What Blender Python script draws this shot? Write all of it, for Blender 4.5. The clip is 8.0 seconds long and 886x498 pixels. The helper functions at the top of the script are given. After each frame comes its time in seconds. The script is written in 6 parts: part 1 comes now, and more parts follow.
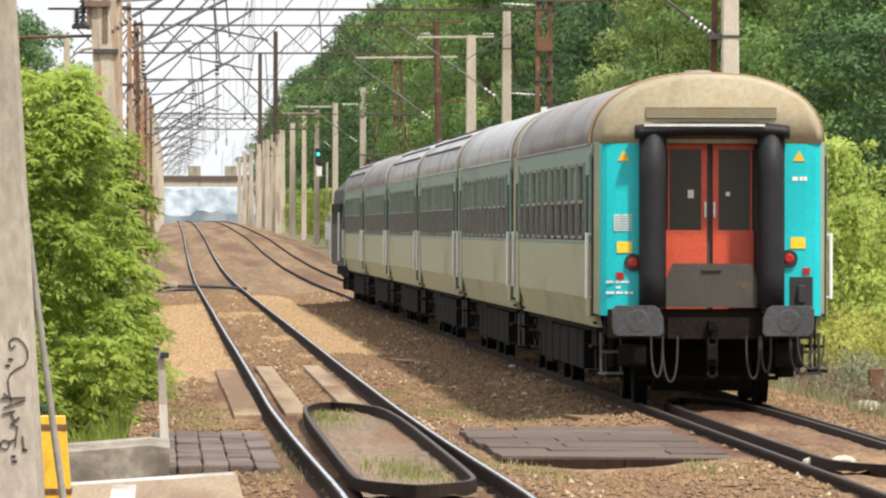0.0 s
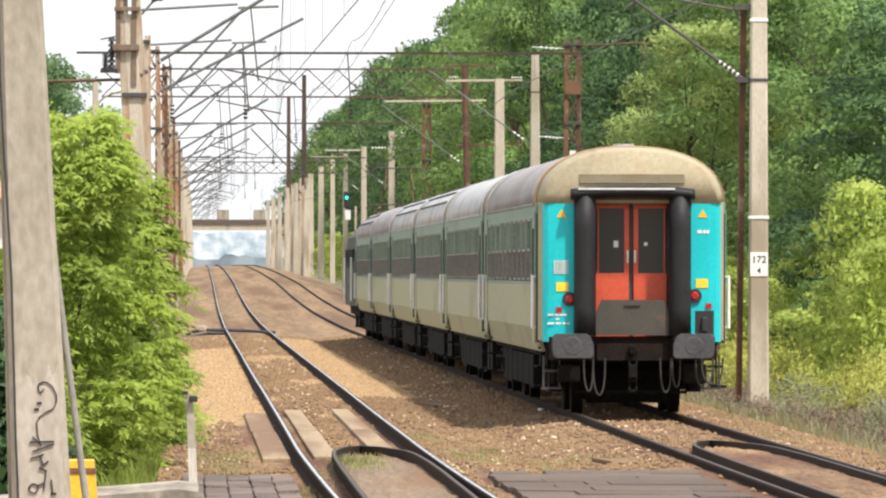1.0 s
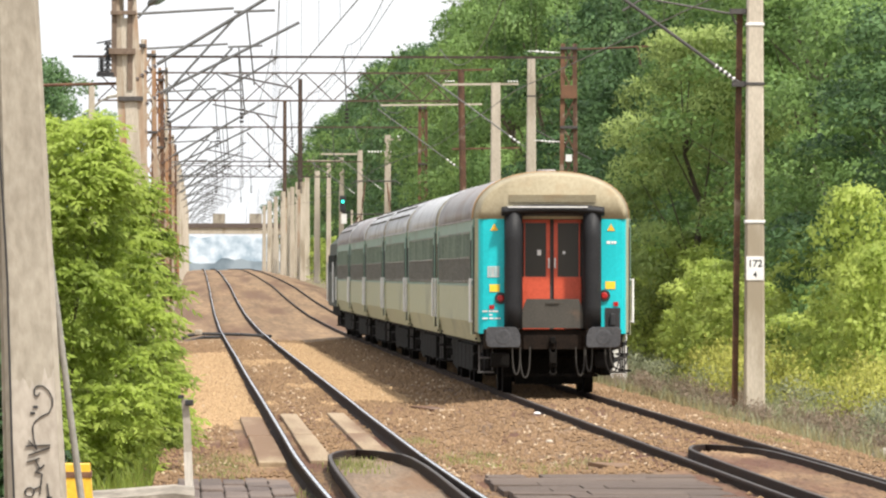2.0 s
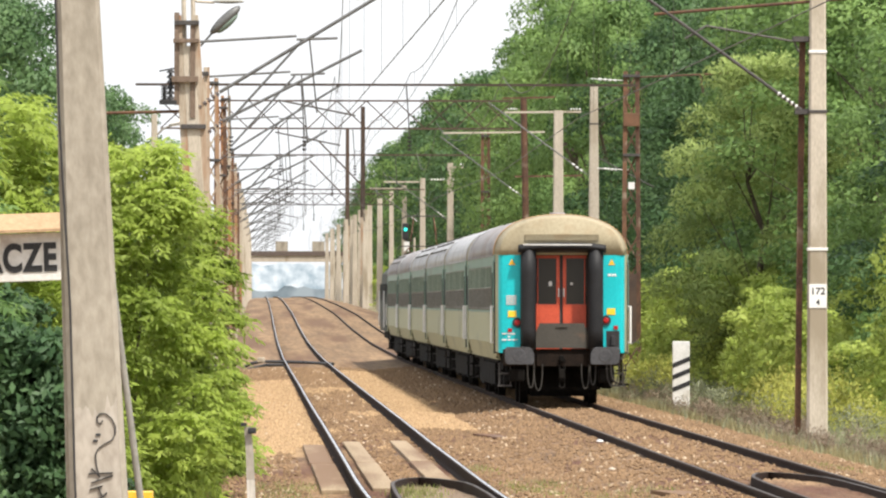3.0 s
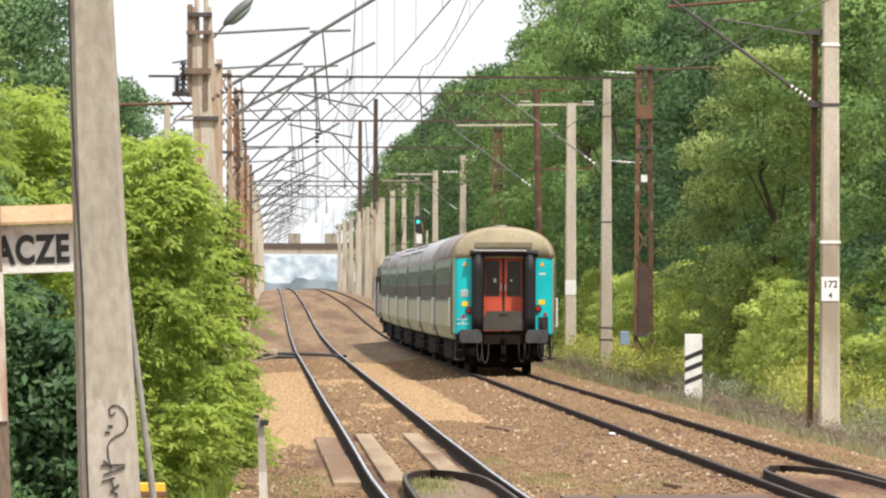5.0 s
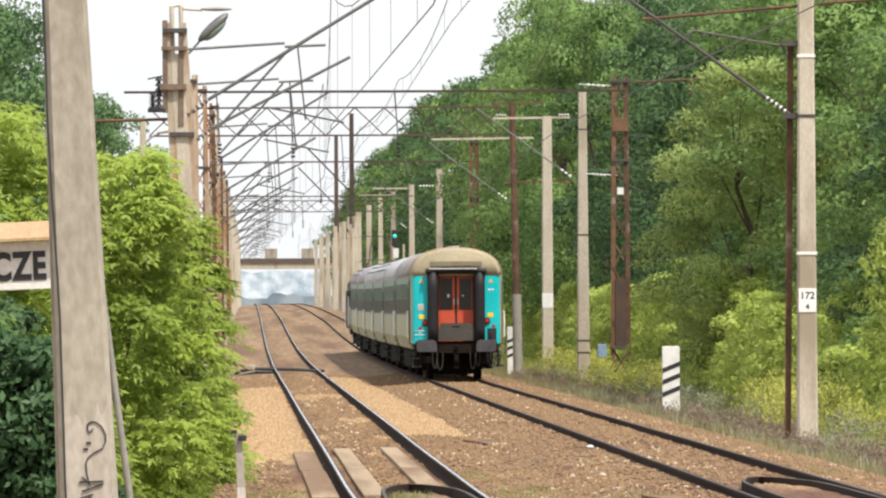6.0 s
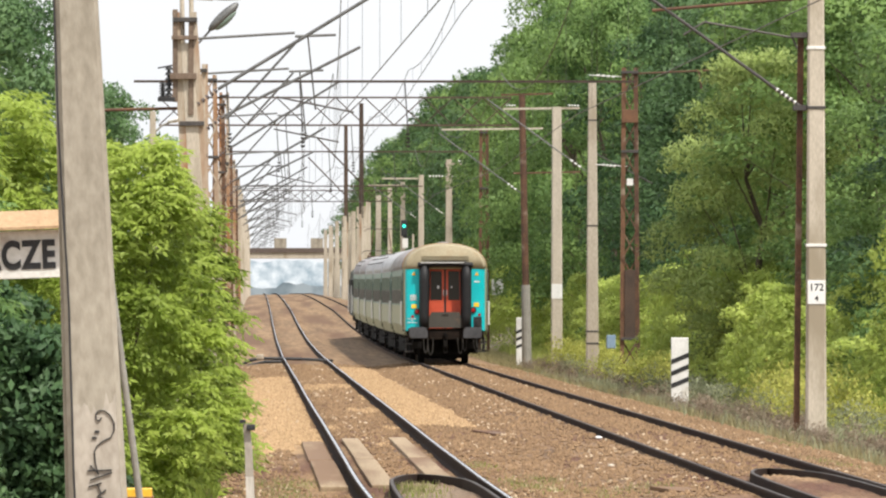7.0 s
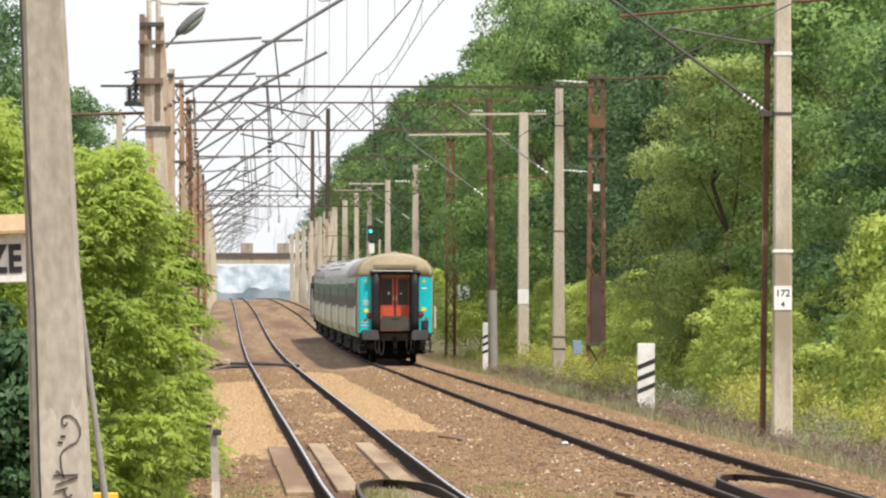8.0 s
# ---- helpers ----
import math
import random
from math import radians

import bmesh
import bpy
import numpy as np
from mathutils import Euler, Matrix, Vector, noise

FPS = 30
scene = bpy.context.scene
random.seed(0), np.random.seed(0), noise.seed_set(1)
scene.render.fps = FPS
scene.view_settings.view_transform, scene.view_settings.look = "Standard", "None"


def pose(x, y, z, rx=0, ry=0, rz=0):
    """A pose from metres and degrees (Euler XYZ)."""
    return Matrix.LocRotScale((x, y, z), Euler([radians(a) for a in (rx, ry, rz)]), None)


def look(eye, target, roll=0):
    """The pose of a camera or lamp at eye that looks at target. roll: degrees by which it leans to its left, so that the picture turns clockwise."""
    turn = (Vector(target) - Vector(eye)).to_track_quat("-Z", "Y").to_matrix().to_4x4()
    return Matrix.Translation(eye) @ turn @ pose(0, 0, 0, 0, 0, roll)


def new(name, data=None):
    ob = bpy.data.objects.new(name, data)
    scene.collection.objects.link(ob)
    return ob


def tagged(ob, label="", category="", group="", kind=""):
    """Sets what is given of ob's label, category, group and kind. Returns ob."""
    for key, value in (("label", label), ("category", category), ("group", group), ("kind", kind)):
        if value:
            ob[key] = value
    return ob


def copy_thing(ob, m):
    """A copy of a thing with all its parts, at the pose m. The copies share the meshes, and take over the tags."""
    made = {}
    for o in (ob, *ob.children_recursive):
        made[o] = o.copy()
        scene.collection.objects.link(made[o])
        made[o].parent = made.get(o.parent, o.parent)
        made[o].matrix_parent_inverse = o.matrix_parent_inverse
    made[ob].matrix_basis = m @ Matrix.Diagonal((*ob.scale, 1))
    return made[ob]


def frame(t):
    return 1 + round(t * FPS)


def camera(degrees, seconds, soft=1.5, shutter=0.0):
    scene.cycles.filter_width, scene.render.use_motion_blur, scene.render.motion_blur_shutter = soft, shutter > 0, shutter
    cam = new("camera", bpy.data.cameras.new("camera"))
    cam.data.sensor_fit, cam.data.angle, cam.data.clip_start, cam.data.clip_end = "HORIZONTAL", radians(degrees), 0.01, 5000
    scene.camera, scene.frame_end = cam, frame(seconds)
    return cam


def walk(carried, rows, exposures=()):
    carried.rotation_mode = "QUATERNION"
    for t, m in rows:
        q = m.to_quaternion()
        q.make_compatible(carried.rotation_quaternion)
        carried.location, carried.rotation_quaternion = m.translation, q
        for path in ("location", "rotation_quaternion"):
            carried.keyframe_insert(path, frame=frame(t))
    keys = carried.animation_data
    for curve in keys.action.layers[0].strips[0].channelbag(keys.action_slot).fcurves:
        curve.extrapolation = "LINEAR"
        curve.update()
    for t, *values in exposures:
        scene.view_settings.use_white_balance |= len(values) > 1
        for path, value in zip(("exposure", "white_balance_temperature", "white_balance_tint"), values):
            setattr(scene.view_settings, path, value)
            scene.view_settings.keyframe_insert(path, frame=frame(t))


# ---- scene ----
EYE = (0.0, 0.0, 2.15)
# seconds, the point looked at 1000 m down the line (x, z), and the roll
AIM = (
    (0.0, 33.10, -0.312, 0.111),
    (0.2, 31.15, 1.298, -0.009),
    (0.5, 30.67, 3.601, 0.069),
    (0.8, 29.526, 4.983, 0.033),
    (1.0, 29.711, 4.824, 0.077),
    (1.2, 30.133, 4.620, 0.066),
    (2.3, 29.909, 5.546, 0.110),
    (2.5, 26.680, 6.022, 0.195),
    (2.7, 23.345, 7.672, 0.128),
    (3.0, 22.767, 8.553, 0.083),
    (3.3, 23.041, 8.988, 0.023),
    (3.5, 24.154, 8.569, 0.008),
    (3.7, 24.685, 8.770, -0.018),
    (4.0, 23.950, 8.806, 0.144),
    (4.2, 23.768, 8.460, 0.167),
    (4.5, 23.270, 7.644, 0.238),
    (4.7, 21.355, 7.519, 0.206),
    (5.8, 24.690, 8.911, -0.021),
    (6.0, 24.037, 9.296, -0.239),
    (6.2, 23.319, 9.745, -0.203),
    (6.5, 21.500, 10.497, -0.159),
    (6.7, 22.881, 10.090, -0.169),
    (7.0, 22.933, 8.150, -0.000),
    (7.3, 19.510, 8.779, 0.119),
    (7.5, 19.643, 8.149, 0.180),
    (7.7, 23.733, 7.984, 0.208),
    (8.0, 26.890, 8.778, 0.108),)
cam = camera(5.984, 8.0, soft=2.2)
walk(cam, [(t, look(EYE, (x, 1000.0, z), roll)) for t, x, z, roll in AIM],
     exposures=[(0.0, 0.38), (0.4, 0.40), (1.0, 0.52), (2.5, 0.51), (3.5, 0.48), (4.5, 0.44), (6.0, 0.38), (8.0, 0.36)])

# ---------------------------------------------------------------- light
SUN_ELEVATION, SUN_AZIMUTH = radians(60), radians(143)   # azimuth from +y towards +x
world = bpy.data.worlds.new("sky")
scene.world = world
world.use_nodes = True
wn, wl = world.node_tree.nodes, world.node_tree.links
wn.clear()
sky = wn.new("ShaderNodeTexSky")
sky.sky_type = 'NISHITA'
sky.sun_disc = False
sky.sun_elevation, sky.sun_rotation = SUN_ELEVATION, SUN_AZIMUTH
sky.air_density, sky.dust_density, sky.ozone_density = 1.0, 4.0, 1.0
clear = wn.new("ShaderNodeBackground")
clear.inputs[1].default_value = 0.10
wl.new(sky.outputs[0], clear.inputs[0])
cloud = wn.new("ShaderNodeBackground")            # bright thin cloud that whitens the whole sky
cn = wn.new("ShaderNodeTexNoise")
cn.inputs["Scale"].default_value, cn.inputs["Detail"].default_value = 2.5, 5
cr = wn.new("ShaderNodeValToRGB")
cr.color_ramp.elements[0].position, cr.color_ramp.elements[0].color = 0.3, (0.80, 0.84, 0.90, 1)
cr.color_ramp.elements[1].position, cr.color_ramp.elements[1].color = 0.7, (1.0, 1.0, 1.0, 1)
wl.new(cn.outputs["Fac"], cr.inputs["Fac"])
wl.new(cr.outputs[0], cloud.inputs[0])
cloud.inputs[1].default_value = 1.12
mixw = wn.new("ShaderNodeMixShader")
mixw.inputs[0].default_value = 0.72
wl.new(clear.outputs[0], mixw.inputs[1])
wl.new(cloud.outputs[0], mixw.inputs[2])
wo = wn.new("ShaderNodeOutputWorld")
wl.new(mixw.outputs[0], wo.inputs[0])
sun_data = bpy.data.lights.new("sun", 'SUN')
sun_data.energy, sun_data.angle, sun_data.color = 4.1, radians(3.0), (1.0, 0.95, 0.87)
sun_way = Vector((math.sin(SUN_AZIMUTH) * math.cos(SUN_ELEVATION), math.cos(SUN_AZIMUTH) * math.cos(SUN_ELEVATION), math.sin(SUN_ELEVATION)))
sun = new("sun", sun_data)
sun.matrix_world = look(sun_way * 200, (0, 0, 0))


# ---------------------------------------------------------------- materials
def material(name, dark, light, rough=0.8, metal=0.0, scale=4.0, fine=40.0, bump=0.25, depth=0.02, stain=None, stain_amount=0.5, random=0.0, stretch=(1, 1, 1), spec=0.5):
    """A surface between two tones: coarse and fine noise, an optional stain colour, relief."""
    m = bpy.data.materials.new(name)
    m.use_nodes = True
    n, l = m.node_tree.nodes, m.node_tree.links
    b = n["Principled BSDF"]
    b.inputs["Metallic"].default_value = metal
    b.inputs["Specular IOR Level"].default_value = spec
    tc = n.new("ShaderNodeTexCoord")
    mp = n.new("ShaderNodeMapping")
    mp.inputs["Scale"].default_value = stretch
    l.new(tc.outputs["Object"], mp.inputs["Vector"])
    oi = n.new("ShaderNodeObjectInfo")
    add = n.new("ShaderNodeVectorMath")
    add.operation = 'ADD'
    sc = n.new("ShaderNodeVectorMath")
    sc.operation = 'SCALE'
    sc.inputs[0].default_value = (7.3, 3.1, 5.7)
    l.new(oi.outputs["Random"], sc.inputs["Scale"])
    l.new(mp.outputs[0], add.inputs[0])
    l.new(sc.outputs[0], add.inputs[1])
    a = n.new("ShaderNodeTexNoise")
    a.inputs["Scale"].default_value, a.inputs["Detail"].default_value = scale, 6
    f = n.new("ShaderNodeTexNoise")
    f.inputs["Scale"].default_value, f.inputs["Detail"].default_value = fine, 4
    for x in (a, f):
        l.new(add.outputs[0], x.inputs["Vector"])
    mx = n.new("ShaderNodeMath")
    mx.operation = 'MULTIPLY_ADD'
    mx.inputs[1].default_value = 0.55
    sub = n.new("ShaderNodeMath")
    sub.operation = 'MULTIPLY'
    sub.inputs[1].default_value = 0.45
    l.new(a.outputs["Fac"], sub.inputs[0])
    l.new(f.outputs["Fac"], mx.inputs[0])
    l.new(sub.outputs[0], mx.inputs[2])
    fac = mx.outputs[0]
    if random:
        ra = n.new("ShaderNodeMath")
        ra.operation = 'MULTIPLY_ADD'
        ra.inputs[1].default_value = random
        l.new(oi.outputs["Random"], ra.inputs[0])
        l.new(fac, ra.inputs[2])
        fac = ra.outputs[0]
    r = n.new("ShaderNodeValToRGB")
    r.color_ramp.elements[0].position, r.color_ramp.elements[0].color = 0.33 + random * 0.5, (*dark, 1)
    r.color_ramp.elements[1].position, r.color_ramp.elements[1].color = 0.67 + random * 0.5, (*light, 1)
    l.new(fac, r.inputs["Fac"])
    colour = r.outputs[0]
    if stain:
        s = n.new("ShaderNodeTexNoise")
        s.inputs["Scale"].default_value, s.inputs["Detail"].default_value = scale * 0.6, 8
        off = n.new("ShaderNodeVectorMath")
        off.operation = 'ADD'
        off.inputs[1].default_value = (13, 4, 9)
        l.new(add.outputs[0], off.inputs[0])
        l.new(off.outputs[0], s.inputs["Vector"])
        sr = n.new("ShaderNodeValToRGB")
        edge = 0.75 - 0.4 * stain_amount
        sr.color_ramp.elements[0].position, sr.color_ramp.elements[1].position = edge - 0.06, edge + 0.08
        l.new(s.outputs["Fac"], sr.inputs["Fac"])
        mc = n.new("ShaderNodeMix")
        mc.data_type = 'RGBA'
        l.new(sr.outputs[0], mc.inputs[0])
        l.new(colour, mc.inputs[6])
        mc.inputs[7].default_value = (*stain, 1)
        colour = mc.outputs[2]
    l.new(colour, b.inputs["Base Color"])
    rr = n.new("ShaderNodeMapRange")
    rr.inputs["To Min"].default_value, rr.inputs["To Max"].default_value = max(0.02, rough - 0.1), min(1.0, rough + 0.12)
    l.new(a.outputs["Fac"], rr.inputs["Value"])
    l.new(rr.outputs[0], b.inputs["Roughness"])
    if bump:
        bp = n.new("ShaderNodeBump")
        bp.inputs["Strength"].default_value, bp.inputs["Distance"].default_value = bump, depth
        l.new(f.outputs["Fac"], bp.inputs["Height"])
        l.new(bp.outputs[0], b.inputs["Normal"])
    return m


def leaf_material(name, dark, light, through_light=0.35):
    m = bpy.data.materials.new(name)
    m.use_nodes = True
    n, l = m.node_tree.nodes, m.node_tree.links
    n.remove(n["Principled BSDF"])
    g = n.new("ShaderNodeNewGeometry")
    oi = n.new("ShaderNodeObjectInfo")
    tc = n.new("ShaderNodeTexCoord")
    no = n.new("ShaderNodeTexNoise")
    no.inputs["Scale"].default_value = 0.5
    l.new(tc.outputs["Object"], no.inputs["Vector"])
    m1 = n.new("ShaderNodeMath")
    m1.operation = 'MULTIPLY_ADD'
    m1.inputs[1].default_value = 0.22
    m2 = n.new("ShaderNodeMath")
    m2.operation = 'MULTIPLY_ADD'
    m2.inputs[1].default_value = 0.3
    l.new(g.outputs["Random Per Island"], m1.inputs[0])
    l.new(oi.outputs["Random"], m2.inputs[0])
    sub = n.new("ShaderNodeMath")
    sub.operation = 'MULTIPLY_ADD'
    sub.inputs[1].default_value, sub.inputs[2].default_value = 1.7, -0.46
    l.new(no.outputs["Fac"], sub.inputs[0])
    l.new(sub.outputs[0], m2.inputs[2])
    l.new(m2.outputs[0], m1.inputs[2])
    r = n.new("ShaderNodeValToRGB")
    r.color_ramp.elements[0].position, r.color_ramp.elements[0].color = 0.15, (*dark, 1)
    r.color_ramp.elements[1].position, r.color_ramp.elements[1].color = 0.95, (*light, 1)
    l.new(m1.outputs[0], r.inputs["Fac"])
    d = n.new("ShaderNodeBsdfPrincipled")
    d.inputs["Roughness"].default_value = 0.55
    d.inputs["Specular IOR Level"].default_value = 0.3
    t = n.new("ShaderNodeBsdfTranslucent")
    l.new(r.outputs[0], d.inputs["Base Color"])
    l.new(r.outputs[0], t.inputs["Color"])
    mx = n.new("ShaderNodeMixShader")
    mx.inputs[0].default_value = through_light
    l.new(d.outputs[0], mx.inputs[1])
    l.new(t.outputs[0], mx.inputs[2])
    l.new(mx.outputs[0], n["Material Output"].inputs[0])
    return m


def glass_material(name, tint, rough=0.06, spec=0.3):
    m = bpy.data.materials.new(name)
    m.use_nodes = True
    b = m.node_tree.nodes["Principled BSDF"]
    b.inputs["Base Color"].default_value = (*tint, 1)
    b.inputs["Roughness"].default_value = rough
    b.inputs["Specular IOR Level"].default_value = spec
    return m


RUST = (0.16, 0.055, 0.02)
BALLAST = material("ballast_brown", (0.055, 0.026, 0.011), (0.335, 0.205, 0.10), 0.95, scale=1.1, fine=15, bump=1.0, depth=0.06, stain=(0.105, 0.042, 0.019), stain_amount=0.56, stretch=(1.2, 0.14, 1))
BALLAST_FAR = material("ballast_dusty", (0.105, 0.06, 0.029), (0.29, 0.185, 0.096), 0.95, scale=0.9, fine=5.0, bump=0.2, depth=0.03, stain=(0.12, 0.062, 0.03), stain_amount=0.5, stretch=(1, 0.022, 1))
GRAVEL = material("gravel_yellow", (0.165, 0.098, 0.046), (0.45, 0.295, 0.148), 0.95, scale=1.4, fine=15, bump=1.0, depth=0.07, stain=(0.16, 0.085, 0.04), stain_amount=0.38, stretch=(1, 0.3, 1))
SOIL = material("soil_grass", (0.11, 0.095, 0.045), (0.28, 0.23, 0.125), 0.95, scale=0.5, fine=9, bump=0.8, depth=0.06)
DIRT = material("trodden_dirt", (0.10, 0.066, 0.040), (0.24, 0.168, 0.108), 0.95, scale=1.5, fine=14, bump=0.6, depth=0.03, stain=(0.16, 0.09, 0.045), stain_amount=0.4, stretch=(1.2, 0.1, 1))
STONE = material("ballast_stone", (0.075, 0.04, 0.02), (0.33, 0.21, 0.11), 0.9, scale=9, fine=60, bump=0.4, depth=0.01)
STONE_Y = material("fresh_stone", (0.14, 0.08, 0.038), (0.56, 0.385, 0.21), 0.9, scale=9, fine=60, bump=0.4, depth=0.01)
STONE_P = material("pale_stone", (0.30, 0.22, 0.14), (0.60, 0.48, 0.34), 0.9, scale=9, fine=60, bump=0.4, depth=0.01)
RAIL_TOP = material("rail_polished", (0.62, 0.62, 0.63), (0.82, 0.82, 0.83), 0.24, 1.0, scale=2, fine=30, bump=0.05, depth=0.002)
RAIL_SIDE = material("rail_rusty", (0.012, 0.008, 0.006), (0.045, 0.024, 0.016), 0.9, 0.0, scale=4, fine=40, bump=0.3, spec=0.2)
RAIL_DULL = material("rail_worn", (0.035, 0.028, 0.024), (0.095, 0.075, 0.062), 0.55, 0.4, scale=4, fine=40, bump=0.2)
SLEEPER = material("sleeper", (0.12, 0.09, 0.07), (0.27, 0.21, 0.16), 0.9, scale=4, fine=40, bump=0.4, random=0.2)
CONCRETE = material("concrete_grey", (0.235, 0.205, 0.16), (0.39, 0.35, 0.285), 0.9, scale=1.3, fine=16, bump=0.4, depth=0.015, stain=(0.19, 0.16, 0.12), stain_amount=0.48, stretch=(1.4, 1.4, 0.7))
CONCRETE_L = material("concrete_pale", (0.35, 0.30, 0.235), (0.55, 0.485, 0.395), 0.88, scale=1.6, fine=30, bump=0.3, depth=0.012, stain=(0.30, 0.25, 0.18), stain_amount=0.3, random=0.15, stretch=(1, 1, 0.3))
SLAB = material("slab_concrete", (0.22, 0.155, 0.092), (0.37, 0.28, 0.18), 0.9, scale=1.5, fine=24, bump=0.4, depth=0.015, stain=(0.17, 0.10, 0.055), stain_amount=0.5, stretch=(1.4, 0.07, 1))
RUSTY = material("rusty_steel", (0.055, 0.028, 0.018), (0.19, 0.095, 0.05), 0.85, scale=3, fine=30, bump=0.3, random=0.15, stain=(0.30, 0.23, 0.17), stain_amount=0.25)
DARK_RUST = material("dark_rusty_steel", (0.035, 0.024, 0.019), (0.10, 0.062, 0.042), 0.85, scale=3, fine=30, bump=0.2, random=0.15)
RUST_PAINT = material("weathered_mast", (0.32, 0.26, 0.19), (0.52, 0.45, 0.36), 0.85, scale=1.8, fine=26, bump=0.35, stain=(0.30, 0.135, 0.05), stain_amount=0.5, stretch=(1.5, 1.5, 0.25))
STEEL = material("galvanised_steel", (0.10, 0.10, 0.098), (0.20, 0.20, 0.195), 0.55, 0.4, scale=5, fine=40, bump=0.15)
DARKSTEEL = material("dark_steel", (0.035, 0.032, 0.03), (0.10, 0.09, 0.085), 0.7, 0.2, scale=5, fine=40, bump=0.2)
WIRE = material("wire_copper", (0.06, 0.055, 0.05), (0.13, 0.12, 0.11), 0.6, 0.4, scale=3, fine=30, bump=0)
INSULATOR = material("insulator_glaze", (0.55, 0.53, 0.5), (0.75, 0.74, 0.72), 0.25, scale=8, fine=30, bump=0)
INSULATOR_D = material("insulator_brown", (0.05, 0.03, 0.025), (0.06, 0.045, 0.04), 0.6, scale=8, fine=30, bump=0)
WHITE = material("white_paint", (0.62, 0.61, 0.58), (0.84, 0.83, 0.81), 0.75, scale=4, fine=40, bump=0.15, stain=(0.48, 0.44, 0.38), stain_amount=0.2)
SIGN_WHITE = material("chipped_enamel", (0.55, 0.53, 0.49), (0.76, 0.74, 0.70), 0.6, scale=5, fine=30, bump=0.1, stain=(0.30, 0.20, 0.12), stain_amount=0.32)
WORN_WHITE = material("worn_white_paint", (0.36, 0.34, 0.31), (0.60, 0.58, 0.54), 0.85, scale=2.2, fine=22, bump=0.3, stain=(0.27, 0.22, 0.17), stain_amount=0.42, stretch=(1, 0.2, 1))
BLUE = material("blue_paint", (0.02, 0.04, 0.16), (0.04, 0.07, 0.24), 0.6, bump=0)
BROWN_POST = material("brown_post", (0.10, 0.07, 0.05), (0.23, 0.165, 0.12), 0.85, scale=3, fine=26, bump=0.4, stretch=(2, 2, 0.4))
BLACK = material("black_paint", (0.012, 0.012, 0.013), (0.03, 0.03, 0.032), 0.6, scale=4, fine=40, bump=0.1)
YELLOW = material("yellow_paint", (0.66, 0.36, 0.02), (0.85, 0.52, 0.04), 0.55, scale=4, fine=40, bump=0.1, stain=(0.28, 0.10, 0.03), stain_amount=0.25)
PLANK = material("crossing_plank", (0.06, 0.042, 0.033), (0.15, 0.108, 0.083), 0.9, scale=3, fine=30, bump=0.5, random=0.15, stretch=(0.6, 4, 4))
SETT = material("stone_sett", (0.07, 0.05, 0.042), (0.17, 0.128, 0.105), 0.85, scale=4, fine=30, bump=0.4, random=0.25)
BARK = material("bark", (0.05, 0.038, 0.026), (0.14, 0.11, 0.08), 0.95, scale=4, fine=24, bump=0.7, depth=0.03, stretch=(2, 2, 0.4))
BROWN_BOARD = material("brown_board", (0.30, 0.19, 0.10), (0.46, 0.31, 0.18), 0.7, scale=3, fine=30, bump=0.15)
CREAM = material("coach_cream", (0.295, 0.296, 0.178), (0.392, 0.39, 0.238), 0.5, scale=1.2, fine=14, bump=0.05, stain=(0.228, 0.228, 0.145), stain_amount=0.3, stretch=(1, 0.3, 1))
GREEN = material("coach_green", (0.112, 0.20, 0.158), (0.19, 0.30, 0.24), 0.4, scale=1.2, fine=14, bump=0.05, stain=(0.10, 0.12, 0.09), stain_amount=0.3, stretch=(1, 0.3, 1))
TURQUOISE = material("turquoise_paint", (0.0, 0.42, 0.46), (0.004, 0.52, 0.56), 0.4, scale=1.5, fine=18, bump=0.04)
ROOF_TAN = material("roof_tan", (0.275, 0.228, 0.14), (0.385, 0.33, 0.22), 0.7, scale=1.6, fine=20, bump=0.1, stain=(0.30, 0.20, 0.10), stain_amount=0.35)
ROOF_BROWN = material("roof_dusty_brown", (0.235, 0.22, 0.22), (0.34, 0.32, 0.322), 0.65, scale=0.8, fine=12, bump=0.1, stain=(0.24, 0.205, 0.185), stain_amount=0.4)
ROOF_SILVER = material("roof_silver", (0.39, 0.39, 0.40), (0.52, 0.52, 0.53), 0.55, 0.1, scale=0.8, fine=12, bump=0.1, stain=(0.30, 0.29, 0.28), stain_amount=0.4)
SEAM = material("seam_rust", (0.33, 0.175, 0.065), (0.46, 0.29, 0.13), 0.8, scale=3, fine=24, bump=0.2, stain=(0.22, 0.14, 0.08), stain_amount=0.4)
RUBBER = material("gangway_rubber", (0.009, 0.009, 0.010), (0.022, 0.022, 0.024), 0.6, scale=3, fine=30, bump=0.2, spec=0.3)
PLATE = material("footplate_grey", (0.042, 0.038, 0.03), (0.072, 0.064, 0.052), 0.75, 0.0, scale=3, fine=30, bump=0.1, stain=(0.13, 0.08, 0.05), stain_amount=0.3)
RED = material("door_red", (0.50, 0.065, 0.025), (0.66, 0.10, 0.045), 0.45, scale=2, fine=20, bump=0.05)
BUFFER = material("buffer_grey", (0.04, 0.04, 0.043), (0.085, 0.085, 0.09), 0.6, 0.2, scale=3, fine=24, bump=0.15)
# grime set near black: shade under the train is in this colour
GRIME_SHADE = material("underframe_grime_shade", (0.003, 0.0028, 0.0026), (0.013, 0.011, 0.009), 0.95, scale=4, fine=30, bump=0.4, spec=0.15)
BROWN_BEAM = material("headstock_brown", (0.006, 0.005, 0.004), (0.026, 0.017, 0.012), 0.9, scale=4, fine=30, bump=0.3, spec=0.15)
LAMP_RED = material("tail_lamp_red", (0.28, 0.006, 0.006), (0.42, 0.012, 0.01), 0.15, scale=5, fine=30, bump=0)
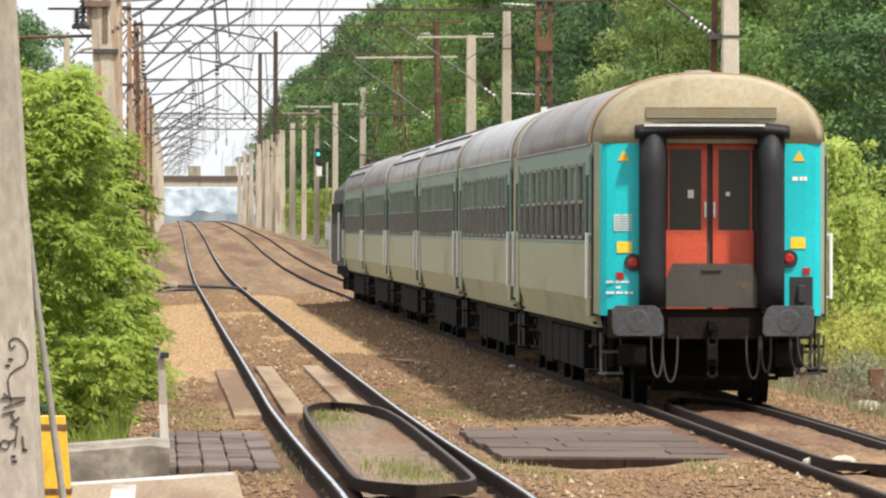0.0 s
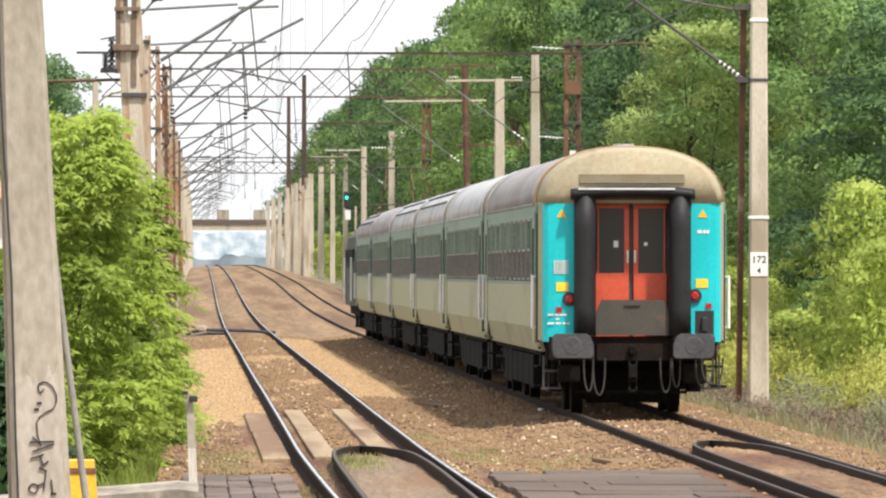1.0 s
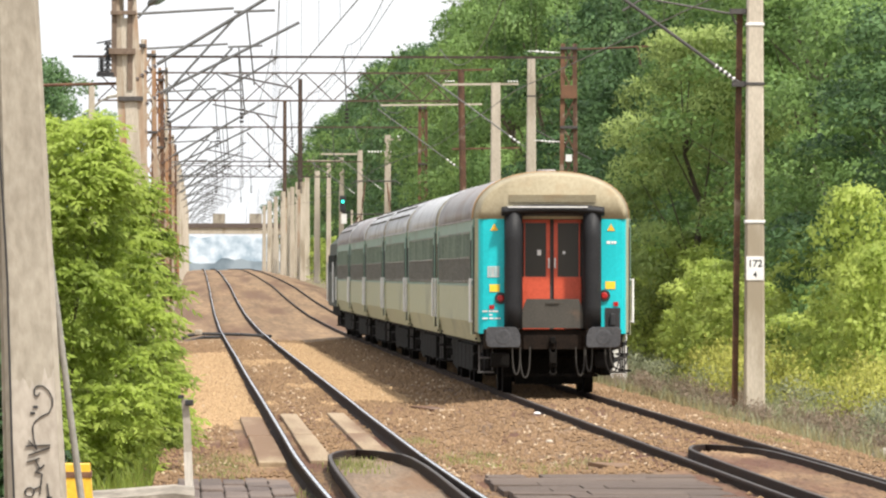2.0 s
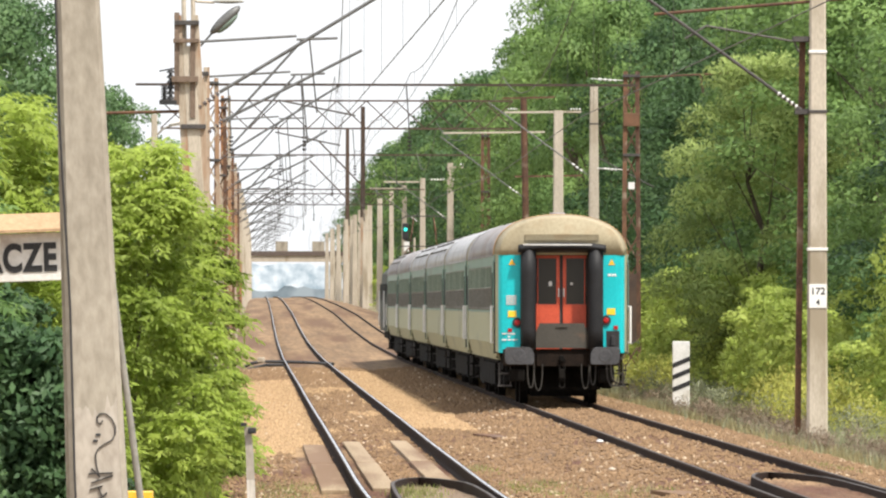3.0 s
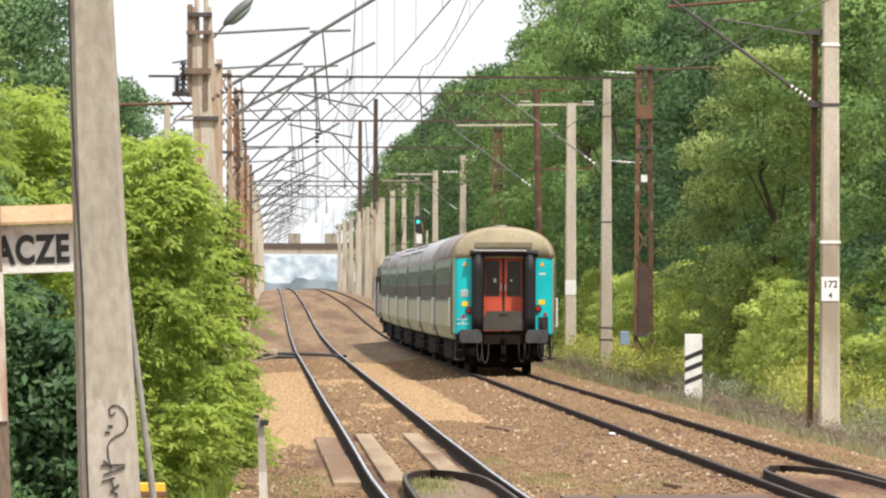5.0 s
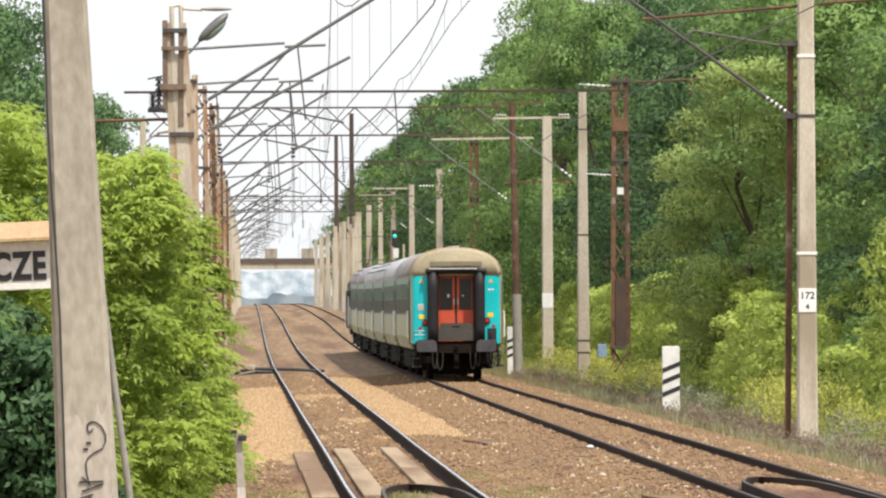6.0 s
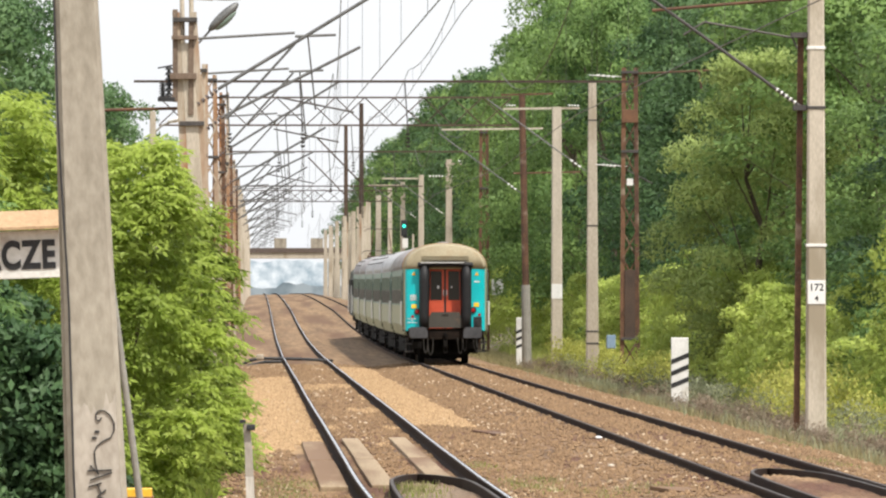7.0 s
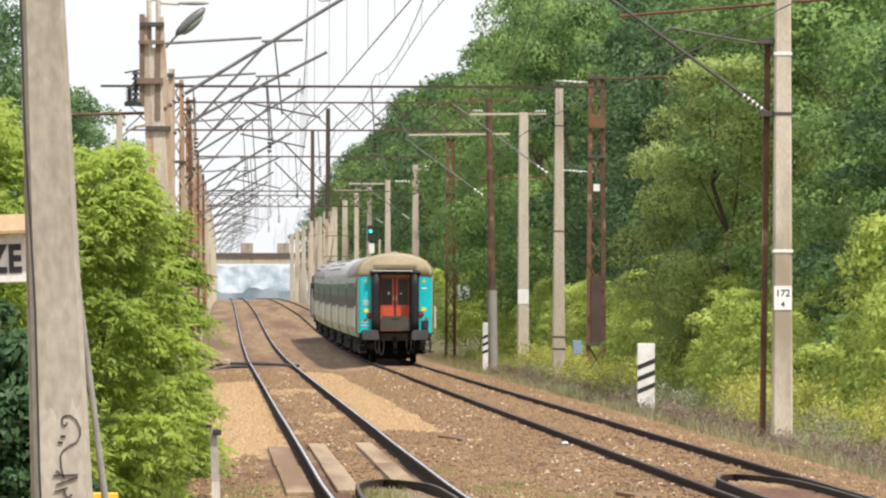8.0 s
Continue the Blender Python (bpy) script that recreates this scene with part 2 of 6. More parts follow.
LOCO_GREEN = material("loco_dark_green", (0.03, 0.04, 0.03), (0.07, 0.08, 0.06), 0.8, scale=1.5, fine=16, bump=0.05, stain=(0.10, 0.08, 0.06), stain_amount=0.4)
STAINED = material("stained_concrete", (0.19, 0.165, 0.13), (0.42, 0.37, 0.30), 0.9, scale=2.5, fine=14, bump=0.5, depth=0.02, stain=(0.13, 0.11, 0.085), stain_amount=0.55)
POST_PAINT = material("flaking_white", (0.46, 0.42, 0.36), (0.68, 0.64, 0.57), 0.8, scale=3, fine=20, bump=0.3, stain=(0.26, 0.12, 0.05), stain_amount=0.5, stretch=(2, 2, 0.4))
PIPE = material("conduit_grey", (0.20, 0.19, 0.165), (0.32, 0.30, 0.265), 0.7, scale=4, fine=20, bump=0.1)
GREY_WEED = leaf_material("grey_weeds", (0.16, 0.18, 0.10), (0.40, 0.42, 0.27), 0.35)
GREEN_LIGHT = bpy.data.materials.new("green_signal_light")
GREEN_LIGHT.use_nodes = True
GREEN_LIGHT.node_tree.nodes["Principled BSDF"].inputs["Base Color"].default_value = (0.02, 0.4, 0.3, 1)
GREEN_LIGHT.node_tree.nodes["Principled BSDF"].inputs["Emission Color"].default_value = (0.05, 0.9, 0.7, 1)
GREEN_LIGHT.node_tree.nodes["Principled BSDF"].inputs["Emission Strength"].default_value = 1.2
PANE = glass_material("window_glass", (0.012, 0.015, 0.014), 0.5, 0.06)
PANE_TOP = glass_material("window_glass_vent", (0.20, 0.26, 0.22), 0.5, 0.15)
DOOR_GLASS = glass_material("door_glass", (0.045, 0.04, 0.032), 0.2)
LEAF_BUSH = leaf_material("leaf_maple", (0.18, 0.26, 0.034), (0.465, 0.57, 0.12), 0.56)
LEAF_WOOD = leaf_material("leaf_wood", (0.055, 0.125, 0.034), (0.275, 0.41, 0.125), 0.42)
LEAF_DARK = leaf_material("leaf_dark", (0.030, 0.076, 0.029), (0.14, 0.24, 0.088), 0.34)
LEAF_WILLOW = leaf_material("leaf_willow", (0.15, 0.21, 0.05), (0.44, 0.54, 0.18), 0.45)
JAMB = material("window_jamb_green", (0.20, 0.25, 0.195), (0.33, 0.375, 0.30), 0.6, scale=3, fine=20, bump=0.05, random=0.2)
HOSE = material("dusty_hose", (0.016, 0.014, 0.011), (0.04, 0.034, 0.027), 0.8, scale=4, fine=30, bump=0.1)
LIMEWASH = material("old_limewash", (0.33, 0.29, 0.24), (0.50, 0.45, 0.385), 0.92, scale=3.0, fine=22, bump=0.4, depth=0.01, stain=(0.27, 0.235, 0.185), stain_amount=0.5, stretch=(1.2, 1.2, 0.6))
PLATE_YELLOW = material("yellow_enamel", (0.80, 0.52, 0.02), (0.90, 0.64, 0.05), 0.5, scale=6, fine=30, bump=0)
LEAF_SHRUB = leaf_material("leaf_shrub", (0.25, 0.34, 0.06), (0.60, 0.69, 0.18), 0.54)
GRASS = leaf_material("grass_blades", (0.20, 0.185, 0.085), (0.48, 0.43, 0.24), 0.4)
GRASS_Y = leaf_material("grass_yellow_green", (0.20, 0.25, 0.05), (0.46, 0.50, 0.15), 0.45)
WEED_GOLD = leaf_material("weed_gold", (0.28, 0.31, 0.05), (0.60, 0.60, 0.15), 0.5)
WEED_DRY = leaf_material("weed_dry", (0.17, 0.125, 0.085), (0.40, 0.32, 0.235), 0.35)
GRASS_G = leaf_material("grass_green", (0.08, 0.13, 0.02), (0.27, 0.34, 0.06), 0.35)


# ---------------------------------------------------------------- mesh tools
def box(bm, c, s, m=None, bevel=0.0):
    g = bmesh.ops.create_cube(bm, size=1.0, matrix=(m or Matrix()) @ Matrix.Translation(c) @ Matrix.Diagonal((*s, 1)))
    if bevel:
        e = list({e for v in g["verts"] for e in v.link_edges})
        bmesh.ops.bevel(bm, geom=e, offset=bevel, segments=2, affect='EDGES', profile=0.6)


def tube(bm, a, b, r0, r1=None, seg=8, caps=True):
    a, b = Vector(a), Vector(b)
    d = b - a
    q = d.to_track_quat('Z', 'Y').to_matrix().to_4x4()
    bmesh.ops.create_cone(bm, cap_ends=caps, segments=seg, radius1=r0, radius2=r0 if r1 is None else r1, depth=d.length, matrix=Matrix.Translation((a + b) / 2) @ q)


def bar(bm, a, b, w, h):
    """A square bar from a to b."""
    a, b = Vector(a), Vector(b)
    d = b - a
    q = d.to_track_quat('Z', 'Y').to_matrix().to_4x4()
    box(bm, (0, 0, 0), (w, h, d.length), Matrix.Translation((a + b) / 2) @ q)


def loft(bm, loops, close=True, caps=True):
    """Skin between loops of equal length."""
    rows = [[bm.verts.new(p) for p in lp] for lp in loops]
    n = len(rows[0])
    for a, b in zip(rows, rows[1:]):
        for i in range(n if close else n - 1):
            j = (i + 1) % n
            bm.faces.new((a[i], a[j], b[j], b[i]))
    if caps and close:
        bm.faces.new(list(reversed(rows[0])))
        bm.faces.new(rows[-1])
    return rows


def sweep(bm, pts, r, seg=6):
    """A bent round bar through the points."""
    pts = [Vector(p) for p in pts]
    loops = []
    for i, p in enumerate(pts):
        d = (pts[min(i + 1, len(pts) - 1)] - pts[max(i - 1, 0)]).normalized()
        q = d.to_track_quat('Z', 'Y').to_matrix()
        loops.append([p + q @ Vector((r * math.cos(k * 2 * math.pi / seg), r * math.sin(k * 2 * math.pi / seg), 0)) for k in range(seg)])
    loft(bm, loops)


def finish(bm, name, mat, smooth=False):
    bmesh.ops.recalc_face_normals(bm, faces=bm.faces)
    me = bpy.data.meshes.new(name)
    bm.to_mesh(me)
    bm.free()
    me.materials.append(mat)
    if smooth:
        me.shade_smooth()
    return me


def part(name, bm, mat, parent, label="", smooth=False):
    ob = new(name, finish(bm, name, mat, smooth))
    ob.parent = parent
    return tagged(ob, label)


def thing(name, m, label, category, group="", kind=""):
    ob = new(name)
    ob.empty_display_size = 0.2
    ob.matrix_basis = m
    return tagged(ob, label, category, group, kind)


def solid(name, bm, mat, label, category="", group="", kind="", m=None, smooth=False):
    ob = new(name, finish(bm, name, mat, smooth))
    if m is not None:
        ob.matrix_basis = m
    return tagged(ob, label, category, group, kind)


def part_mesh(name, me, parent, m, label=""):
    ob = new(name, me)
    ob.parent = parent
    ob.matrix_basis = m
    return tagged(ob, label)


def raw(name, verts, faces, mat):
    me = bpy.data.meshes.new(name)
    me.from_pydata(verts, [], faces)
    me.materials.append(mat)
    me.update()
    return me


def bars_text(bm, x, z, widths, h, y=0.0):
    """Plain bars in place of writing that is not to be read."""
    for w in widths:
        box(bm, (x + w / 2, y, z), (w, 0.004, h))
        x += w * 1.25


# ---------------------------------------------------------------- the line
LEFT, RIGHT = 2.05, 6.62           # track centres
PROFILE = ((0, 0.0), (250, 0.0), (330, 0.02), (417, 0.22), (500, 0.65), (612, 1.42), (760, 2.05), (904, 2.55), (1100, 3.0), (1400, 3.2), (3000, 3.2), (6000, 3.0))


def rail_z(y):
    for (a, za), (b, zb) in zip(PROFILE, PROFILE[1:]):
        if y <= b:
            t = max(0.0, (y - a) / (b - a))
            return za + (zb - za) * t
    return PROFILE[-1][1]


def smooth_z(y):
    return sum(rail_z(y + k * 15.0) * w for k, w in ((-2, .1), (-1, .2), (0, .4), (1, .2), (2, .1)))


def bend(y):
    """The line eases to the right beyond the cable crossing."""
    d = max(0.0, y - 300)
    return 0.00115 * d * d / (d + 100)


def steps(*spans):
    """Stations along the line: (from, to, step), ..."""
    out = []
    for a, b, s in spans:
        n = max(1, round((b - a) / s))
        out += [a + (b - a) * i / n for i in range(n)]
    return out + [spans[-1][1]]


# ground: one sheet to the horizon
gx = [-3000, -900, -300, -120, -60, -30, -16, -9, -5, -3, -2, -1.2, 0, 3, 6, 9, 10.2, 11.2, 12.5, 14, 17, 22, 30, 45, 80, 200, 600, 1500, 3000]
gy = steps((-300, 40, 60), (40, 420, 4), (420, 1500, 40), (1500, 5000, 700))
gv = [(x, y, smooth_z(y) - 0.62 + (0.10 * noise.noise((x * 0.25, y * 0.12, 0)) if abs(x - 5) > 5.5 else 0)) for y in gy for x in gx]
nx = len(gx)
gf = [(j * nx + i, j * nx + i + 1, (j + 1) * nx + i + 1, (j + 1) * nx + i) for j in range(len(gy) - 1) for i in range(nx - 1)]
ground = tagged(new("ground", raw("ground", gv, gf, SOIL)), "dry grassy soil beside the railway line", "ground", kind="structure")

# ballast bed under both tracks, worn brown with patches of fresh yellow gravel
BED = ((-1.6, -0.60), (-0.9, -0.42), (-0.3, -0.25), (0.4, -0.19), (1.1, -0.17), (1.45, -0.172), (2.65, -0.172), (3.0, -0.17), (3.5, -0.19), (4.3, -0.25), (4.9, -0.19), (5.7, -0.115), (6.05, -0.11), (7.2, -0.11), (7.55, -0.115), (8.2, -0.17), (8.9, -0.25), (9.7, -0.42), (10.6, -0.60))


def bed_z(x):
    for (a, za), (b, zb) in zip(BED, BED[1:]):
        if x <= b:
            return za + (zb - za) * (x - a) / (b - a)
    return -0.6


def lift(x, y):
    """Ground packed up against the crossing deck."""
    if not 2.9 < x < 6.0:
        return 0.0
    return 0.035 * max(0.0, min(1.0, (y - 66) / 8)) * max(0.0, min(1.0, (112 - y) / 14)) * min(1.0, (x - 2.9) / 0.4, (6.0 - x) / 0.4)


def fresh(x, y):
    """How much of the ground is fresh yellow gravel."""
    n = 0.5 * noise.noise((x * 0.9, y * 0.06, 3)) + 0.25 * noise.noise((x * 3, y * 0.3, 8))
    a = 1.0 if 2.95 < x + n * 0.3 < 4.3 - 0.0028 * abs(y - 185) and 158 + 8 * n < y < 285 else 0.0
    b = 1.0 if -0.3 < x + n * 0.3 < 1.15 and 126 + 12 * n < y < 250 else 0.0
    c = 0.3 if 1.4 < x < 2.7 and 130 < y < 240 else 0.0
    return max(a, b, c) + n * 0.8


bx = [-1.6 + 12.2 * i / 60 for i in range(61)]
by = steps((-40, 55, 12), (55, 200, 0.45), (200, 330, 1.2), (330, 1500, 12))
bv = []
for y in by:
    near = max(0.0, min(1.0, (300 - y) / 180)) if y > 50 else 0.0
    for x in bx:
        bv.append((x + bend(y), y, smooth_z(y) + bed_z(x) + lift(x, y) + near * (0.028 * noise.noise((x * 2.3, y * 1.1, 1)) + 0.02 * noise.noise((x * 6, y * 3, 5)))))
nx = len(bx)
bf = [(j * nx + i, j * nx + i + 1, (j + 1) * nx + i + 1, (j + 1) * nx + i) for j in range(len(by) - 1) for i in range(nx - 1)]
bme = raw("ballast", bv, bf, BALLAST)
bme.materials.append(GRAVEL)
bme.materials.append(BALLAST_FAR)


def bed_kind(f):
    x, y = (sum(bv[k][c] for k in f) / 4 for c in (0, 1))
    if fresh(x, y) > 0.62:
        return 1
    return 2 if y > 250 + 25 * noise.noise((x * 0.8, y * 0.05, 4)) else 0


bme.polygons.foreach_set("material_index", [bed_kind(f) for f in bf])
bme.shade_smooth()
tagged(new("ballast", bme), "rust-brown ballast bed with patches of fresh yellow gravel", "ballast", kind="structure")


def stones(name, mat, label, want, count, seed, size):
    """Loose stones as small rough lumps, joined."""
    rng = random.Random(seed)
    base = [(1, 0, 0), (-1, 0, 0), (0, 1, 0), (0, -1, 0), (0, 0, 1), (0, 0, -0.6)]
    tri = [(0, 2, 4), (2, 1, 4), (1, 3, 4), (3, 0, 4), (2, 0, 5), (1, 2, 5), (3, 1, 5), (0, 3, 5)]
    v, f = [], []
    while count > 0:
        y = 58 + 240 * rng.random() ** 1.5
        x = rng.uniform(-1.2, 10.0)
        if not want(x, y) or min(abs(x - r) for r in RAIL_X) < 0.1 or in_crossing(x, y):
            continue
        count -= 1
        z = smooth_z(y) + bed_z(x) + lift(x, y) + 0.01
        s = size * rng.uniform(0.5, 1.5) * (1 + max(0, y - 110) / 230)
        a = rng.uniform(0, 6.28)
        k = len(v)
        for p in base:
            px, py, pz = (c * rng.uniform(0.6, 1.2) * s for c in p)
            v.append((x + px * math.cos(a) - py * math.sin(a), y + px * math.sin(a) + py * math.cos(a), z + pz * 0.8))
        f += [tuple(k + i for i in t) for t in tri]
    tagged(new(name, raw(name, v, f, mat)), label, "stones", kind="stuff")


RAIL_X = [c + s * 0.7535 for c in (LEFT, RIGHT) for s in (-1, 1)]


def in_crossing(x, y):
    return 71 < y < 108 and (1.5 < x < 2.65 or RIGHT - 0.68 < x < RIGHT + 0.68) or 81 < y < 97 and (3.2 < x < 5.75 or 0.0 < x < 1.2) or 100 < y < 136 and (0.7 < x < 1.85 or 2.25 < x < 2.7) or y < 65 and x < 0.7


stones("ballast_stones", STONE, "loose rust-stained ballast stones between the rails", lambda x, y: fresh(x, y) < 0.55, 56000, 11, 0.034)
stones("gravel_stones", STONE_Y, "loose pale yellow gravel heaped beside the rails", lambda x, y: fresh(x, y) > 0.45, 28000, 12, 0.036)
stones("pale_stones", STONE_P, "scattered pale limestone chips on the ballast", lambda x, y: noise.noise((x * 0.8, y * 0.07, 9)) > 0.05, 2600, 13, 0.03)


# ---------------------------------------------------------------- tracks
def near_shift(x, y):
    """The bright track eases aside at the platform end."""
    return 0.16 * max(0.0, min(1.0, (104 - y) / 34)) ** 1.5 if x < 4 else 0.0


def rail(name, x, parent, top):
    foot = ((-0.07, -0.172), (0.07, -0.172), (0.07, -0.162), (0.012, -0.145), (0.012, -0.045), (0.036, -0.036), (0.036, -0.006), (0.03, 0.0), (-0.03, 0.0), (-0.036, -0.006), (-0.036, -0.036), (-0.012, -0.045), (-0.012, -0.145), (-0.07, -0.162))
    ys = steps((-30, 60, 10), (60, 420, 3), (420, 1500, 15))
    bm = bmesh.new()

    def wob(y):
        return near_shift(x, y) + bend(y) + (0.012 * noise.noise((x, y * 0.035, 2)) if y > 60 else 0)
    loft(bm, [[(x + wob(y) + a, y, smooth_z(y) + b) for a, b in foot] for y in ys])
    r = part(name, bm, RAIL_SIDE, parent)
    bm = bmesh.new()
    strip = ((-0.017, -0.002), (0.017, -0.002), (0.018, 0.002), (0.011, 0.005), (-0.011, 0.005), (-0.018, 0.002))
    loft(bm, [[(x + wob(y) + a, y, smooth_z(y) + b) for a, b in strip] for y in ys])
    part("running_surface", bm, top, r, "worn bright running surface")


for cx, top, lab in ((LEFT, RAIL_TOP, "railway track with bright polished rails"), (RIGHT, RAIL_DULL, "railway track with dull brown rails under the train")):
    tr = thing("track", pose(0, 0, 0), lab, "railway track", kind="structure")
    rail("rail", cx - 0.7535, tr, top)
    rail("rail", cx + 0.7535, tr, top)

# ---------------------------------------------------------------- the train
HALF, GUTTER, ROOF_H = 1.43, 3.18, 0.87


def roof_profile(n=22):
    pts = []
    for i in range(n + 1):
        a = math.pi * i / n
        c, s = math.cos(a), math.sin(a)
        e = 2 / 2.3
        pts.append((HALF * math.copysign(abs(c) ** e, c), GUTTER + ROOF_H * abs(s) ** e))
    return pts


def wheelset(parent, y, name="wheelset"):
    bm = bmesh.new()
    for s in (-1, 1):
        tube(bm, (s * 0.69, y, 0.465), (s * 0.825, y, 0.465), 0.46, 0.46, 28)
        tube(bm, (s * 0.66, y, 0.465), (s * 0.69, y, 0.465), 0.49, 0.48, 28)
    tube(bm, (-0.8, y, 0.465), (0.8, y, 0.465), 0.085, 0.085, 12)
    return part(name, bm, GRIME_SHADE, parent, "worn steel wheels on an axle")


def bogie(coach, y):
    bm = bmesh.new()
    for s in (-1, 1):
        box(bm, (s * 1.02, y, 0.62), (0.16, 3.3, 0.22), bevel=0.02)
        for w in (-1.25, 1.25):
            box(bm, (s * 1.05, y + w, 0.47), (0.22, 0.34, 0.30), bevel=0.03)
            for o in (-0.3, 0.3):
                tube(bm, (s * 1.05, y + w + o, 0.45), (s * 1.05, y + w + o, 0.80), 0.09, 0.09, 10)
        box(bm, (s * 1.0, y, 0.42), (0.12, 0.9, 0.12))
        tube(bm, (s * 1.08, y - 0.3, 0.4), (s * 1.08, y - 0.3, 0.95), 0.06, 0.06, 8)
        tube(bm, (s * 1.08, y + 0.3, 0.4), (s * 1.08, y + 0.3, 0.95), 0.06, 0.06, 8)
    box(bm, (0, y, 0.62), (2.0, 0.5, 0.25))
    # solid frame, side plates and cross panels added to block light beneath
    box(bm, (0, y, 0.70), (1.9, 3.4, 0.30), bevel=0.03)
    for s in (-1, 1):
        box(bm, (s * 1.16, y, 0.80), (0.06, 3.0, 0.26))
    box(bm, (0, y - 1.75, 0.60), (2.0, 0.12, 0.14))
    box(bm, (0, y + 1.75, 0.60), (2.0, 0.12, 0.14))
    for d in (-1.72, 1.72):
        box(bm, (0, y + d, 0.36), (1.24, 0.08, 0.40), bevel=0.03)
    b = part("bogie", bm, GRIME_SHADE, coach, "black grimy bogie frame with springs")
    wheelset(b, y - 1.25)
    wheelset(b, y + 1.25)


L = 23.5
Y0, Y1 = 0.55, L - 0.55              # end walls
WINDOWS = [2.50 + i * 1.88 for i in range(10)]
WIN_W, WIN_LO, WIN_MID, WIN_HI = 1.36, 2.02, 2.48, 2.96


def coach_side(coach, s):
    x = s * HALF
    bm = bmesh.new()
    box(bm, (x - s * 0.03, L / 2, 1.63), (0.06, Y1 - Y0 - 0.96, 0.66), bevel=0.012)
    lower = part("lower_side", bm, CREAM, coach, "cream lower side panel, dusty")
    bm = bmesh.new()
    sec = ((x, 1.302), (x - s * 0.06, 1.302), (x - s * 0.15, 0.95), (x - s * 0.10, 0.95))
    loft(bm, [[(u, v, w) for u, w in sec] for v in (Y0 + 0.48, L / 2, Y1 - 0.48)])
    part("skirt", bm, CREAM, coach, "cream skirt that leans inwards")
    bm = bmesh.new()
    box(bm, (x - s * 0.028, L / 2, 1.985), (0.056, Y1 - Y0 - 0.84, 0.046))
    box(bm, (x - s * 0.028, L / 2, (WIN_HI + GUTTER) / 2), (0.056, Y1 - Y0 - 0.84, GUTTER - WIN_HI))
    edges = [Y0 + 0.42] + [e for w in WINDOWS for e in (w, w + WIN_W)] + [Y1 - 0.42]
    for a, b in zip(edges[::2], edges[1::2]):
        box(bm, (x - s * 0.028, (a + b) / 2, (WIN_LO + WIN_HI) / 2), (0.056, b - a, WIN_HI - WIN_LO - 0.024))
    part("window_band", bm, GREEN, coach, "dull green window band")
    for w in WINDOWS:
        bm = bmesh.new()
        for a in (w + 0.025, w + WIN_W - 0.025):
            box(bm, (x + s * (0.014 + 0.010 * ((int(w * 3) % 3) - 1)), a, (WIN_LO + WIN_MID) / 2), (0.045, 0.05, WIN_MID - WIN_LO))
        for z in (WIN_LO + 0.02, WIN_MID, WIN_HI - 0.02):
            box(bm, (x + s * 0.002, w + WIN_W / 2, z), (0.04, WIN_W, 0.04))
        wf = part("window", bm, PIPE, coach, "window with a dull metal frame")
        for a in (w + 0.025, w + WIN_W - 0.025):
            bm = bmesh.new()
            box(bm, (x + s * (0.012 + 0.010 * ((int(w * 5) % 3) - 1)), a, (WIN_MID + WIN_HI) / 2), (0.045, 0.06, WIN_HI - WIN_MID - 0.004))
            part("jamb", bm, JAMB, wf, "green painted upper window jamb")
        bm = bmesh.new()
        box(bm, (x - s * 0.035, w + WIN_W / 2, (WIN_LO + WIN_MID) / 2), (0.012, WIN_W, WIN_MID - WIN_LO))
        part("pane", bm, PANE, wf, "dark lower pane")
        bm = bmesh.new()
        box(bm, (x - s * 0.022, w + WIN_W / 2, (WIN_MID + WIN_HI) / 2), (0.012, WIN_W, WIN_HI - WIN_MID))
        part("vent_pane", bm, PANE if (int(w * 7.3) + int(coach.location.y)) % 3 == 0 else PANE_TOP, wf, "sliding upper pane")
    for y in (Y0 + 0.95, Y1 - 0.95):
        bm = bmesh.new()
        box(bm, (x + s * 0.004, y, 1.52), (0.03, 0.80, 0.90), bevel=0.012)
        d = part("side_door", bm, CREAM, coach, "narrow cream and green side door")
        bm = bmesh.new()
        box(bm, (x + s * 0.004, y, 2.52), (0.03, 0.80, 1.09), bevel=0.012)
        part("upper_panel", bm, GREEN, d, "green upper door panel")
        bm = bmesh.new()
        box(bm, (x + s * 0.022, y, 2.45), (0.012, 0.5, 0.7), bevel=0.004)
        part("pane", bm, PANE, d)
        bm = bmesh.new()
        o = -0.5 if y < L / 2 else 0.5
        tube(bm, (x + s * 0.05, y + o, 1.30), (x + s * 0.05, y + o, 2.10), 0.025, 0.025, 8)
        for z in (1.32, 2.08):
            tube(bm, (x, y + o, z), (x + s * 0.05, y + o, z), 0.012, 0.012, 6)
        part("handrail", bm, WHITE, d, "white painted door handrail")
        bm = bmesh.new()
        for z, o in ((0.42, 0.0), (0.72, 0.05), (1.0, 0.1)):
            box(bm, (s * (1.36 - o), y, z), (0.20, 0.78, 0.035))
        for o in (-0.37, 0.37):
            box(bm, (s * 1.30, y + o, 0.72), (0.03, 0.02, 0.62))
        part("door_step", bm, GRIME_SHADE, d, "black steel door steps")
    return lower


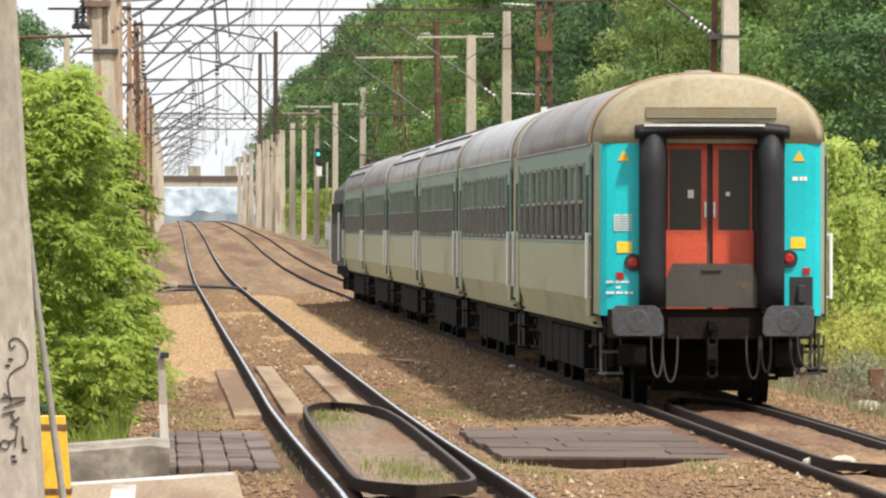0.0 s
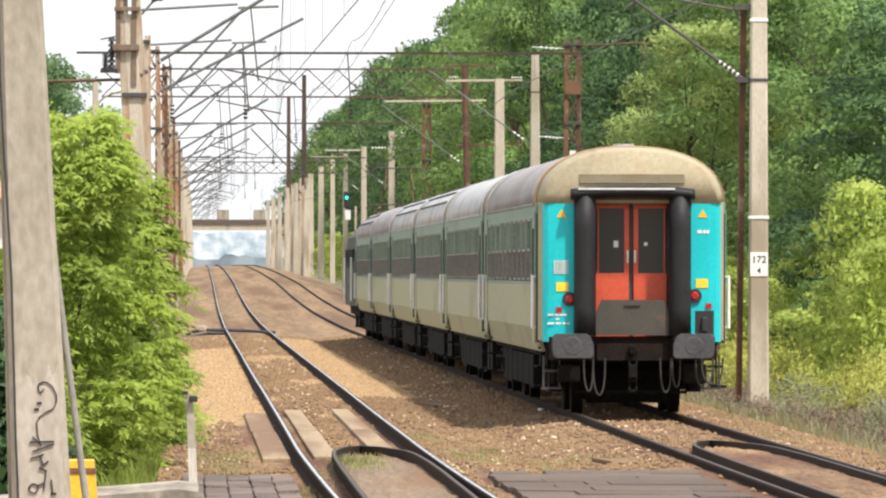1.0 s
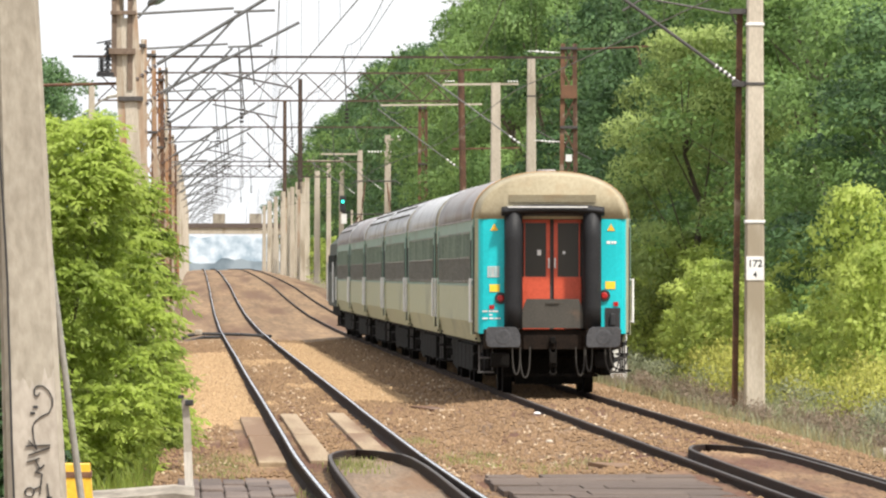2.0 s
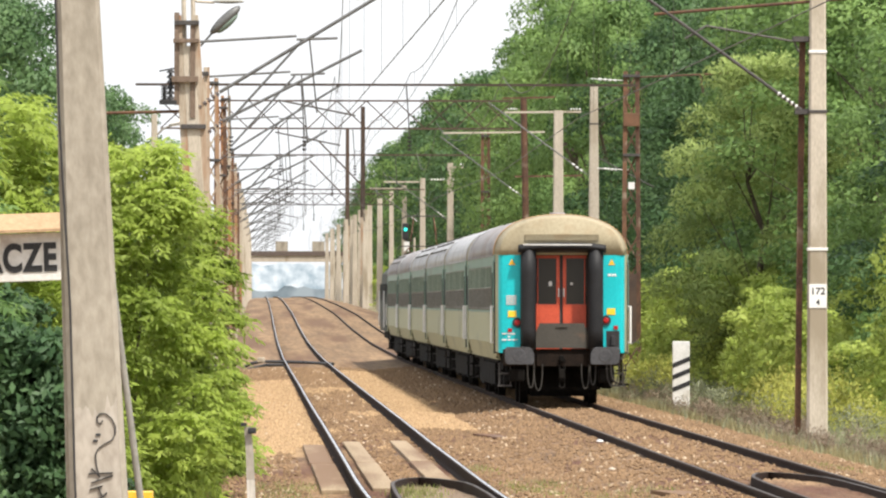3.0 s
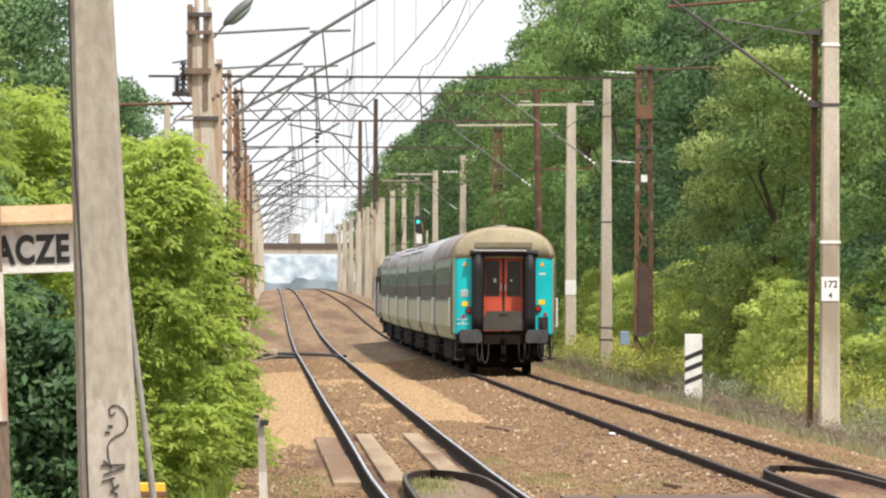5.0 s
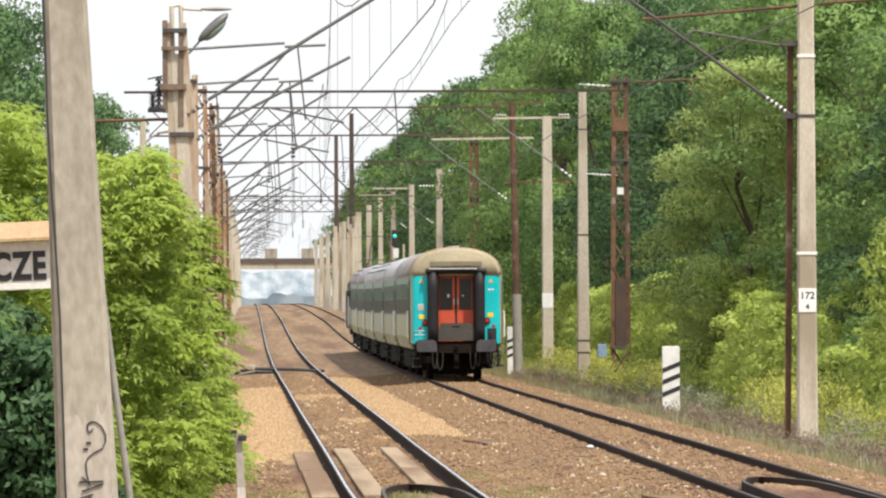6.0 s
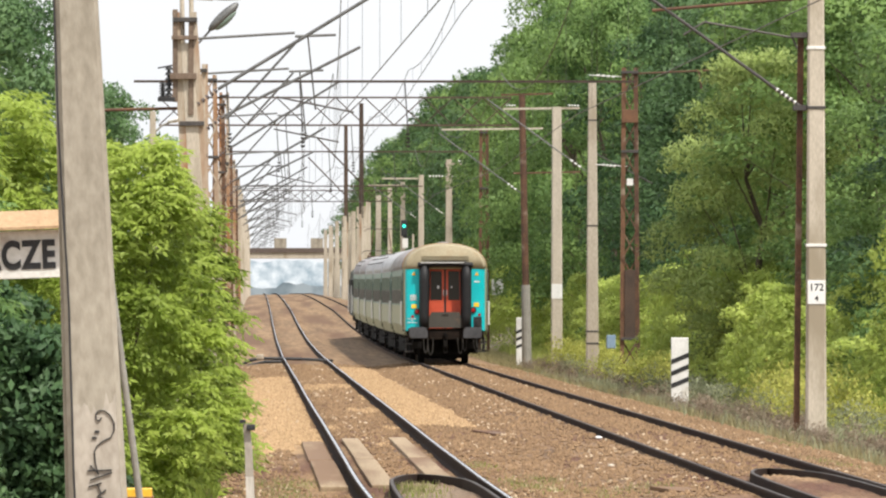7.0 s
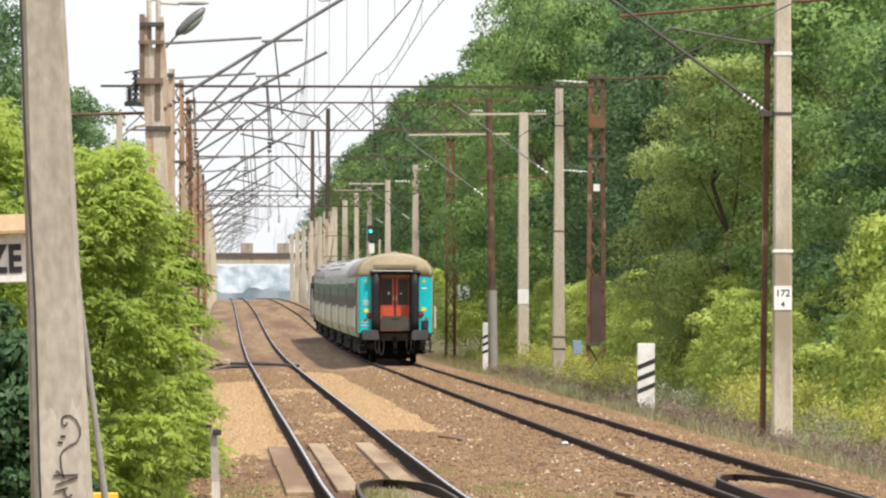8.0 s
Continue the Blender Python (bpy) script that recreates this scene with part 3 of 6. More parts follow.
def coach_end(coach, y, s, livery):
    """The end wall at y, that looks along s (-1: backwards)."""
    def P(x, d, z):
        return (x, y + s * d, z)
    for a in (-1, 1):
        bm = bmesh.new()
        loops = []
        for x, d in ((a * 0.84, 0.0), (a * 1.15, -0.004), (a * 1.262, -0.02), (a * 1.317, -0.06), (a * 1.345, -0.15), (a * 0.90, -0.15)):
            loops.append((x, d))
        lo = [P(x, d, 1.10) for x, d in loops]
        hi = [P(x, d, GUTTER + 0.02) for x, d in loops]
        loft(bm, [lo, hi])
        part("corner_panel", bm, livery, coach, "smooth painted end corner panel")
        bm = bmesh.new()
        loops = ((a * 1.348, -0.154), (a * 1.402, -0.40), (a * 0.90, -0.40), (a * 0.90, -0.154))
        loft(bm, [[P(x, d, 1.12) for x, d in loops], [P(x, d, GUTTER + 0.02) for x, d in loops]])
        vp = part("vestibule_panel", bm, CREAM, coach, "cream vestibule corner panel")
        # black strip in place of an open slit, the slit's dark painted on
        bm = bmesh.new()
        box(bm, P(a * 1.402, -0.435, 2.06), (0.05, 0.06, 1.94))
        part("door_seal", bm, BLACK, vp, "black strip that paints in the dark door gap")
    # roof dome over the end
    bm = bmesh.new()
    prof = roof_profile()
    loops = []
    for k, d in ((0.90, -0.0), (0.925, -0.03), (0.938, -0.10), (0.945, -0.22), (0.97, -0.45), (1.0, -0.9)):
        loops.append([P(px * k, d, GUTTER + (pz - GUTTER) * k) for px, pz in prof])
    loft(bm, loops)
    dome = part("end_dome", bm, ROOF_TAN, coach, "tan weathered roof end above the gangway", True)
    bm = bmesh.new()
    rim = [[P(px * q, -0.86 + o, GUTTER + (pz - GUTTER) * q) for px, pz in roof_profile()] for q, o in ((1.002, -0.10), (1.010, -0.06), (1.007, 0.06), (0.994, 0.16))]
    loft(bm, rim, False, False)
    part("seam", bm, SEAM if livery is TURQUOISE else ROOF_SILVER, dome, "rust-stained welded roof seam" if livery is TURQUOISE else "grey welded roof seam", True)
    bm = bmesh.new()
    for i in range(5):
        box(bm, P(0, 0.012, 3.50 + i * 0.028), (1.58, 0.03, 0.018))
    part("grille", bm, ROOF_TAN, dome, "ribbed roof-end grille")
    # door wall in the recess
    bm = bmesh.new()
    box(bm, P(0, -0.36, 2.28), (1.80, 0.08, 2.30))
    for q in (-0.66, 0.66):
        box(bm, P(q, -0.16, 2.28), (0.10, 0.36, 2.30))
    box(bm, P(0, -0.14, 3.30), (1.4, 0.36, 0.14))
    part("door_wall", bm, DARKSTEEL, coach, "dark end wall behind the rubber gangway")
    for a in (-1, 1):
        bm = bmesh.new()
        cx = a * 0.285
        box(bm, P(cx, -0.29, 1.62), (0.50, 0.04, 1.02), bevel=0.01)
        for x in (-0.215, 0.215):
            box(bm, P(cx + x, -0.29, 2.62), (0.07 if x * a < 0 else 0.02, 0.04, 1.0))
        box(bm, P(cx, -0.29, 3.14), (0.50, 0.04, 0.06))
        d = part("gangway_door", bm, RED, coach, "red sliding gangway door leaf")
        bm = bmesh.new()
        box(bm, P(cx + a * 0.015, -0.295, 2.62), (0.43, 0.012, 0.98))
        part("pane", bm, DOOR_GLASS, d, "murky door glass")
        bm = bmesh.new()
        box(bm, P(a * 0.055, -0.255, 2.38), (0.03, 0.05, 0.19), bevel=0.008)
        part("handle", bm, INSULATOR, d, "pale door handle")
        bm = bmesh.new()
        box(bm, P(a * -0.05 - 0.28 if a < 0 else 0.22, -0.283, 2.57), (0.07, 0.006, 0.10) if a < 0 else (0.05, 0.006, 0.05))
        part("sticker", bm, WHITE, d, "small white notice")
        # rubber tubes of the gangway
        bm = bmesh.new()
        prof = [(0.165 * math.cos(t), 0.17 * math.sin(t)) for t in [2 * math.pi * i / 18 for i in range(18)]]
        loft(bm, [[P(a * 0.715 + u, 0.11 + w, z) for u, w in prof] for z in (1.20, 1.6, 2.2, 2.8, 3.30)])
        part("gangway_tube", bm, RUBBER, coach, "black upright rubber gangway tube", True)
    bm = bmesh.new()
    prof = [(0.16 * math.cos(t), 0.085 * math.sin(t)) for t in [2 * math.pi * i / 18 for i in range(18)]]
    loft(bm, [[P(x, 0.14 + u, 3.36 - 0.05 * (abs(x) / 0.93) ** 3 + w) for u, w in prof] for x in (-0.93, -0.85, -0.7, -0.35, 0, 0.35, 0.7, 0.85, 0.93)])
    part("gangway_top", bm, RUBBER, coach, "black rubber tube over the gangway", True)
    bm = bmesh.new()
    box(bm, P(-0.10, 0.302, 3.395), (1.45, 0.012, 0.028))
    part("drip_strip", bm, INSULATOR, coach, "bright metal drip strip")
    bm = bmesh.new()
    loft(bm, [[P(x, d, z) for x, z in ((-0.56, 1.20), (0.56, 1.20), (0.545, 1.55), (0.47, 1.73), (-0.47, 1.73), (-0.545, 1.55))] for d in (0.06, 0.10)])
    box(bm, P(0, 0.115, 1.66), (0.24, 0.02, 0.03))
    part("footplate", bm, PLATE, coach, "raised grey steel footplate")
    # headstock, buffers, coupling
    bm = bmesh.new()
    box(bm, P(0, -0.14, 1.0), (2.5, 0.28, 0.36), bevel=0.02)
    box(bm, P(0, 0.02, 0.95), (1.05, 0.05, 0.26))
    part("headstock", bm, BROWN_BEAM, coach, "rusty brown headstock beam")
    for a in (-1, 1):
        bm = bmesh.new()
        tube(bm, P(a * 0.91, -0.02, 1.04), P(a * 0.91, 0.36, 1.04), 0.13, 0.11, 16)
        b = part("buffer", bm, GRIME_SHADE, coach, "dark buffer barrel")
        bm = bmesh.new()
        sh = ((-0.31, -0.06), (-0.31, 0.14), (-0.26, 0.185), (0.20, 0.185), (0.26, 0.15), (0.315, 0.03), (0.315, -0.15), (0.28, -0.185), (-0.24, -0.185), (-0.29, -0.15))
        loft(bm, [[P(a * 0.91 - a * u * q, d, 1.04 + w * q) for u, w in sh] for d, q in ((0.35, 0.97), (0.385, 1.0), (0.40, 0.97))])
        tube(bm, P(a * 0.91, 0.40, 1.04), P(a * 0.91, 0.406, 1.04), 0.15, 0.12, 22)
        part("buffer_plate", bm, BUFFER, b, "worn grey buffer plate")
    bm = bmesh.new()
    box(bm, P(0, 0.12, 0.98), (0.09, 0.30, 0.13), bevel=0.02)
    hook = part("coupling", bm, GRIME_SHADE, coach, "screw coupling hanging from its hook")
    for z0, z1 in ((0.98, 0.74), (0.74, 0.52), (0.52, 0.36)):
        bm = bmesh.new()
        sweep(bm, [P(-0.05, 0.22, z0), P(-0.052, 0.22, z1 + 0.03), P(-0.03, 0.22, z1), P(0.03, 0.22, z1), P(0.052, 0.22, z1 + 0.03), P(0.05, 0.22, z0)], 0.024, 8)
        part("link", bm, GRIME_SHADE, hook, "bent steel coupling link")
    bm = bmesh.new()
    box(bm, P(0, 0.24, 0.66), (0.13, 0.07, 0.20), bevel=0.02)
    part("screw", bm, GRIME_SHADE, hook, "thick coupling screw")
    for hx, w, drop in ((-0.66, 0.07, 0.50), (-0.50, 0.09, 0.56), (0.50, 0.08, 0.52), (0.66, 0.06, 0.44), (1.08, 0.13, 0.46), (1.20, 0.16, 0.40)):
        bm = bmesh.new()
        sweep(bm, [P(hx - w * math.cos(math.pi * k / 14), 0.08 + 0.10 * math.sin(math.pi * k / 14), 0.86 - drop * math.sin(math.pi * k / 14) ** 0.7) for k in range(15)], 0.014, 8)
        part("hose", bm, HOSE, coach, "hanging brake hose")
    for a in (-1, 1):
        bm = bmesh.new()
        box(bm, P(a * 1.20, -0.22, 0.66), (0.26, 0.26, 0.03))
        box(bm, P(a * 1.20, -0.22, 0.40), (0.30, 0.26, 0.03))
        for q in (-0.12, 0.12):
            box(bm, P(a * 1.20 + q, -0.22, 0.64), (0.02, 0.20, 0.5))
        part("shunter_step", bm, DARKSTEEL, coach, "worn dark steel footstep below the headstock")
    bm = bmesh.new()
    box(bm, P(0, -0.5, 0.34), (1.7, 0.06, 0.05))
    box(bm, P(0.95, -0.1, 0.62), (0.34, 0.3, 0.30), bevel=0.04)
    box(bm, P(-0.95, -0.1, 0.62), (0.34, 0.3, 0.26), bevel=0.04)
    part("brake_gear", bm, GRIME_SHADE, coach, "dark brake gear under the headstock")
    for a, lz in ((-1, 1.74), (1, 1.79)):
        bm = bmesh.new()
        tube(bm, P(a * 0.94, -0.01, lz), P(a * 0.94, 0.035, lz), 0.112, 0.102, 22)
        lamp = part("tail_lamp", bm, BLACK, coach, "round tail lamp housing")
        bm = bmesh.new()
        tube(bm, P(a * 0.94, 0.036, lz), P(a * 0.94, 0.05, lz), 0.062, 0.045, 20)
        part("lens", bm, LAMP_RED, lamp, "red lens")
        bm = bmesh.new()
        tube(bm, P(a * 1.06, 0.002, 3.01), P(a * 1.06, 0.007, 3.01), 0.085, 0.085, 3)
        part("warning_sign", bm, YELLOW, coach, "small yellow warning triangle")
        bm = bmesh.new()
        box(bm, P(a * 1.05, 0.004, 1.925 if a < 0 else 1.98), (0.18, 0.008, 0.135))
        part("yellow_plate", bm, PLATE_YELLOW, coach, "yellow information plate")
        bm = bmesh.new()
        box(bm, P(a * (1.10 if a < 0 else 1.15), 0.004, 1.58 if a < 0 else 1.64), (0.09, 0.02, 0.08))
        part("lamp_bracket", bm, LAMP_RED, coach, "small red lamp bracket")
    bm = bmesh.new()
    for i in range(7):
        box(bm, P(-1.06, 0.004, 2.13 + i * 0.03), (0.20, 0.006, 0.015))
    for i in range(3):
        box(bm, P(-1.17 + i * 0.09, 0.004, 2.22), (0.012, 0.006, 0.20))
    part("inscription_table", bm, WHITE, coach, "white painted table of figures")
    for x, z, widths, hh in ((-1.27, 1.505, (0.09, 0.05, 0.11), 0.028), (-1.15, 1.44, (0.06,), 0.028), (-1.27, 1.375, (0.10, 0.08, 0.05, 0.04), 0.028), (0.98, 2.755, (0.07, 0.04, 0.04), 0.05)):
        bm = bmesh.new()
        bars_text(bm, x, z, widths, hh, y + s * 0.003)
        part("inscription", bm, WHITE, coach, "small white lettering bars")
    bm = bmesh.new()
    box(bm, P(1.09, 0.004, 1.35), (0.28, 0.012, 0.44), bevel=0.004)
    box(bm, P(1.09, 0.04, 1.36), (0.09, 0.08, 0.22), bevel=0.02)
    part("socket_recess", bm, BLACK, coach, "black socket recess with a hanging plug")


def roof(coach, mat, ribs):
    bm = bmesh.new()
    prof = roof_profile()
    inner = [(x * 0.97, GUTTER + (z - GUTTER) * 0.95) for x, z in prof]
    ring = prof + inner[::-1]
    loft(bm, [[(x, y, z) for x, z in ring] for y in (Y0 + 0.88, 6, 12, 18, Y1 - 0.88)])
    r = part("roof", bm, mat, coach, "", True)
    for s in (-1, 1):
        bm = bmesh.new()
        box(bm, (s * (HALF + 0.012), L / 2, GUTTER - 0.005), (0.03, Y1 - Y0 - 1.5, 0.03))
        part("gutter", bm, mat, r, "roof gutter")
        for k in (3, 5, 7) if ribs else ():
            x, z = prof[k]
            bm = bmesh.new()
            box(bm, (s * x, L / 2, z + 0.01), (0.05, Y1 - Y0 - 2.4, 0.03))
            part("roof_rib", bm, PLATE, r, "dark roof rib")
    for y in (3.2, 7.4, 11.6, 15.8, 19.6):
        bm = bmesh.new()
        tube(bm, (0, y, GUTTER + ROOF_H - 0.02), (0, y, GUTTER + ROOF_H + 0.06), 0.2, 0.16, 12)
        part("roof_vent", bm, mat, r, "low roof ventilator")
    return r


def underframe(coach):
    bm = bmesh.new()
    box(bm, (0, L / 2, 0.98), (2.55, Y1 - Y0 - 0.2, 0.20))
    part("sole_bar", bm, GRIME_SHADE, coach, "dark underframe")
    # extra boxes added along both sides so no light passes under the coach
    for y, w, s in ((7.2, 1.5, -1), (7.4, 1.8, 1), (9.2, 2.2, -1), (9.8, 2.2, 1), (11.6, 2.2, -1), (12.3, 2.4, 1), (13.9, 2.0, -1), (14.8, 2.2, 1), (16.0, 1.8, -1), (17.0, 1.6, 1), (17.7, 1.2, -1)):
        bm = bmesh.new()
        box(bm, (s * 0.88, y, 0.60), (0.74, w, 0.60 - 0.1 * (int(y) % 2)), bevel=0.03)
        part("equipment_box", bm, GRIME_SHADE, coach, "grimy underfloor equipment box")
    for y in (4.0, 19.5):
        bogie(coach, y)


def interior(coach):
    bm = bmesh.new()
    box(bm, (0, L / 2, 1.30), (2.5, Y1 - Y0 - 0.8, 0.08))
    box(bm, (0.55, L / 2, 2.2), (0.04, Y1 - Y0 - 1.4, 1.8))
    part("interior", bm, PLATE, coach, "dim interior floor and partition")


def make_coach(y, roof_mat, ribs, label, end_paint=None):
    end_paint = end_paint or GREEN
    c = thing("passenger_coach", pose(RIGHT, y, 0), label, "railway coach", "coaches of the train")
    coach_side(c, -1)
    coach_side(c, 1)
    coach_end(c, Y0, -1, end_paint)
    coach_end(c, Y1, 1, GREEN)
    roof(c, roof_mat, ribs)
    underframe(c)
    interior(c)
    return c


def make_loco(y):
    c = thing("locomotive", pose(RIGHT, y, 0), "dark green electric locomotive with raised pantograph, heading the train", "locomotive")
    n = 16.0
    bm = bmesh.new()
    loops = []
    for d, k in ((0.5, 0.93), (0.62, 0.98), (1.0, 1.0), (n - 1.0, 1.0), (n - 0.62, 0.98), (n - 0.5, 0.93)):
        loops.append([(x * k, d, z) for x, z in ((-1.47, 1.05), (1.47, 1.05), (1.48, 2.2), (1.40, 3.25), (1.0, 3.62), (-1.0, 3.62), (-1.40, 3.25), (-1.48, 2.2))])
    loft(bm, loops)
    body = part("body", bm, LOCO_GREEN, c, "grimy dark green body")
    bm = bmesh.new()
    box(bm, (0, n / 2, 3.66), (1.9, n - 3.2, 0.14), bevel=0.04)
    box(bm, (0, n / 2 - 2.0, 3.82), (1.2, 2.6, 0.22), bevel=0.05)
    for yy in (3.4, n - 3.4):
        for s in (-0.5, 0.5):
            tube(bm, (s, yy, 3.7), (s, yy, 4.05), 0.07, 0.07, 10)
    part("roof_gear", bm, DARKSTEEL, body, "roof boxes and insulators")
    for s in (-1, 1):
        for yy, w in ((1.6, 0.7), (4.2, 1.0), (6.6, 1.0), (9.2, 1.0), (11.6, 1.0), (14.4, 0.7)):
            bm = bmesh.new()
            box(bm, (s * 1.462, yy, 2.55), (0.05, w, 0.62), bevel=0.015)
            part("window", bm, PANE, body, "dark side window")
        bm = bmesh.new()
        for yy in (2.3, n - 2.3):
            for o in (-0.4, 0.4):
                tube(bm, (s * 1.53, yy + o, 1.2), (s * 1.53, yy + o, 2.6), 0.02, 0.02, 8)
        part("handrail", bm, WHITE, body, "pale cab handrails")
    bm = bmesh.new()
    for s in (-0.38, 0.38):
        box(bm, (s, 0.50, 2.75), (0.62, 0.06, 0.62), bevel=0.02)
    part("window", bm, PANE, body, "dark cab end windows")
    for yy, up in ((3.4, True), (n - 3.4, False)):
        top = 5.45 if up else 4.35
        mid = (4.05 + top) / 2
        bm = bmesh.new()
        box(bm, (0, yy, 4.05), (1.16, 1.2, 0.05), bevel=0.01)
        pan = part("pantograph", bm, RUSTY, c, "rust-red pantograph frame")
        for s in (-0.55, 0.55):
            for d in (-1, 1):
                bm = bmesh.new()
                sweep(bm, [(s, yy + d * 0.55, 4.05), (s * 0.85, yy + d * 1.0, mid), (s * 0.7, yy + d * 0.12, top - 0.06)], 0.018, 8)
                part("arm", bm, RUSTY, pan, "jointed pantograph arm")
        for d in (-1, 1):
            bm = bmesh.new()
            sweep(bm, [(-0.85, yy + d * 0.14, top - 0.12), (-0.7, yy + d * 0.14, top), (0.7, yy + d * 0.14, top), (0.85, yy + d * 0.14, top - 0.12)], 0.02, 8)
            part("contact_strip", bm, DARKSTEEL, pan, "curved contact strip")
    bm = bmesh.new()
    box(bm, (0, n / 2, 0.9), (2.6, n - 1.2, 0.3))
    box(bm, (0, n / 2, 0.62), (2.3, 3.4, 0.5), bevel=0.04)
    part("underframe", bm, GRIME_SHADE, c, "black underframe")
    for yy in (3.6, n - 3.6):
        bogie(c, yy)
    for s in (-1, 1):
        bm = bmesh.new()
        tube(bm, (s * 0.93, 0.5, 1.0), (s * 0.93, 0.05, 1.0), 0.12, 0.12, 14)
        tube(bm, (s * 0.93, 0.05, 1.0), (s * 0.93, 0.0, 1.0), 0.22, 0.22, 20)
        part("buffer", bm, GRIME_SHADE, c)
    return c


TRAIN = [make_coach(0, ROOF_BROWN, False, "rear coach with turquoise end, red gangway doors and tan roof", TURQUOISE),
         make_coach(L, ROOF_SILVER, False, "cream and green coach with a silver roof"),
         make_coach(2 * L, ROOF_SILVER, True, "cream and green coach with a ribbed grey roof"),
         make_coach(3 * L, ROOF_SILVER, True, "cream and green coach with a ribbed grey roof"),
         make_coach(4 * L, ROOF_BROWN, False, "cream and green coach with a brownish roof"),
         make_coach(5 * L, ROOF_BROWN, True, "cream and green coach with a brownish ribbed roof behind the locomotive"),
         make_loco(6 * L)]


# ---------------------------------------------------------------- the level crossing at the platform end
def guard_loop(cx, y0, y1, label, fill, fill_z):
    """The bent check rail that frames the inside of a crossing."""
    t = thing("guard_rail_loop", pose(cx, 0, 0), label, "check rail", "check rails of the crossing")
    w, v = 0.62, 0.44
    pts = [(-v + 0.06, y0), (-v, y0 + 2.0), (-v, y1 - 4.0), (-v + 0.2, y1 - 0.8), (-v + 0.42, y1), (w - 0.62, y1), (w - 0.35, y1 - 0.8), (w, y1 - 4.0), (w, y0 + 2.0), (w - 0.06, y0), (w - 0.5, y0 - 1.2), (-v + 0.45, y0 - 1.2)]
    for _ in range(2):                    # round off the corners
        pts = [((a[0] * p + b[0] * q), (a[1] * p + b[1] * q)) for a, b in zip(pts, pts[1:] + pts[:1]) for p, q in ((0.78, 0.22), (0.22, 0.78))]
    bm = bmesh.new()
    for (ax, ay), (bx_, by_) in zip(pts, pts[1:] + pts[:1]):
        bar(bm, (ax, ay, smooth_z(ay) - 0.055), (bx_, by_, smooth_z(by_) - 0.055), 0.06, 0.11)
        tube(bm, (ax, ay, smooth_z(ay) - 0.11), (ax, ay, smooth_z(ay) - 0.001), 0.031, 0.03, 8)
    cr_ = part("check_rail", bm, RAIL_SIDE, t, "bent dark steel check rail")
    bm = bmesh.new()
    for (ax, ay), (bx_, by_) in zip(pts, pts[1:] + pts[:1]):
        bar(bm, (ax, ay, smooth_z(ay) + 0.002), (bx_, by_, smooth_z(by_) + 0.002), 0.036, 0.008)
    part("worn_head", bm, RAIL_DULL, cr_, "worn grey top of the check rail")
    bm = bmesh.new()
    n0, n1 = 14, 60
    grid = [[bm.verts.new(((i / n0 - 0.5) * 0.98 * min(1.0, 0.35 + (n1 - j) / 9) + 0.09, y0 - 0.8 + (y1 - y0 + 0.2) * j / n1, fill_z + 0.03 * noise.noise((i * 0.6 + cx, j * 0.25, 2)) + 0.02 * noise.noise((i * 1.7, j * 0.9, 7)))) for i in range(n0 + 1)] for j in range(n1 + 1)]
    for j in range(n1):
        for i in range(n0):
            bm.faces.new((grid[j][i], grid[j][i + 1], grid[j + 1][i + 1], grid[j + 1][i]))
    part("infill", bm, fill, t, "trodden dirt and worn slabs between the check rails")
    return t


guard_loop(LEFT + 0.04, 72.0, 104.5, "bent check rail loop between the bright rails", DIRT, -0.105)
guard_loop(RIGHT, 78.0, 108.0, "bent check rail loop between the dull rails", BALLAST, -0.07)

boards = thing("crossing_deck", pose(0, 0, 0), "dark worn timber crossing deck between the tracks", "crossing deck", kind="structure")
rng = random.Random(5)
for i in range(10):                       # boards across the gap, butt joints staggered
    cuts = [3.30 + rng.uniform(-0.04, 0.04)] + sorted(rng.uniform(3.7, 5.2) for _ in range(1 + i % 2)) + [5.62 + rng.uniform(-0.05, 0.05)]
    for a, b in zip(cuts, cuts[1:]):
        if b - a < 0.2:
            continue
        bm = bmesh.new()
        box(bm, (0, 0, 0), (b - a - 0.012, 1.22, 0.13), bevel=0.01)
        part("plank", bm, PLANK, boards).matrix_basis = pose((a + b) / 2, 83.4 + i * 1.235, -0.148 + rng.uniform(-0.008, 0.008), rng.uniform(-0.25, 0.25), rng.uniform(-0.5, 0.5), 0)
# near-black beam colour puts in the shadow line along the deck front
for a, b in ((3.30, 4.5), (4.51, 5.66)):
    bm = bmesh.new()
    box(bm, ((a + b) / 2, 82.66, -0.16), (b - a, 0.20, 0.12), bevel=0.012)
    part("edge_beam", bm, RAIL_SIDE, boards, "front edge beam, coloured black for the shadow line")

setts = thing("sett_paving", pose(0, 0, 0), "dark stone setts beside the rail at the platform end", "paving", kind="structure")
bm = bmesh.new()
box(bm, (0, 0, 0), (0.235, 1.35, 0.14), bevel=0.02)
sett_mesh = finish(bm, "sett", SETT)
for i in range(10):
    for j in range(5):
        part_mesh("sett", sett_mesh, setts, pose(0.02 + j * 0.245, 80.5 + i * 1.39 + (j % 2) * 0.5, -0.165 + rng.uniform(-0.02, 0.015), rng.uniform(-0.3, 0.3), rng.uniform(-2, 2), rng.uniform(-1, 1)))

panels = thing("crossing_panels", pose(0, 0, 0), "pale concrete panels along the bright rails", "concrete panels", kind="structure")
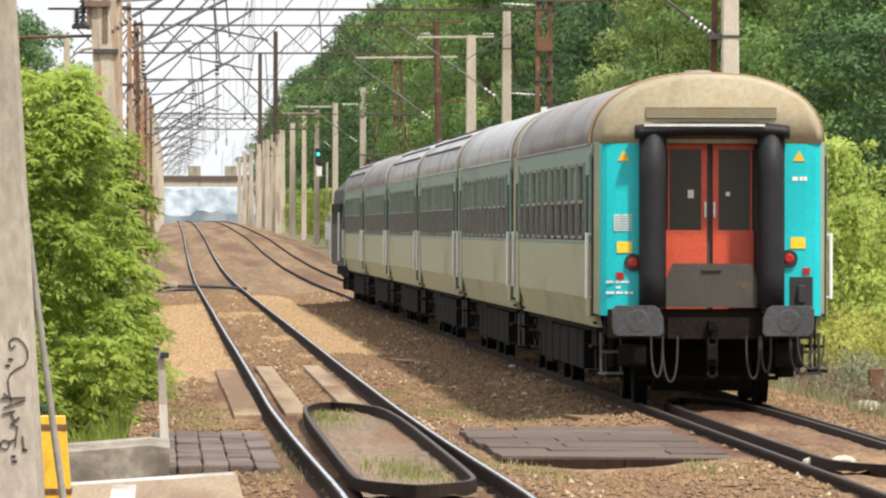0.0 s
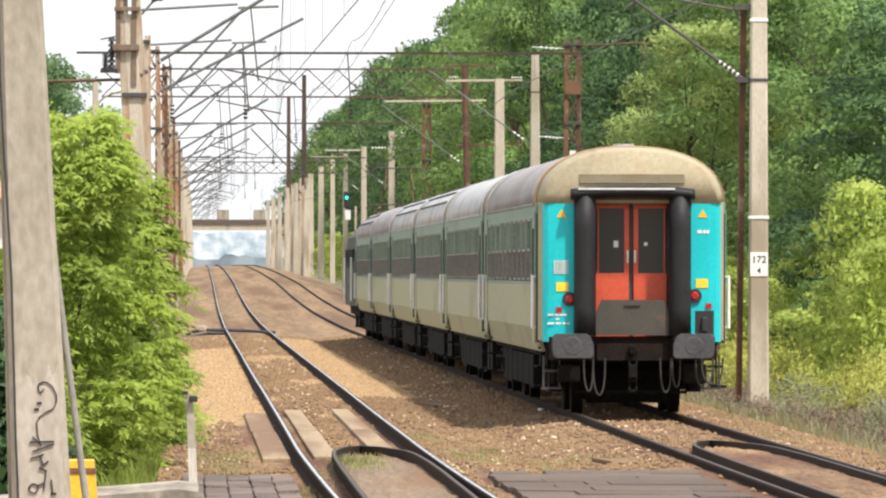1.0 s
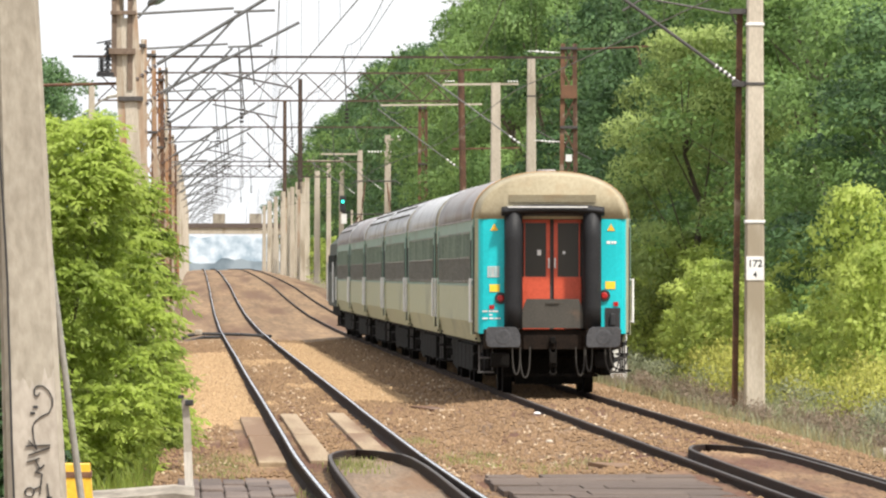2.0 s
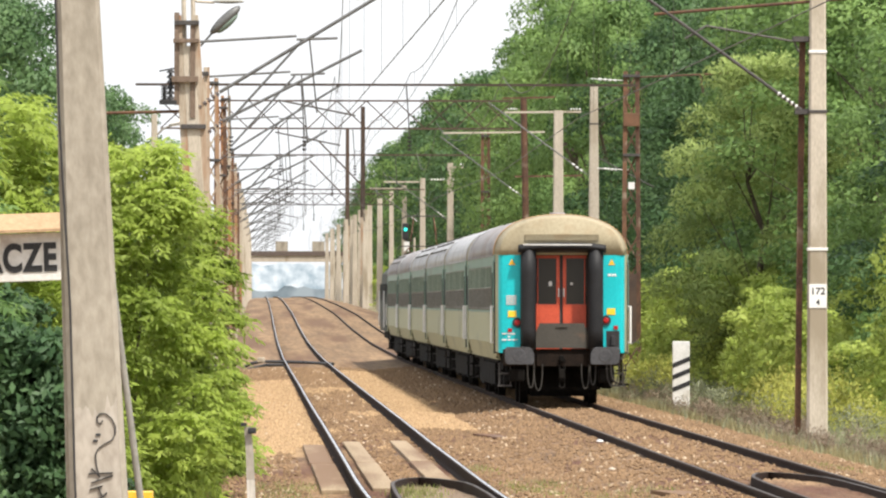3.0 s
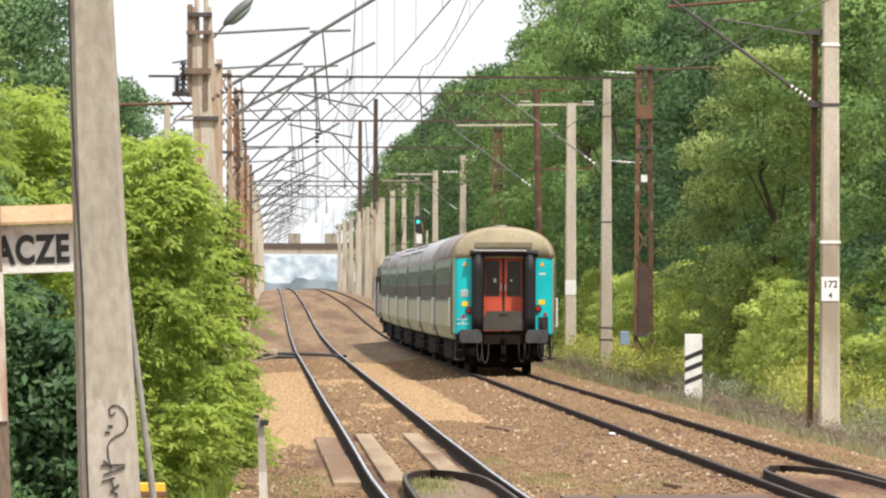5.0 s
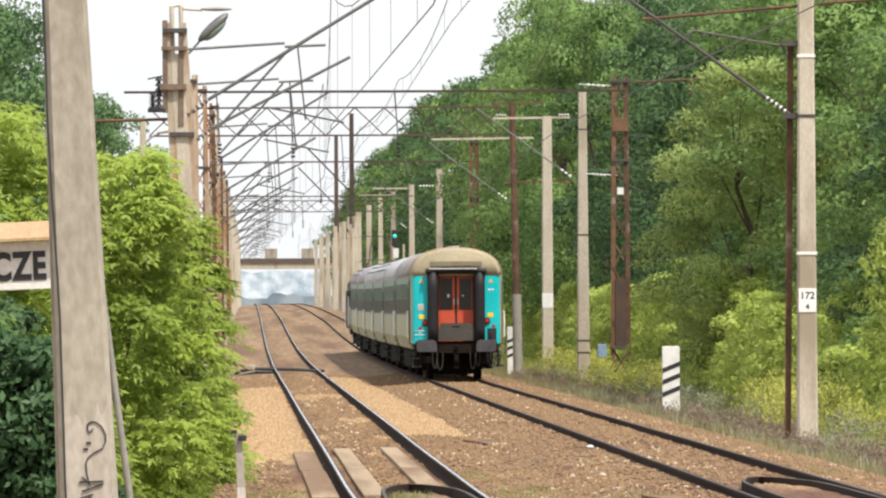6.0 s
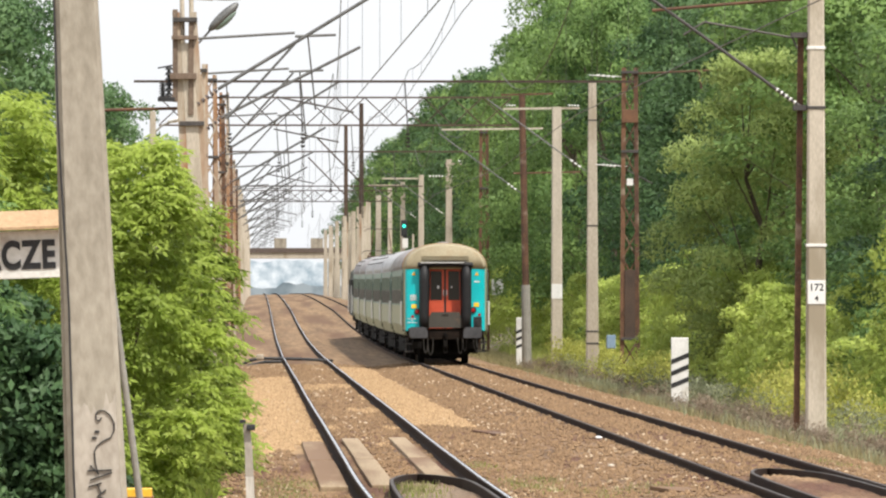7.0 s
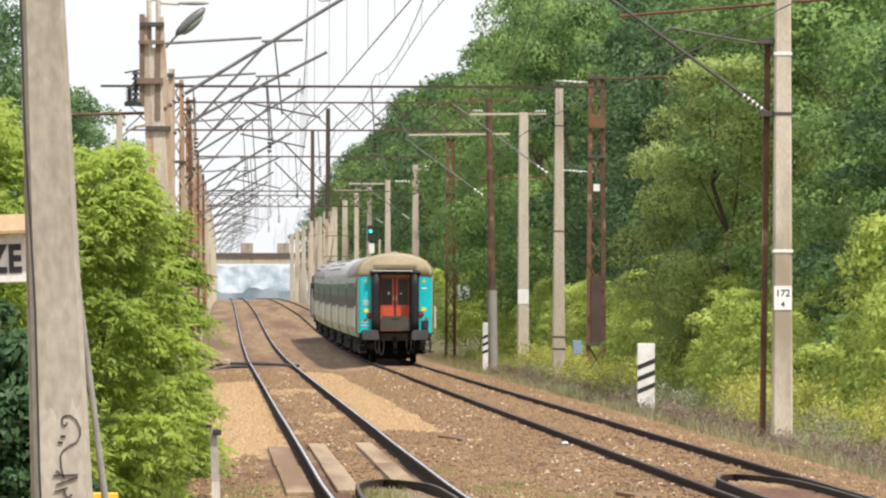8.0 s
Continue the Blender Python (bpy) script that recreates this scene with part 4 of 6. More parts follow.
for cx, w, a, b in ((1.04, 0.34, 103, 120), (1.02, 0.34, 120.3, 136), (1.66, 0.30, 104, 121), (1.66, 0.28, 121.3, 139), (2.45, 0.30, 106, 122), (2.45, 0.28, 122.3, 140)):
    bm = bmesh.new()
    box(bm, (cx, (a + b) / 2, -0.165), (w, b - a, 0.09), bevel=0.015)
    part("panel", bm, SLAB, panels)

# ---------------------------------------------------------------- platform end
plat = thing("platform", pose(0, 0, 0), "low concrete platform end with a white painted edge", "platform", kind="structure")
bm = bmesh.new()
loft(bm, [[(x, y, z) for x, y in ((-5.65, -51.5), (0.50, -51.5), (0.56, 64.2), (-0.65, 61.4), (-5.65, 61.4))] for z in (-0.62, 0.30)])
part("platform_slab", bm, SLAB, plat, "grey worn concrete paving")
bm = bmesh.new()
loft(bm, [[(x, y, z) for x, y in ((-1.7, 60.75), (-0.65, 60.75), (0.53, 63.3), (0.555, 64.17), (-0.65, 61.36), (-1.7, 61.36))] for z in (0.298, 0.306)])
part("painted_edge", bm, WORN_WHITE, plat, "white painted edge strip, worn")
bm = bmesh.new()
box(bm, (-0.27, 54.0, 0.301), (0.17, 13.6, 0.010))
part("painted_line", bm, WORN_WHITE, plat, "white painted line across the platform")

bm = bmesh.new()
loft(bm, [[(x, y, z) for x, z in ((-1.6, -0.6), (0.06, -0.6), (0.06, h), (-0.1, h + 0.02), (-0.6, h - 0.02), (-1.6, h - 0.10))] for y, h in ((66.5, 0.42), (66.8, 0.47), (67.3, 0.47), (67.6, 0.43))])
solid("concrete_wall", bm, STAINED, "low stained concrete wall behind the platform end", "wall", kind="structure")

post = thing("fence_post", pose(0.0, 70.5, -0.04), "leaning white and rust-stained concrete fence post", "post")
bm = bmesh.new()
tapered_pts = [(0.03, -0.62, 0.038), (0.025, 0.3, 0.036), (0.008, 0.72, 0.034)]
loft(bm, [[(x - w, -w, z), (x + w, -w, z), (x + w, w, z), (x - w, w, z)] for x, z, w in tapered_pts])
part("shaft", bm, POST_PAINT, post)
bm = bmesh.new()
loft(bm, [[(x - w, -w, z), (x + w, -w, z), (x + w, w, z), (x - w, w, z)] for x, z, w in ((0.008, 0.72, 0.034), (0.0, 0.95, 0.032), (-0.02, 1.16, 0.028))])
part("bare_top", bm, LIMEWASH, post, "bare stained upper end of the post")
bm = bmesh.new()
box(bm, (0.02, -0.05, 1.13), (0.07, 0.06, 0.05), bevel=0.01)
box(bm, (-0.05, -0.03, 1.18), (0.05, 0.06, 0.03))
part("bracket", bm, BLACK, post, "black broken wire bracket")


# ---------------------------------------------------------------- poles beside the camera
def tapered(bm, base, h, w0, w1, d0, d1, lean=(0, 0)):
    """A square pole with chamfered corners from base upwards."""
    x0, y0, z0 = base
    loops = []
    for t in (0, 0.25, 0.5, 0.75, 1):
        w, d = w0 + (w1 - w0) * t, d0 + (d1 - d0) * t
        c = min(w, d) * 0.10
        cx, cy, z = x0 + lean[0] * t, y0 + lean[1] * t, z0 + h * t
        loops.append([(cx + a, cy + b, z) for a, b in ((-w / 2 + c, -d / 2), (w / 2 - c, -d / 2), (w / 2, -d / 2 + c), (w / 2, d / 2 - c), (w / 2 - c, d / 2), (-w / 2 + c, d / 2), (-w / 2, d / 2 - c), (-w / 2, -d / 2 + c))])
    loft(bm, loops)


lp = thing("lamp_pole", pose(-0.80, 47.0, 0.30), "grey weathered concrete pole on the platform, scrawled with paint", "pole")
bm = bmesh.new()
tapered(bm, (0, 0, -0.02), 7.0, 0.345, 0.12, 0.30, 0.12, (-0.30, 0))
part("shaft", bm, CONCRETE, lp, "board-marked concrete shaft")
bm = bmesh.new()
tapered(bm, (-0.168, 0.05, -0.02), 7.0, 0.05, 0.03, 0.24, 0.10, (-0.19, 0))
part("side_rib", bm, CONCRETE, lp, "darker chipped side rib")
bm = bmesh.new()
tube(bm, (0.30, 0.05, 0), (0.195, 0.05, 0.756), 0.021, 0.02, 10)
tube(bm, (0.195, 0.05, 0.756), (0.04, 0.02, 1.95), 0.02, 0.018, 10)
tube(bm, (0.04, 0.02, 1.95), (-0.02, 0.02, 2.5), 0.018, 0.018, 10)
part("conduit", bm, PIPE, lp, "bent grey cable conduit")
bm = bmesh.new()
pts = []
for i in range(19):
    z = 0.05 + i * 0.22
    p = (-0.135 - 0.043 * z + 0.008 * math.sin(z * 2.3) + 0.03 * max(0, 1 - abs(z - 1.9)), -0.155 + 0.013 * z, z)
    pts.append(p)
sweep(bm, pts, 0.006)
part("cable", bm, BLACK, lp, "thin black cable down the pole")


def stroke(bm, pts, w, y):
    for (ax, az), (bx_, bz_) in zip(pts, pts[1:]):
        bar(bm, (ax, y(az), az), (bx_, y(bz_), bz_), w, 0.006)


rng = random.Random(47)
verts, faces = [], []
for i in range(15):                       # old limewash with a ragged upper edge
    for z in (0.02, 0.7, 1.28 + rng.uniform(-0.07, 0.07)):
        half = (0.345 - 0.225 * z / 7) * 0.40
        verts.append((-0.30 * z / 7 + half * (i / 7 - 1), -0.1515 + 0.0129 * z, z))
for i in range(14):
    for j in (0, 1):
        k = i * 3 + j
        faces.append((k, k + 3, k + 4, k + 1))
part_mesh("limewash", raw("limewash", verts, faces, LIMEWASH), lp, pose(0, 0, 0), "flaking pale limewash")

face = lambda z: -0.156 + 0.0129 * z
def scrawl(pts, w):
    bm = bmesh.new()
    stroke(bm, pts, w, face)
    part("scrawl", bm, BLACK, lp, "black painted scrawl")


scrawl([(-0.012, 1.2), (-0.027, 1.178), (-0.043, 1.19), (-0.043, 1.222), (-0.027, 1.237), (0.004, 1.237), (0.035, 1.212), (0.057, 1.168), (0.057, 1.128), (0.039, 1.09), (-0.005, 1.068), (-0.037, 1.043), (-0.052, 1.012), (-0.046, 0.949), (-0.03, 0.886)], 0.008)
scrawl([(-0.09, 0.905), (0.045, 0.911)], 0.013)
scrawl([(-0.074, 0.936), (-0.027, 0.886)], 0.013)
scrawl([(-0.074, 0.855), (0.045, 0.896)], 0.013)
scrawl([(-0.084, 0.817), (-0.012, 0.839)], 0.013)
scrawl([(-0.037, 0.833), (-0.012, 0.777), (0.013, 0.802), (-0.037, 0.761), (0.001, 0.751), (-0.012, 0.636)], 0.013)
scrawl([(-0.043, 0.667), (-0.005, 0.683)], 0.013)
scrawl([(0.029, 0.698), (0.039, 0.626)], 0.013)
scrawl([(-0.068 + 0.026 * math.cos(a), 0.650 + 0.026 * math.sin(a)) for a in [i * 0.7 for i in range(10)]], 0.010)
for x, z, w in ((-0.037, 1.121, 0.026), (-0.052, 1.087, 0.026), (0.042, 0.62, 0.03), (-0.021, 0.585, 0.024), (-0.015, 0.557, 0.03)):
    bm = bmesh.new()
    box(bm, (x, face(z), z), (w, 0.006, 0.014))
    part("scrawl_dot", bm, BLACK, lp, "black painted dot")

bin_ = thing("grit_bin", pose(-0.66, 49.0, 0.30), "yellow painted steel box with rusty bands behind the pole", "grit bin")
bm = bmesh.new()
loft(bm, [[(x + sh, y, z) for x, y in ((-0.20, -0.2), (0.10, -0.2), (0.10, 0.2), (-0.20, 0.2))] for z, sh in ((0, 0.06), (0.4, 0.03), (0.76, 0.0))])
part("body", bm, YELLOW, bin_)
for z, sh in ((0.33, 0.035), (0.70, 0.005)):
    bm = bmesh.new()
    box(bm, (-0.05 + sh, 0, z), (0.312, 0.412, 0.035), bevel=0.004)
    part("band", bm, RUSTY, bin_, "rusty steel band")

sign = thing("station_sign", pose(-1.60, 60.0, 2.31, 0, -2.2, 6), "white station name board with a brown top board", "sign")
bm = bmesh.new()
box(bm, (0, 0, 0.16), (1.0, 0.04, 0.34), bevel=0.006)
part("board", bm, SIGN_WHITE, sign, "white enamel board, chipped")
bm = bmesh.new()
loft(bm, [[(x, y, z) for y, z in ((-0.16, 0.335), (-0.16, 0.355), (0.0, 0.47), (0.03, 0.47), (0.03, 0.335))] for x in (-0.54, 0.54)])
part("top_board", bm, BROWN_BOARD, sign, "brown sheet roof over the board")
fc = bpy.data.curves.new("letters", 'FONT')
fc.body, fc.size, fc.extrude, fc.space_character, fc.offset = "ACZE", 0.27, 0.003, 1.12, 0.011
fo = new("letters_tmp", fc)
bpy.context.view_layer.update()
lme = bpy.data.meshes.new_from_object(fo.evaluated_get(bpy.context.evaluated_depsgraph_get()))
bpy.data.objects.remove(fo)
lme.materials.clear()
lme.materials.append(BLACK)
wide = max(v.co.x for v in lme.vertices) - min(v.co.x for v in lme.vertices)
part_mesh("letters", lme, sign, pose(-0.285, -0.024, 0.065, 90, 0, 0) @ Matrix.Diagonal((0.535 / wide, 1, 1, 1)), "black block letters")
for x, w in ((-0.350, 0.20), (0.50, 0.11)):
    bm = bmesh.new()
    tapered(bm, (x, -0.20 if x < 0 else 0.06, -2.02), 3.4, w, w * 0.9, 0.10, 0.10)
    part("post", bm, BROWN_POST, sign, "weathered brown sign post")
bm = bmesh.new()
box(bm, (-0.325, -0.262, -0.52), (0.14, 0.012, 1.05))
small = part("small_plate", bm, POST_PAINT, sign, "flaking white plate on the sign post")
bm = bmesh.new()
stroke(bm, [(-0.335, -0.24), (-0.335, -0.10), (-0.295, -0.11), (-0.295, -0.165), (-0.335, -0.17)], 0.014, lambda z: -0.271)
part("letter", bm, BLUE, small, "blue letter P")


# ---------------------------------------------------------------- catenary masts
def insulator(bm, a, b, n=5, r=0.06):
    a, b = Vector(a), Vector(b)
    for i in range(n):
        p = a + (b - a) * ((i + 0.5) / n)
        d = (b - a).normalized() * ((b - a).length / n * 0.3)
        tube(bm, p - d, p + d, r, r * 0.55, 8)


def concrete_mast(name, x, y, h, w0, w1, label):
    m = thing(name, pose(x + bend(y), y, smooth_z(y)), label, "pole", "concrete poles along the line")
    bm = bmesh.new()
    tapered(bm, (0, 0, -0.75), h + 0.75, w0, w1, w0, w1)
    part("shaft", bm, CONCRETE_L, m)
    return m


def lattice_mast(x, y, h, w, label, mat=None, lean=0.0, laced=True, foot=0.0):
    m = thing("lattice_mast", pose(x + bend(y), y, smooth_z(y)), label, "mast", "steel masts along the line")
    mat = mat or RUSTY
    for s in (-1, 1):
        bm = bmesh.new()
        bar(bm, (s * w / 2 + foot, 0, -0.75), (s * w * 0.36 + lean, 0, h), 0.07, 0.14)
        part("channel", bm, mat, m, "upright steel channel")
    bm = bmesh.new()
    n = int(h / 0.8)
    for i in range(n if laced else 0):
        z0, z1 = h * i / n, h * (i + 1) / n
        s = 1 if i % 2 else -1
        k0, k1 = w / 2 - w * 0.14 * z0 / h, w / 2 - w * 0.14 * z1 / h
        bar(bm, (s * k0 + lean * z0 / h, -0.06, z0), (-s * k1 + lean * z1 / h, -0.06, z1), 0.012, 0.05)
        bar(bm, (-s * k0 + lean * z0 / h, 0.06, z0), (s * k1 + lean * z1 / h, 0.06, z1), 0.012, 0.05)
    if laced:
        part("lacing", bm, mat, m, "zigzag lacing bars")["kind"] = "stuff"
    for z in (0.9, h * 0.72, h - 0.15):
        bm = bmesh.new()
        box(bm, (foot + (lean - foot) * z / h, 0, z), (w * 1.05, 0.22, 0.09), bevel=0.01)
        part("band", bm, DARKSTEEL, m, "dark clamp band")
    return m


def cantilever(mast, x0, s, reach=3.9, z_low=5.95, z_high=8.4, thick=0.035):
    """Tubes that carry the wires; s: the side towards the track."""
    bm = bmesh.new()
    tube(bm, (x0 + s * 0.45, 0, z_low + 0.3), (x0 + s * reach, 0, z_high), thick, thick, 10)
    a = part("cantilever_arm", bm, STEEL, mast, "sloping grey cantilever tube")
    bm = bmesh.new()
    insulator(bm, (x0 + s * 0.05, 0, z_low), (x0 + s * 0.45, 0, z_low + 0.3))
    part("insulator", bm, INSULATOR_D, a, "brown rod insulator")
    bm = bmesh.new()
    tube(bm, (x0, 0, z_low + 1.28), (x0 + s * 1.95, 0, z_low + 1.40), thick * 0.75, thick * 0.75, 8)
    tube(bm, (x0 + s * 1.95, 0, z_low + 1.33), (x0 + s * 2.75, 0, z_low + 1.36), thick * 0.75, thick * 0.75, 8)
    part("tie_rod", bm, STEEL, mast, "grey horizontal tie rod")
    bm = bmesh.new()
    tube(bm, (x0 + s * 0.62, 0, z_low - 0.28), (x0 + s * 2.05, 0, z_low + 1.3), thick * 0.7, thick * 0.7, 8)
    part("strut", bm, STEEL, mast, "slanting strut")
    bm = bmesh.new()
    tube(bm, (x0 + s * 2.2, 0, z_low + 1.35), (x0 + s * 2.35, 0, 5.85), 0.016, 0.016, 6)
    tube(bm, (x0 + s * 1.6, 0, 6.1), (x0 + s * 3.1, 0, 5.8), 0.018, 0.018, 6)
    part("steady_arm", bm, WIRE, mast, "thin steady arm and dropper")
    return a


# the big weathered mast with the lamp
LX = -1.15
m = lattice_mast(LX, 165, 7.75, 0.46, "weathered concrete and rusty steel mast with lamp and cantilever", RUST_PAINT, -0.10, False, 0.42)
bm = bmesh.new()
tapered(bm, (0.44, 0.06, -0.75), 7.9, 0.36, 0.24, 0.25, 0.2, (-0.50, 0))
part("core_post", bm, CONCRETE_L, m, "grey concrete core post")
bm = bmesh.new()
for x, h in ((-0.26, 7.80), (0.05, 7.55)):
    box(bm, (x - 0.02, 0.0, h - 0.9), (0.10, 0.14, 1.8))
box(bm, (-0.12, -0.1, 6.5), (0.52, 0.1, 0.12), bevel=0.01)
box(bm, (-0.10, -0.1, 7.25), (0.50, 0.1, 0.08), bevel=0.01)

part("top_channel", bm, BROWN_POST, m, "rusty channel ends and clamps")
bm = bmesh.new()
for x in (-0.13, 0.05):
    tube(bm, (x, 0.1, 6.9), (x - 0.02, 0.1, 8.08), 0.05, 0.045, 8)
sweep(bm, ((-0.15, 0.1, 8.06), (0.0, 0.1, 8.10), (0.10, 0.1, 8.02), (0.45, 0.1, 8.0)), 0.025, 8)
up = part("top_pipe", bm, CONCRETE_L, m, "pale pipes clamped to the mast head")
bm = bmesh.new()
bmesh.ops.create_uvsphere(bm, u_segments=14, v_segments=8, radius=1.0, matrix=Matrix.Translation((0.72, 0.1, 8.02)) @ Matrix.Diagonal((0.32, 0.10, 0.04, 1)))
part("upper_lamp", bm, PIPE, up, "flat grey lamp head", True)
cantilever(m, 0.1, 1, 4.0)
bm = bmesh.new()
tube(bm, (0.18, 0, 7.15), (0.42, 0, 7.42), 0.022, 0.022, 8)
arm = part("lamp_arm", bm, STEEL, m, "short lamp arm")
bm = bmesh.new()
ax = Matrix.Translation((0.66, 0, 7.66)) @ Matrix.Rotation(radians(-43), 4, 'Y')
bmesh.ops.create_uvsphere(bm, u_segments=18, v_segments=10, radius=1.0, matrix=ax @ Matrix.Diagonal((0.40, 0.15, 0.105, 1)))
part("lamp_head", bm, STEEL, arm, "grey oval street lamp head", True)
bm = bmesh.new()
bmesh.ops.create_uvsphere(bm, u_segments=16, v_segments=8, radius=1.0, matrix=Matrix.Translation((0.70, 0, 7.60)) @ Matrix.Rotation(radians(-43), 4, 'Y') @ Matrix.Diagonal((0.28, 0.12, 0.085, 1)))
part("lamp_glass", bm, PANE_TOP, arm, "clear lamp bowl", True)
bm = bmesh.new()
box(bm, (-0.45, 0, 6.05), (0.34, 0.2, 0.08), bevel=0.01)
gear = part("switch_gear", bm, BLACK, m, "black bracket of a line switch")
for x, h in ((-0.40, 0.62), (-0.52, 0.30)):
    bm = bmesh.new()
    tube(bm, (x, 0, 6.09), (x, 0, 6.09 + h), 0.035, 0.035, 8)
    insulator(bm, (x, 0, 6.09), (x, 0, 6.09 + h), 6, 0.085)
    part("insulator", bm, BLACK, gear, "ribbed black insulator")
bm = bmesh.new()
tube(bm, (-0.62, 0, 6.66), (-0.3, 0, 6.72), 0.015, 0.015, 6)
part("blade", bm, BLACK, gear, "thin switch blade")
bm = bmesh.new()
tube(bm, (-0.2, 0.1, 5.88), (-2.6, 0.1, 5.82), 0.03, 0.03, 8)
part("side_bracket", bm, RUSTY, m, "rusty bracket pipe")

m = lattice_mast(-1.12, 196, 7.6, 0.30, "rusty mast behind the lamp mast", RUST_PAINT)
bm = bmesh.new()
tapered(bm, (0.03, 0, -0.75), 8.0, 0.24, 0.17, 0.1, 0.1)
part("web_plate", bm, RUST_PAINT, m, "rust-streaked web plate between the channels")
cantilever(m, 0.1, 1, 3.6, 6.1, 8.0)
m = lattice_mast(-1.15, 266, 9.2, 0.50, "rusty lattice mast with flaking paint beside the track", RUST_PAINT, -0.1)
cantilever(m, 0.1, 1, 3.9, 6.6, 9.0)
for i, y in enumerate((318, 375, 430, 485, 545, 610, 675, 740, 805, 870, 940, 1010, 1090, 1170, 1260, 1360)):
    m = lattice_mast(-1.12, y, 11.2 if y == 375 else 9.6, 0.42, "far rusty lattice mast beside the track", RUST_PAINT if i % 2 else RUSTY) if i < 6 else concrete_mast("catenary_pole", -1.1, y, 9.5, 0.62, 0.42, "far grey concrete catenary pole")
    cantilever(m, 0.1, 1, 3.9, 6.3 + 0.3 * (i % 2), 8.6, 0.04)
for y in (520, 578, 642, 708, 772, 838, 905, 975, 1050, 1130):      # an older row behind, without arms
    concrete_mast("line_pole", -1.55, y, 8.6, 0.60, 0.40, "far weathered concrete line pole")

sl = thing("street_lamp", pose(-2.26, 200, smooth_z(200)), "small concrete lamp pole with a pale lamp head", "street lamp")
bm = bmesh.new()
tapered(bm, (0, 0, -0.7), 7.3, 0.22, 0.14, 0.2, 0.14)
part("shaft", bm, CONCRETE_L, sl)
bm = bmesh.new()
sweep(bm, ((0.05, 0, 6.1), (0.2, 0, 6.25), (0.5, 0, 6.38)), 0.03)
lamp_arm = part("arm", bm, PIPE, sl, "lamp arm")
bm = bmesh.new()
bmesh.ops.create_uvsphere(bm, u_segments=14, v_segments=8, radius=1.0, matrix=Matrix.Translation((0.62, 0, 6.42)) @ Matrix.Rotation(radians(-14), 4, 'Y') @ Matrix.Diagonal((0.30, 0.12, 0.07, 1)))
part("lamp_head", bm, INSULATOR, lamp_arm, "pale lamp head", True)

# poles on the wooded side
m = concrete_mast("catenary_pole", 10.92, 163, 10.6, 0.40, 0.275, "pale concrete catenary pole with a hectometre plate")
bm = bmesh.new()
tube(bm, (-0.20, 0, 5.80), (-3.75, 0, 8.36), 0.032, 0.032, 10)
arm = part("cantilever_arm", bm, DARKSTEEL, m, "dark sloping cantilever tube")
bm = bmesh.new()
insulator(bm, (-0.38, 0, 5.93), (-0.80, 0, 6.235), 5, 0.045)
part("insulator", bm, INSULATOR, arm, "white insulator chain")
bm = bmesh.new()
tube(bm, (1.6, 0, 8.12), (-3.15, 0, 7.72), 0.03, 0.03, 8)
part("tie_rod", bm, RUSTY, m, "rusty horizontal rod")
bm = bmesh.new()
tube(bm, (-2.55, 0, 7.25), (-2.15, 0, 7.50), 0.02, 0.02, 8)
tube(bm, (-2.15, 0, 7.50), (-0.45, 0, 7.20), 0.02, 0.02, 8)
tube(bm, (-0.45, 0, 7.20), (-0.36, 0, 7.0), 0.02, 0.02, 8)
part("steady_arm", bm, WIRE, m, "thin bent steady arm")
for z in (5.85, 7.0, 3.2):
    bm = bmesh.new()
    w = 0.385 - 0.13 * (z + 0.75) / 11.35
    box(bm, (0, 0, z), (w + 0.05, w + 0.05, 0.06), bevel=0.01)
    part("band", bm, DARKSTEEL if z < 6.5 and z > 4 else WHITE, m, "clamp band")
bm = bmesh.new()
box(bm, (0, -0.193, 2.30), (0.34, 0.012, 0.46), bevel=0.003)
plate = part("hectometre_plate", bm, WHITE, m, "white hectometre plate painted on the pole")
for txt, z, size in (("172", 2.33, 0.19), ("4", 2.13, 0.15)):
    c = bpy.data.curves.new("digits", 'FONT')
    c.body, c.size, c.extrude, c.align_x, c.offset = txt, size, 0.002, 'CENTER', 0.003
    fo = new("digits_tmp", c)
    bpy.context.view_layer.update()
    me = bpy.data.meshes.new_from_object(fo.evaluated_get(bpy.context.evaluated_depsgraph_get()))
    bpy.data.objects.remove(fo)
    me.materials.clear()
    me.materials.append(BLACK)
    part_mesh("digits", me, plate, pose(0, -0.202, z, 90, 0, 0), "dark figures")
bm = bmesh.new()
bar(bm, (-0.37, 0.15, -0.6), (-0.28, 0.15, 7.3), 0.055, 0.12)
part("steel_channel", bm, RUSTY, m, "rusty steel channel strapped beside the pole")
for sx, sz in ((-0.25, 7.25), (-0.20, 5.85)):
    bm = bmesh.new()
    box(bm, (sx, 0.07, sz), (0.45, 0.3, 0.1))
    part("strap", bm, DARKSTEEL, m, "dark strap between pole and channel")

mp = thing("marker_post", pose(10.74, 211, smooth_z(211) - 0.17), "white post with slanting black stripes beside the track", "marker post", "marker posts")
bm = bmesh.new()
box(bm, (0, 0, 0.38), (0.43, 0.16, 2.0), bevel=0.02)
part("board", bm, WHITE, mp)
for i, z in enumerate((0.20, 0.51, 0.80)):
    bm = bmesh.new()
    loft(bm, [[(-0.216, y, z - 0.09), (0.216, y, z + 0.09), (0.216, y, z + 0.21), (-0.216, y, z + 0.03)] for y in (-0.086, -0.081)])
    part("stripe", bm, BLACK, mp, "black stripe")
c = copy_thing(mp, pose(11.08, 344, smooth_z(344)))
c["label"] = "white post with slanting black stripes beside a thin brown pole"

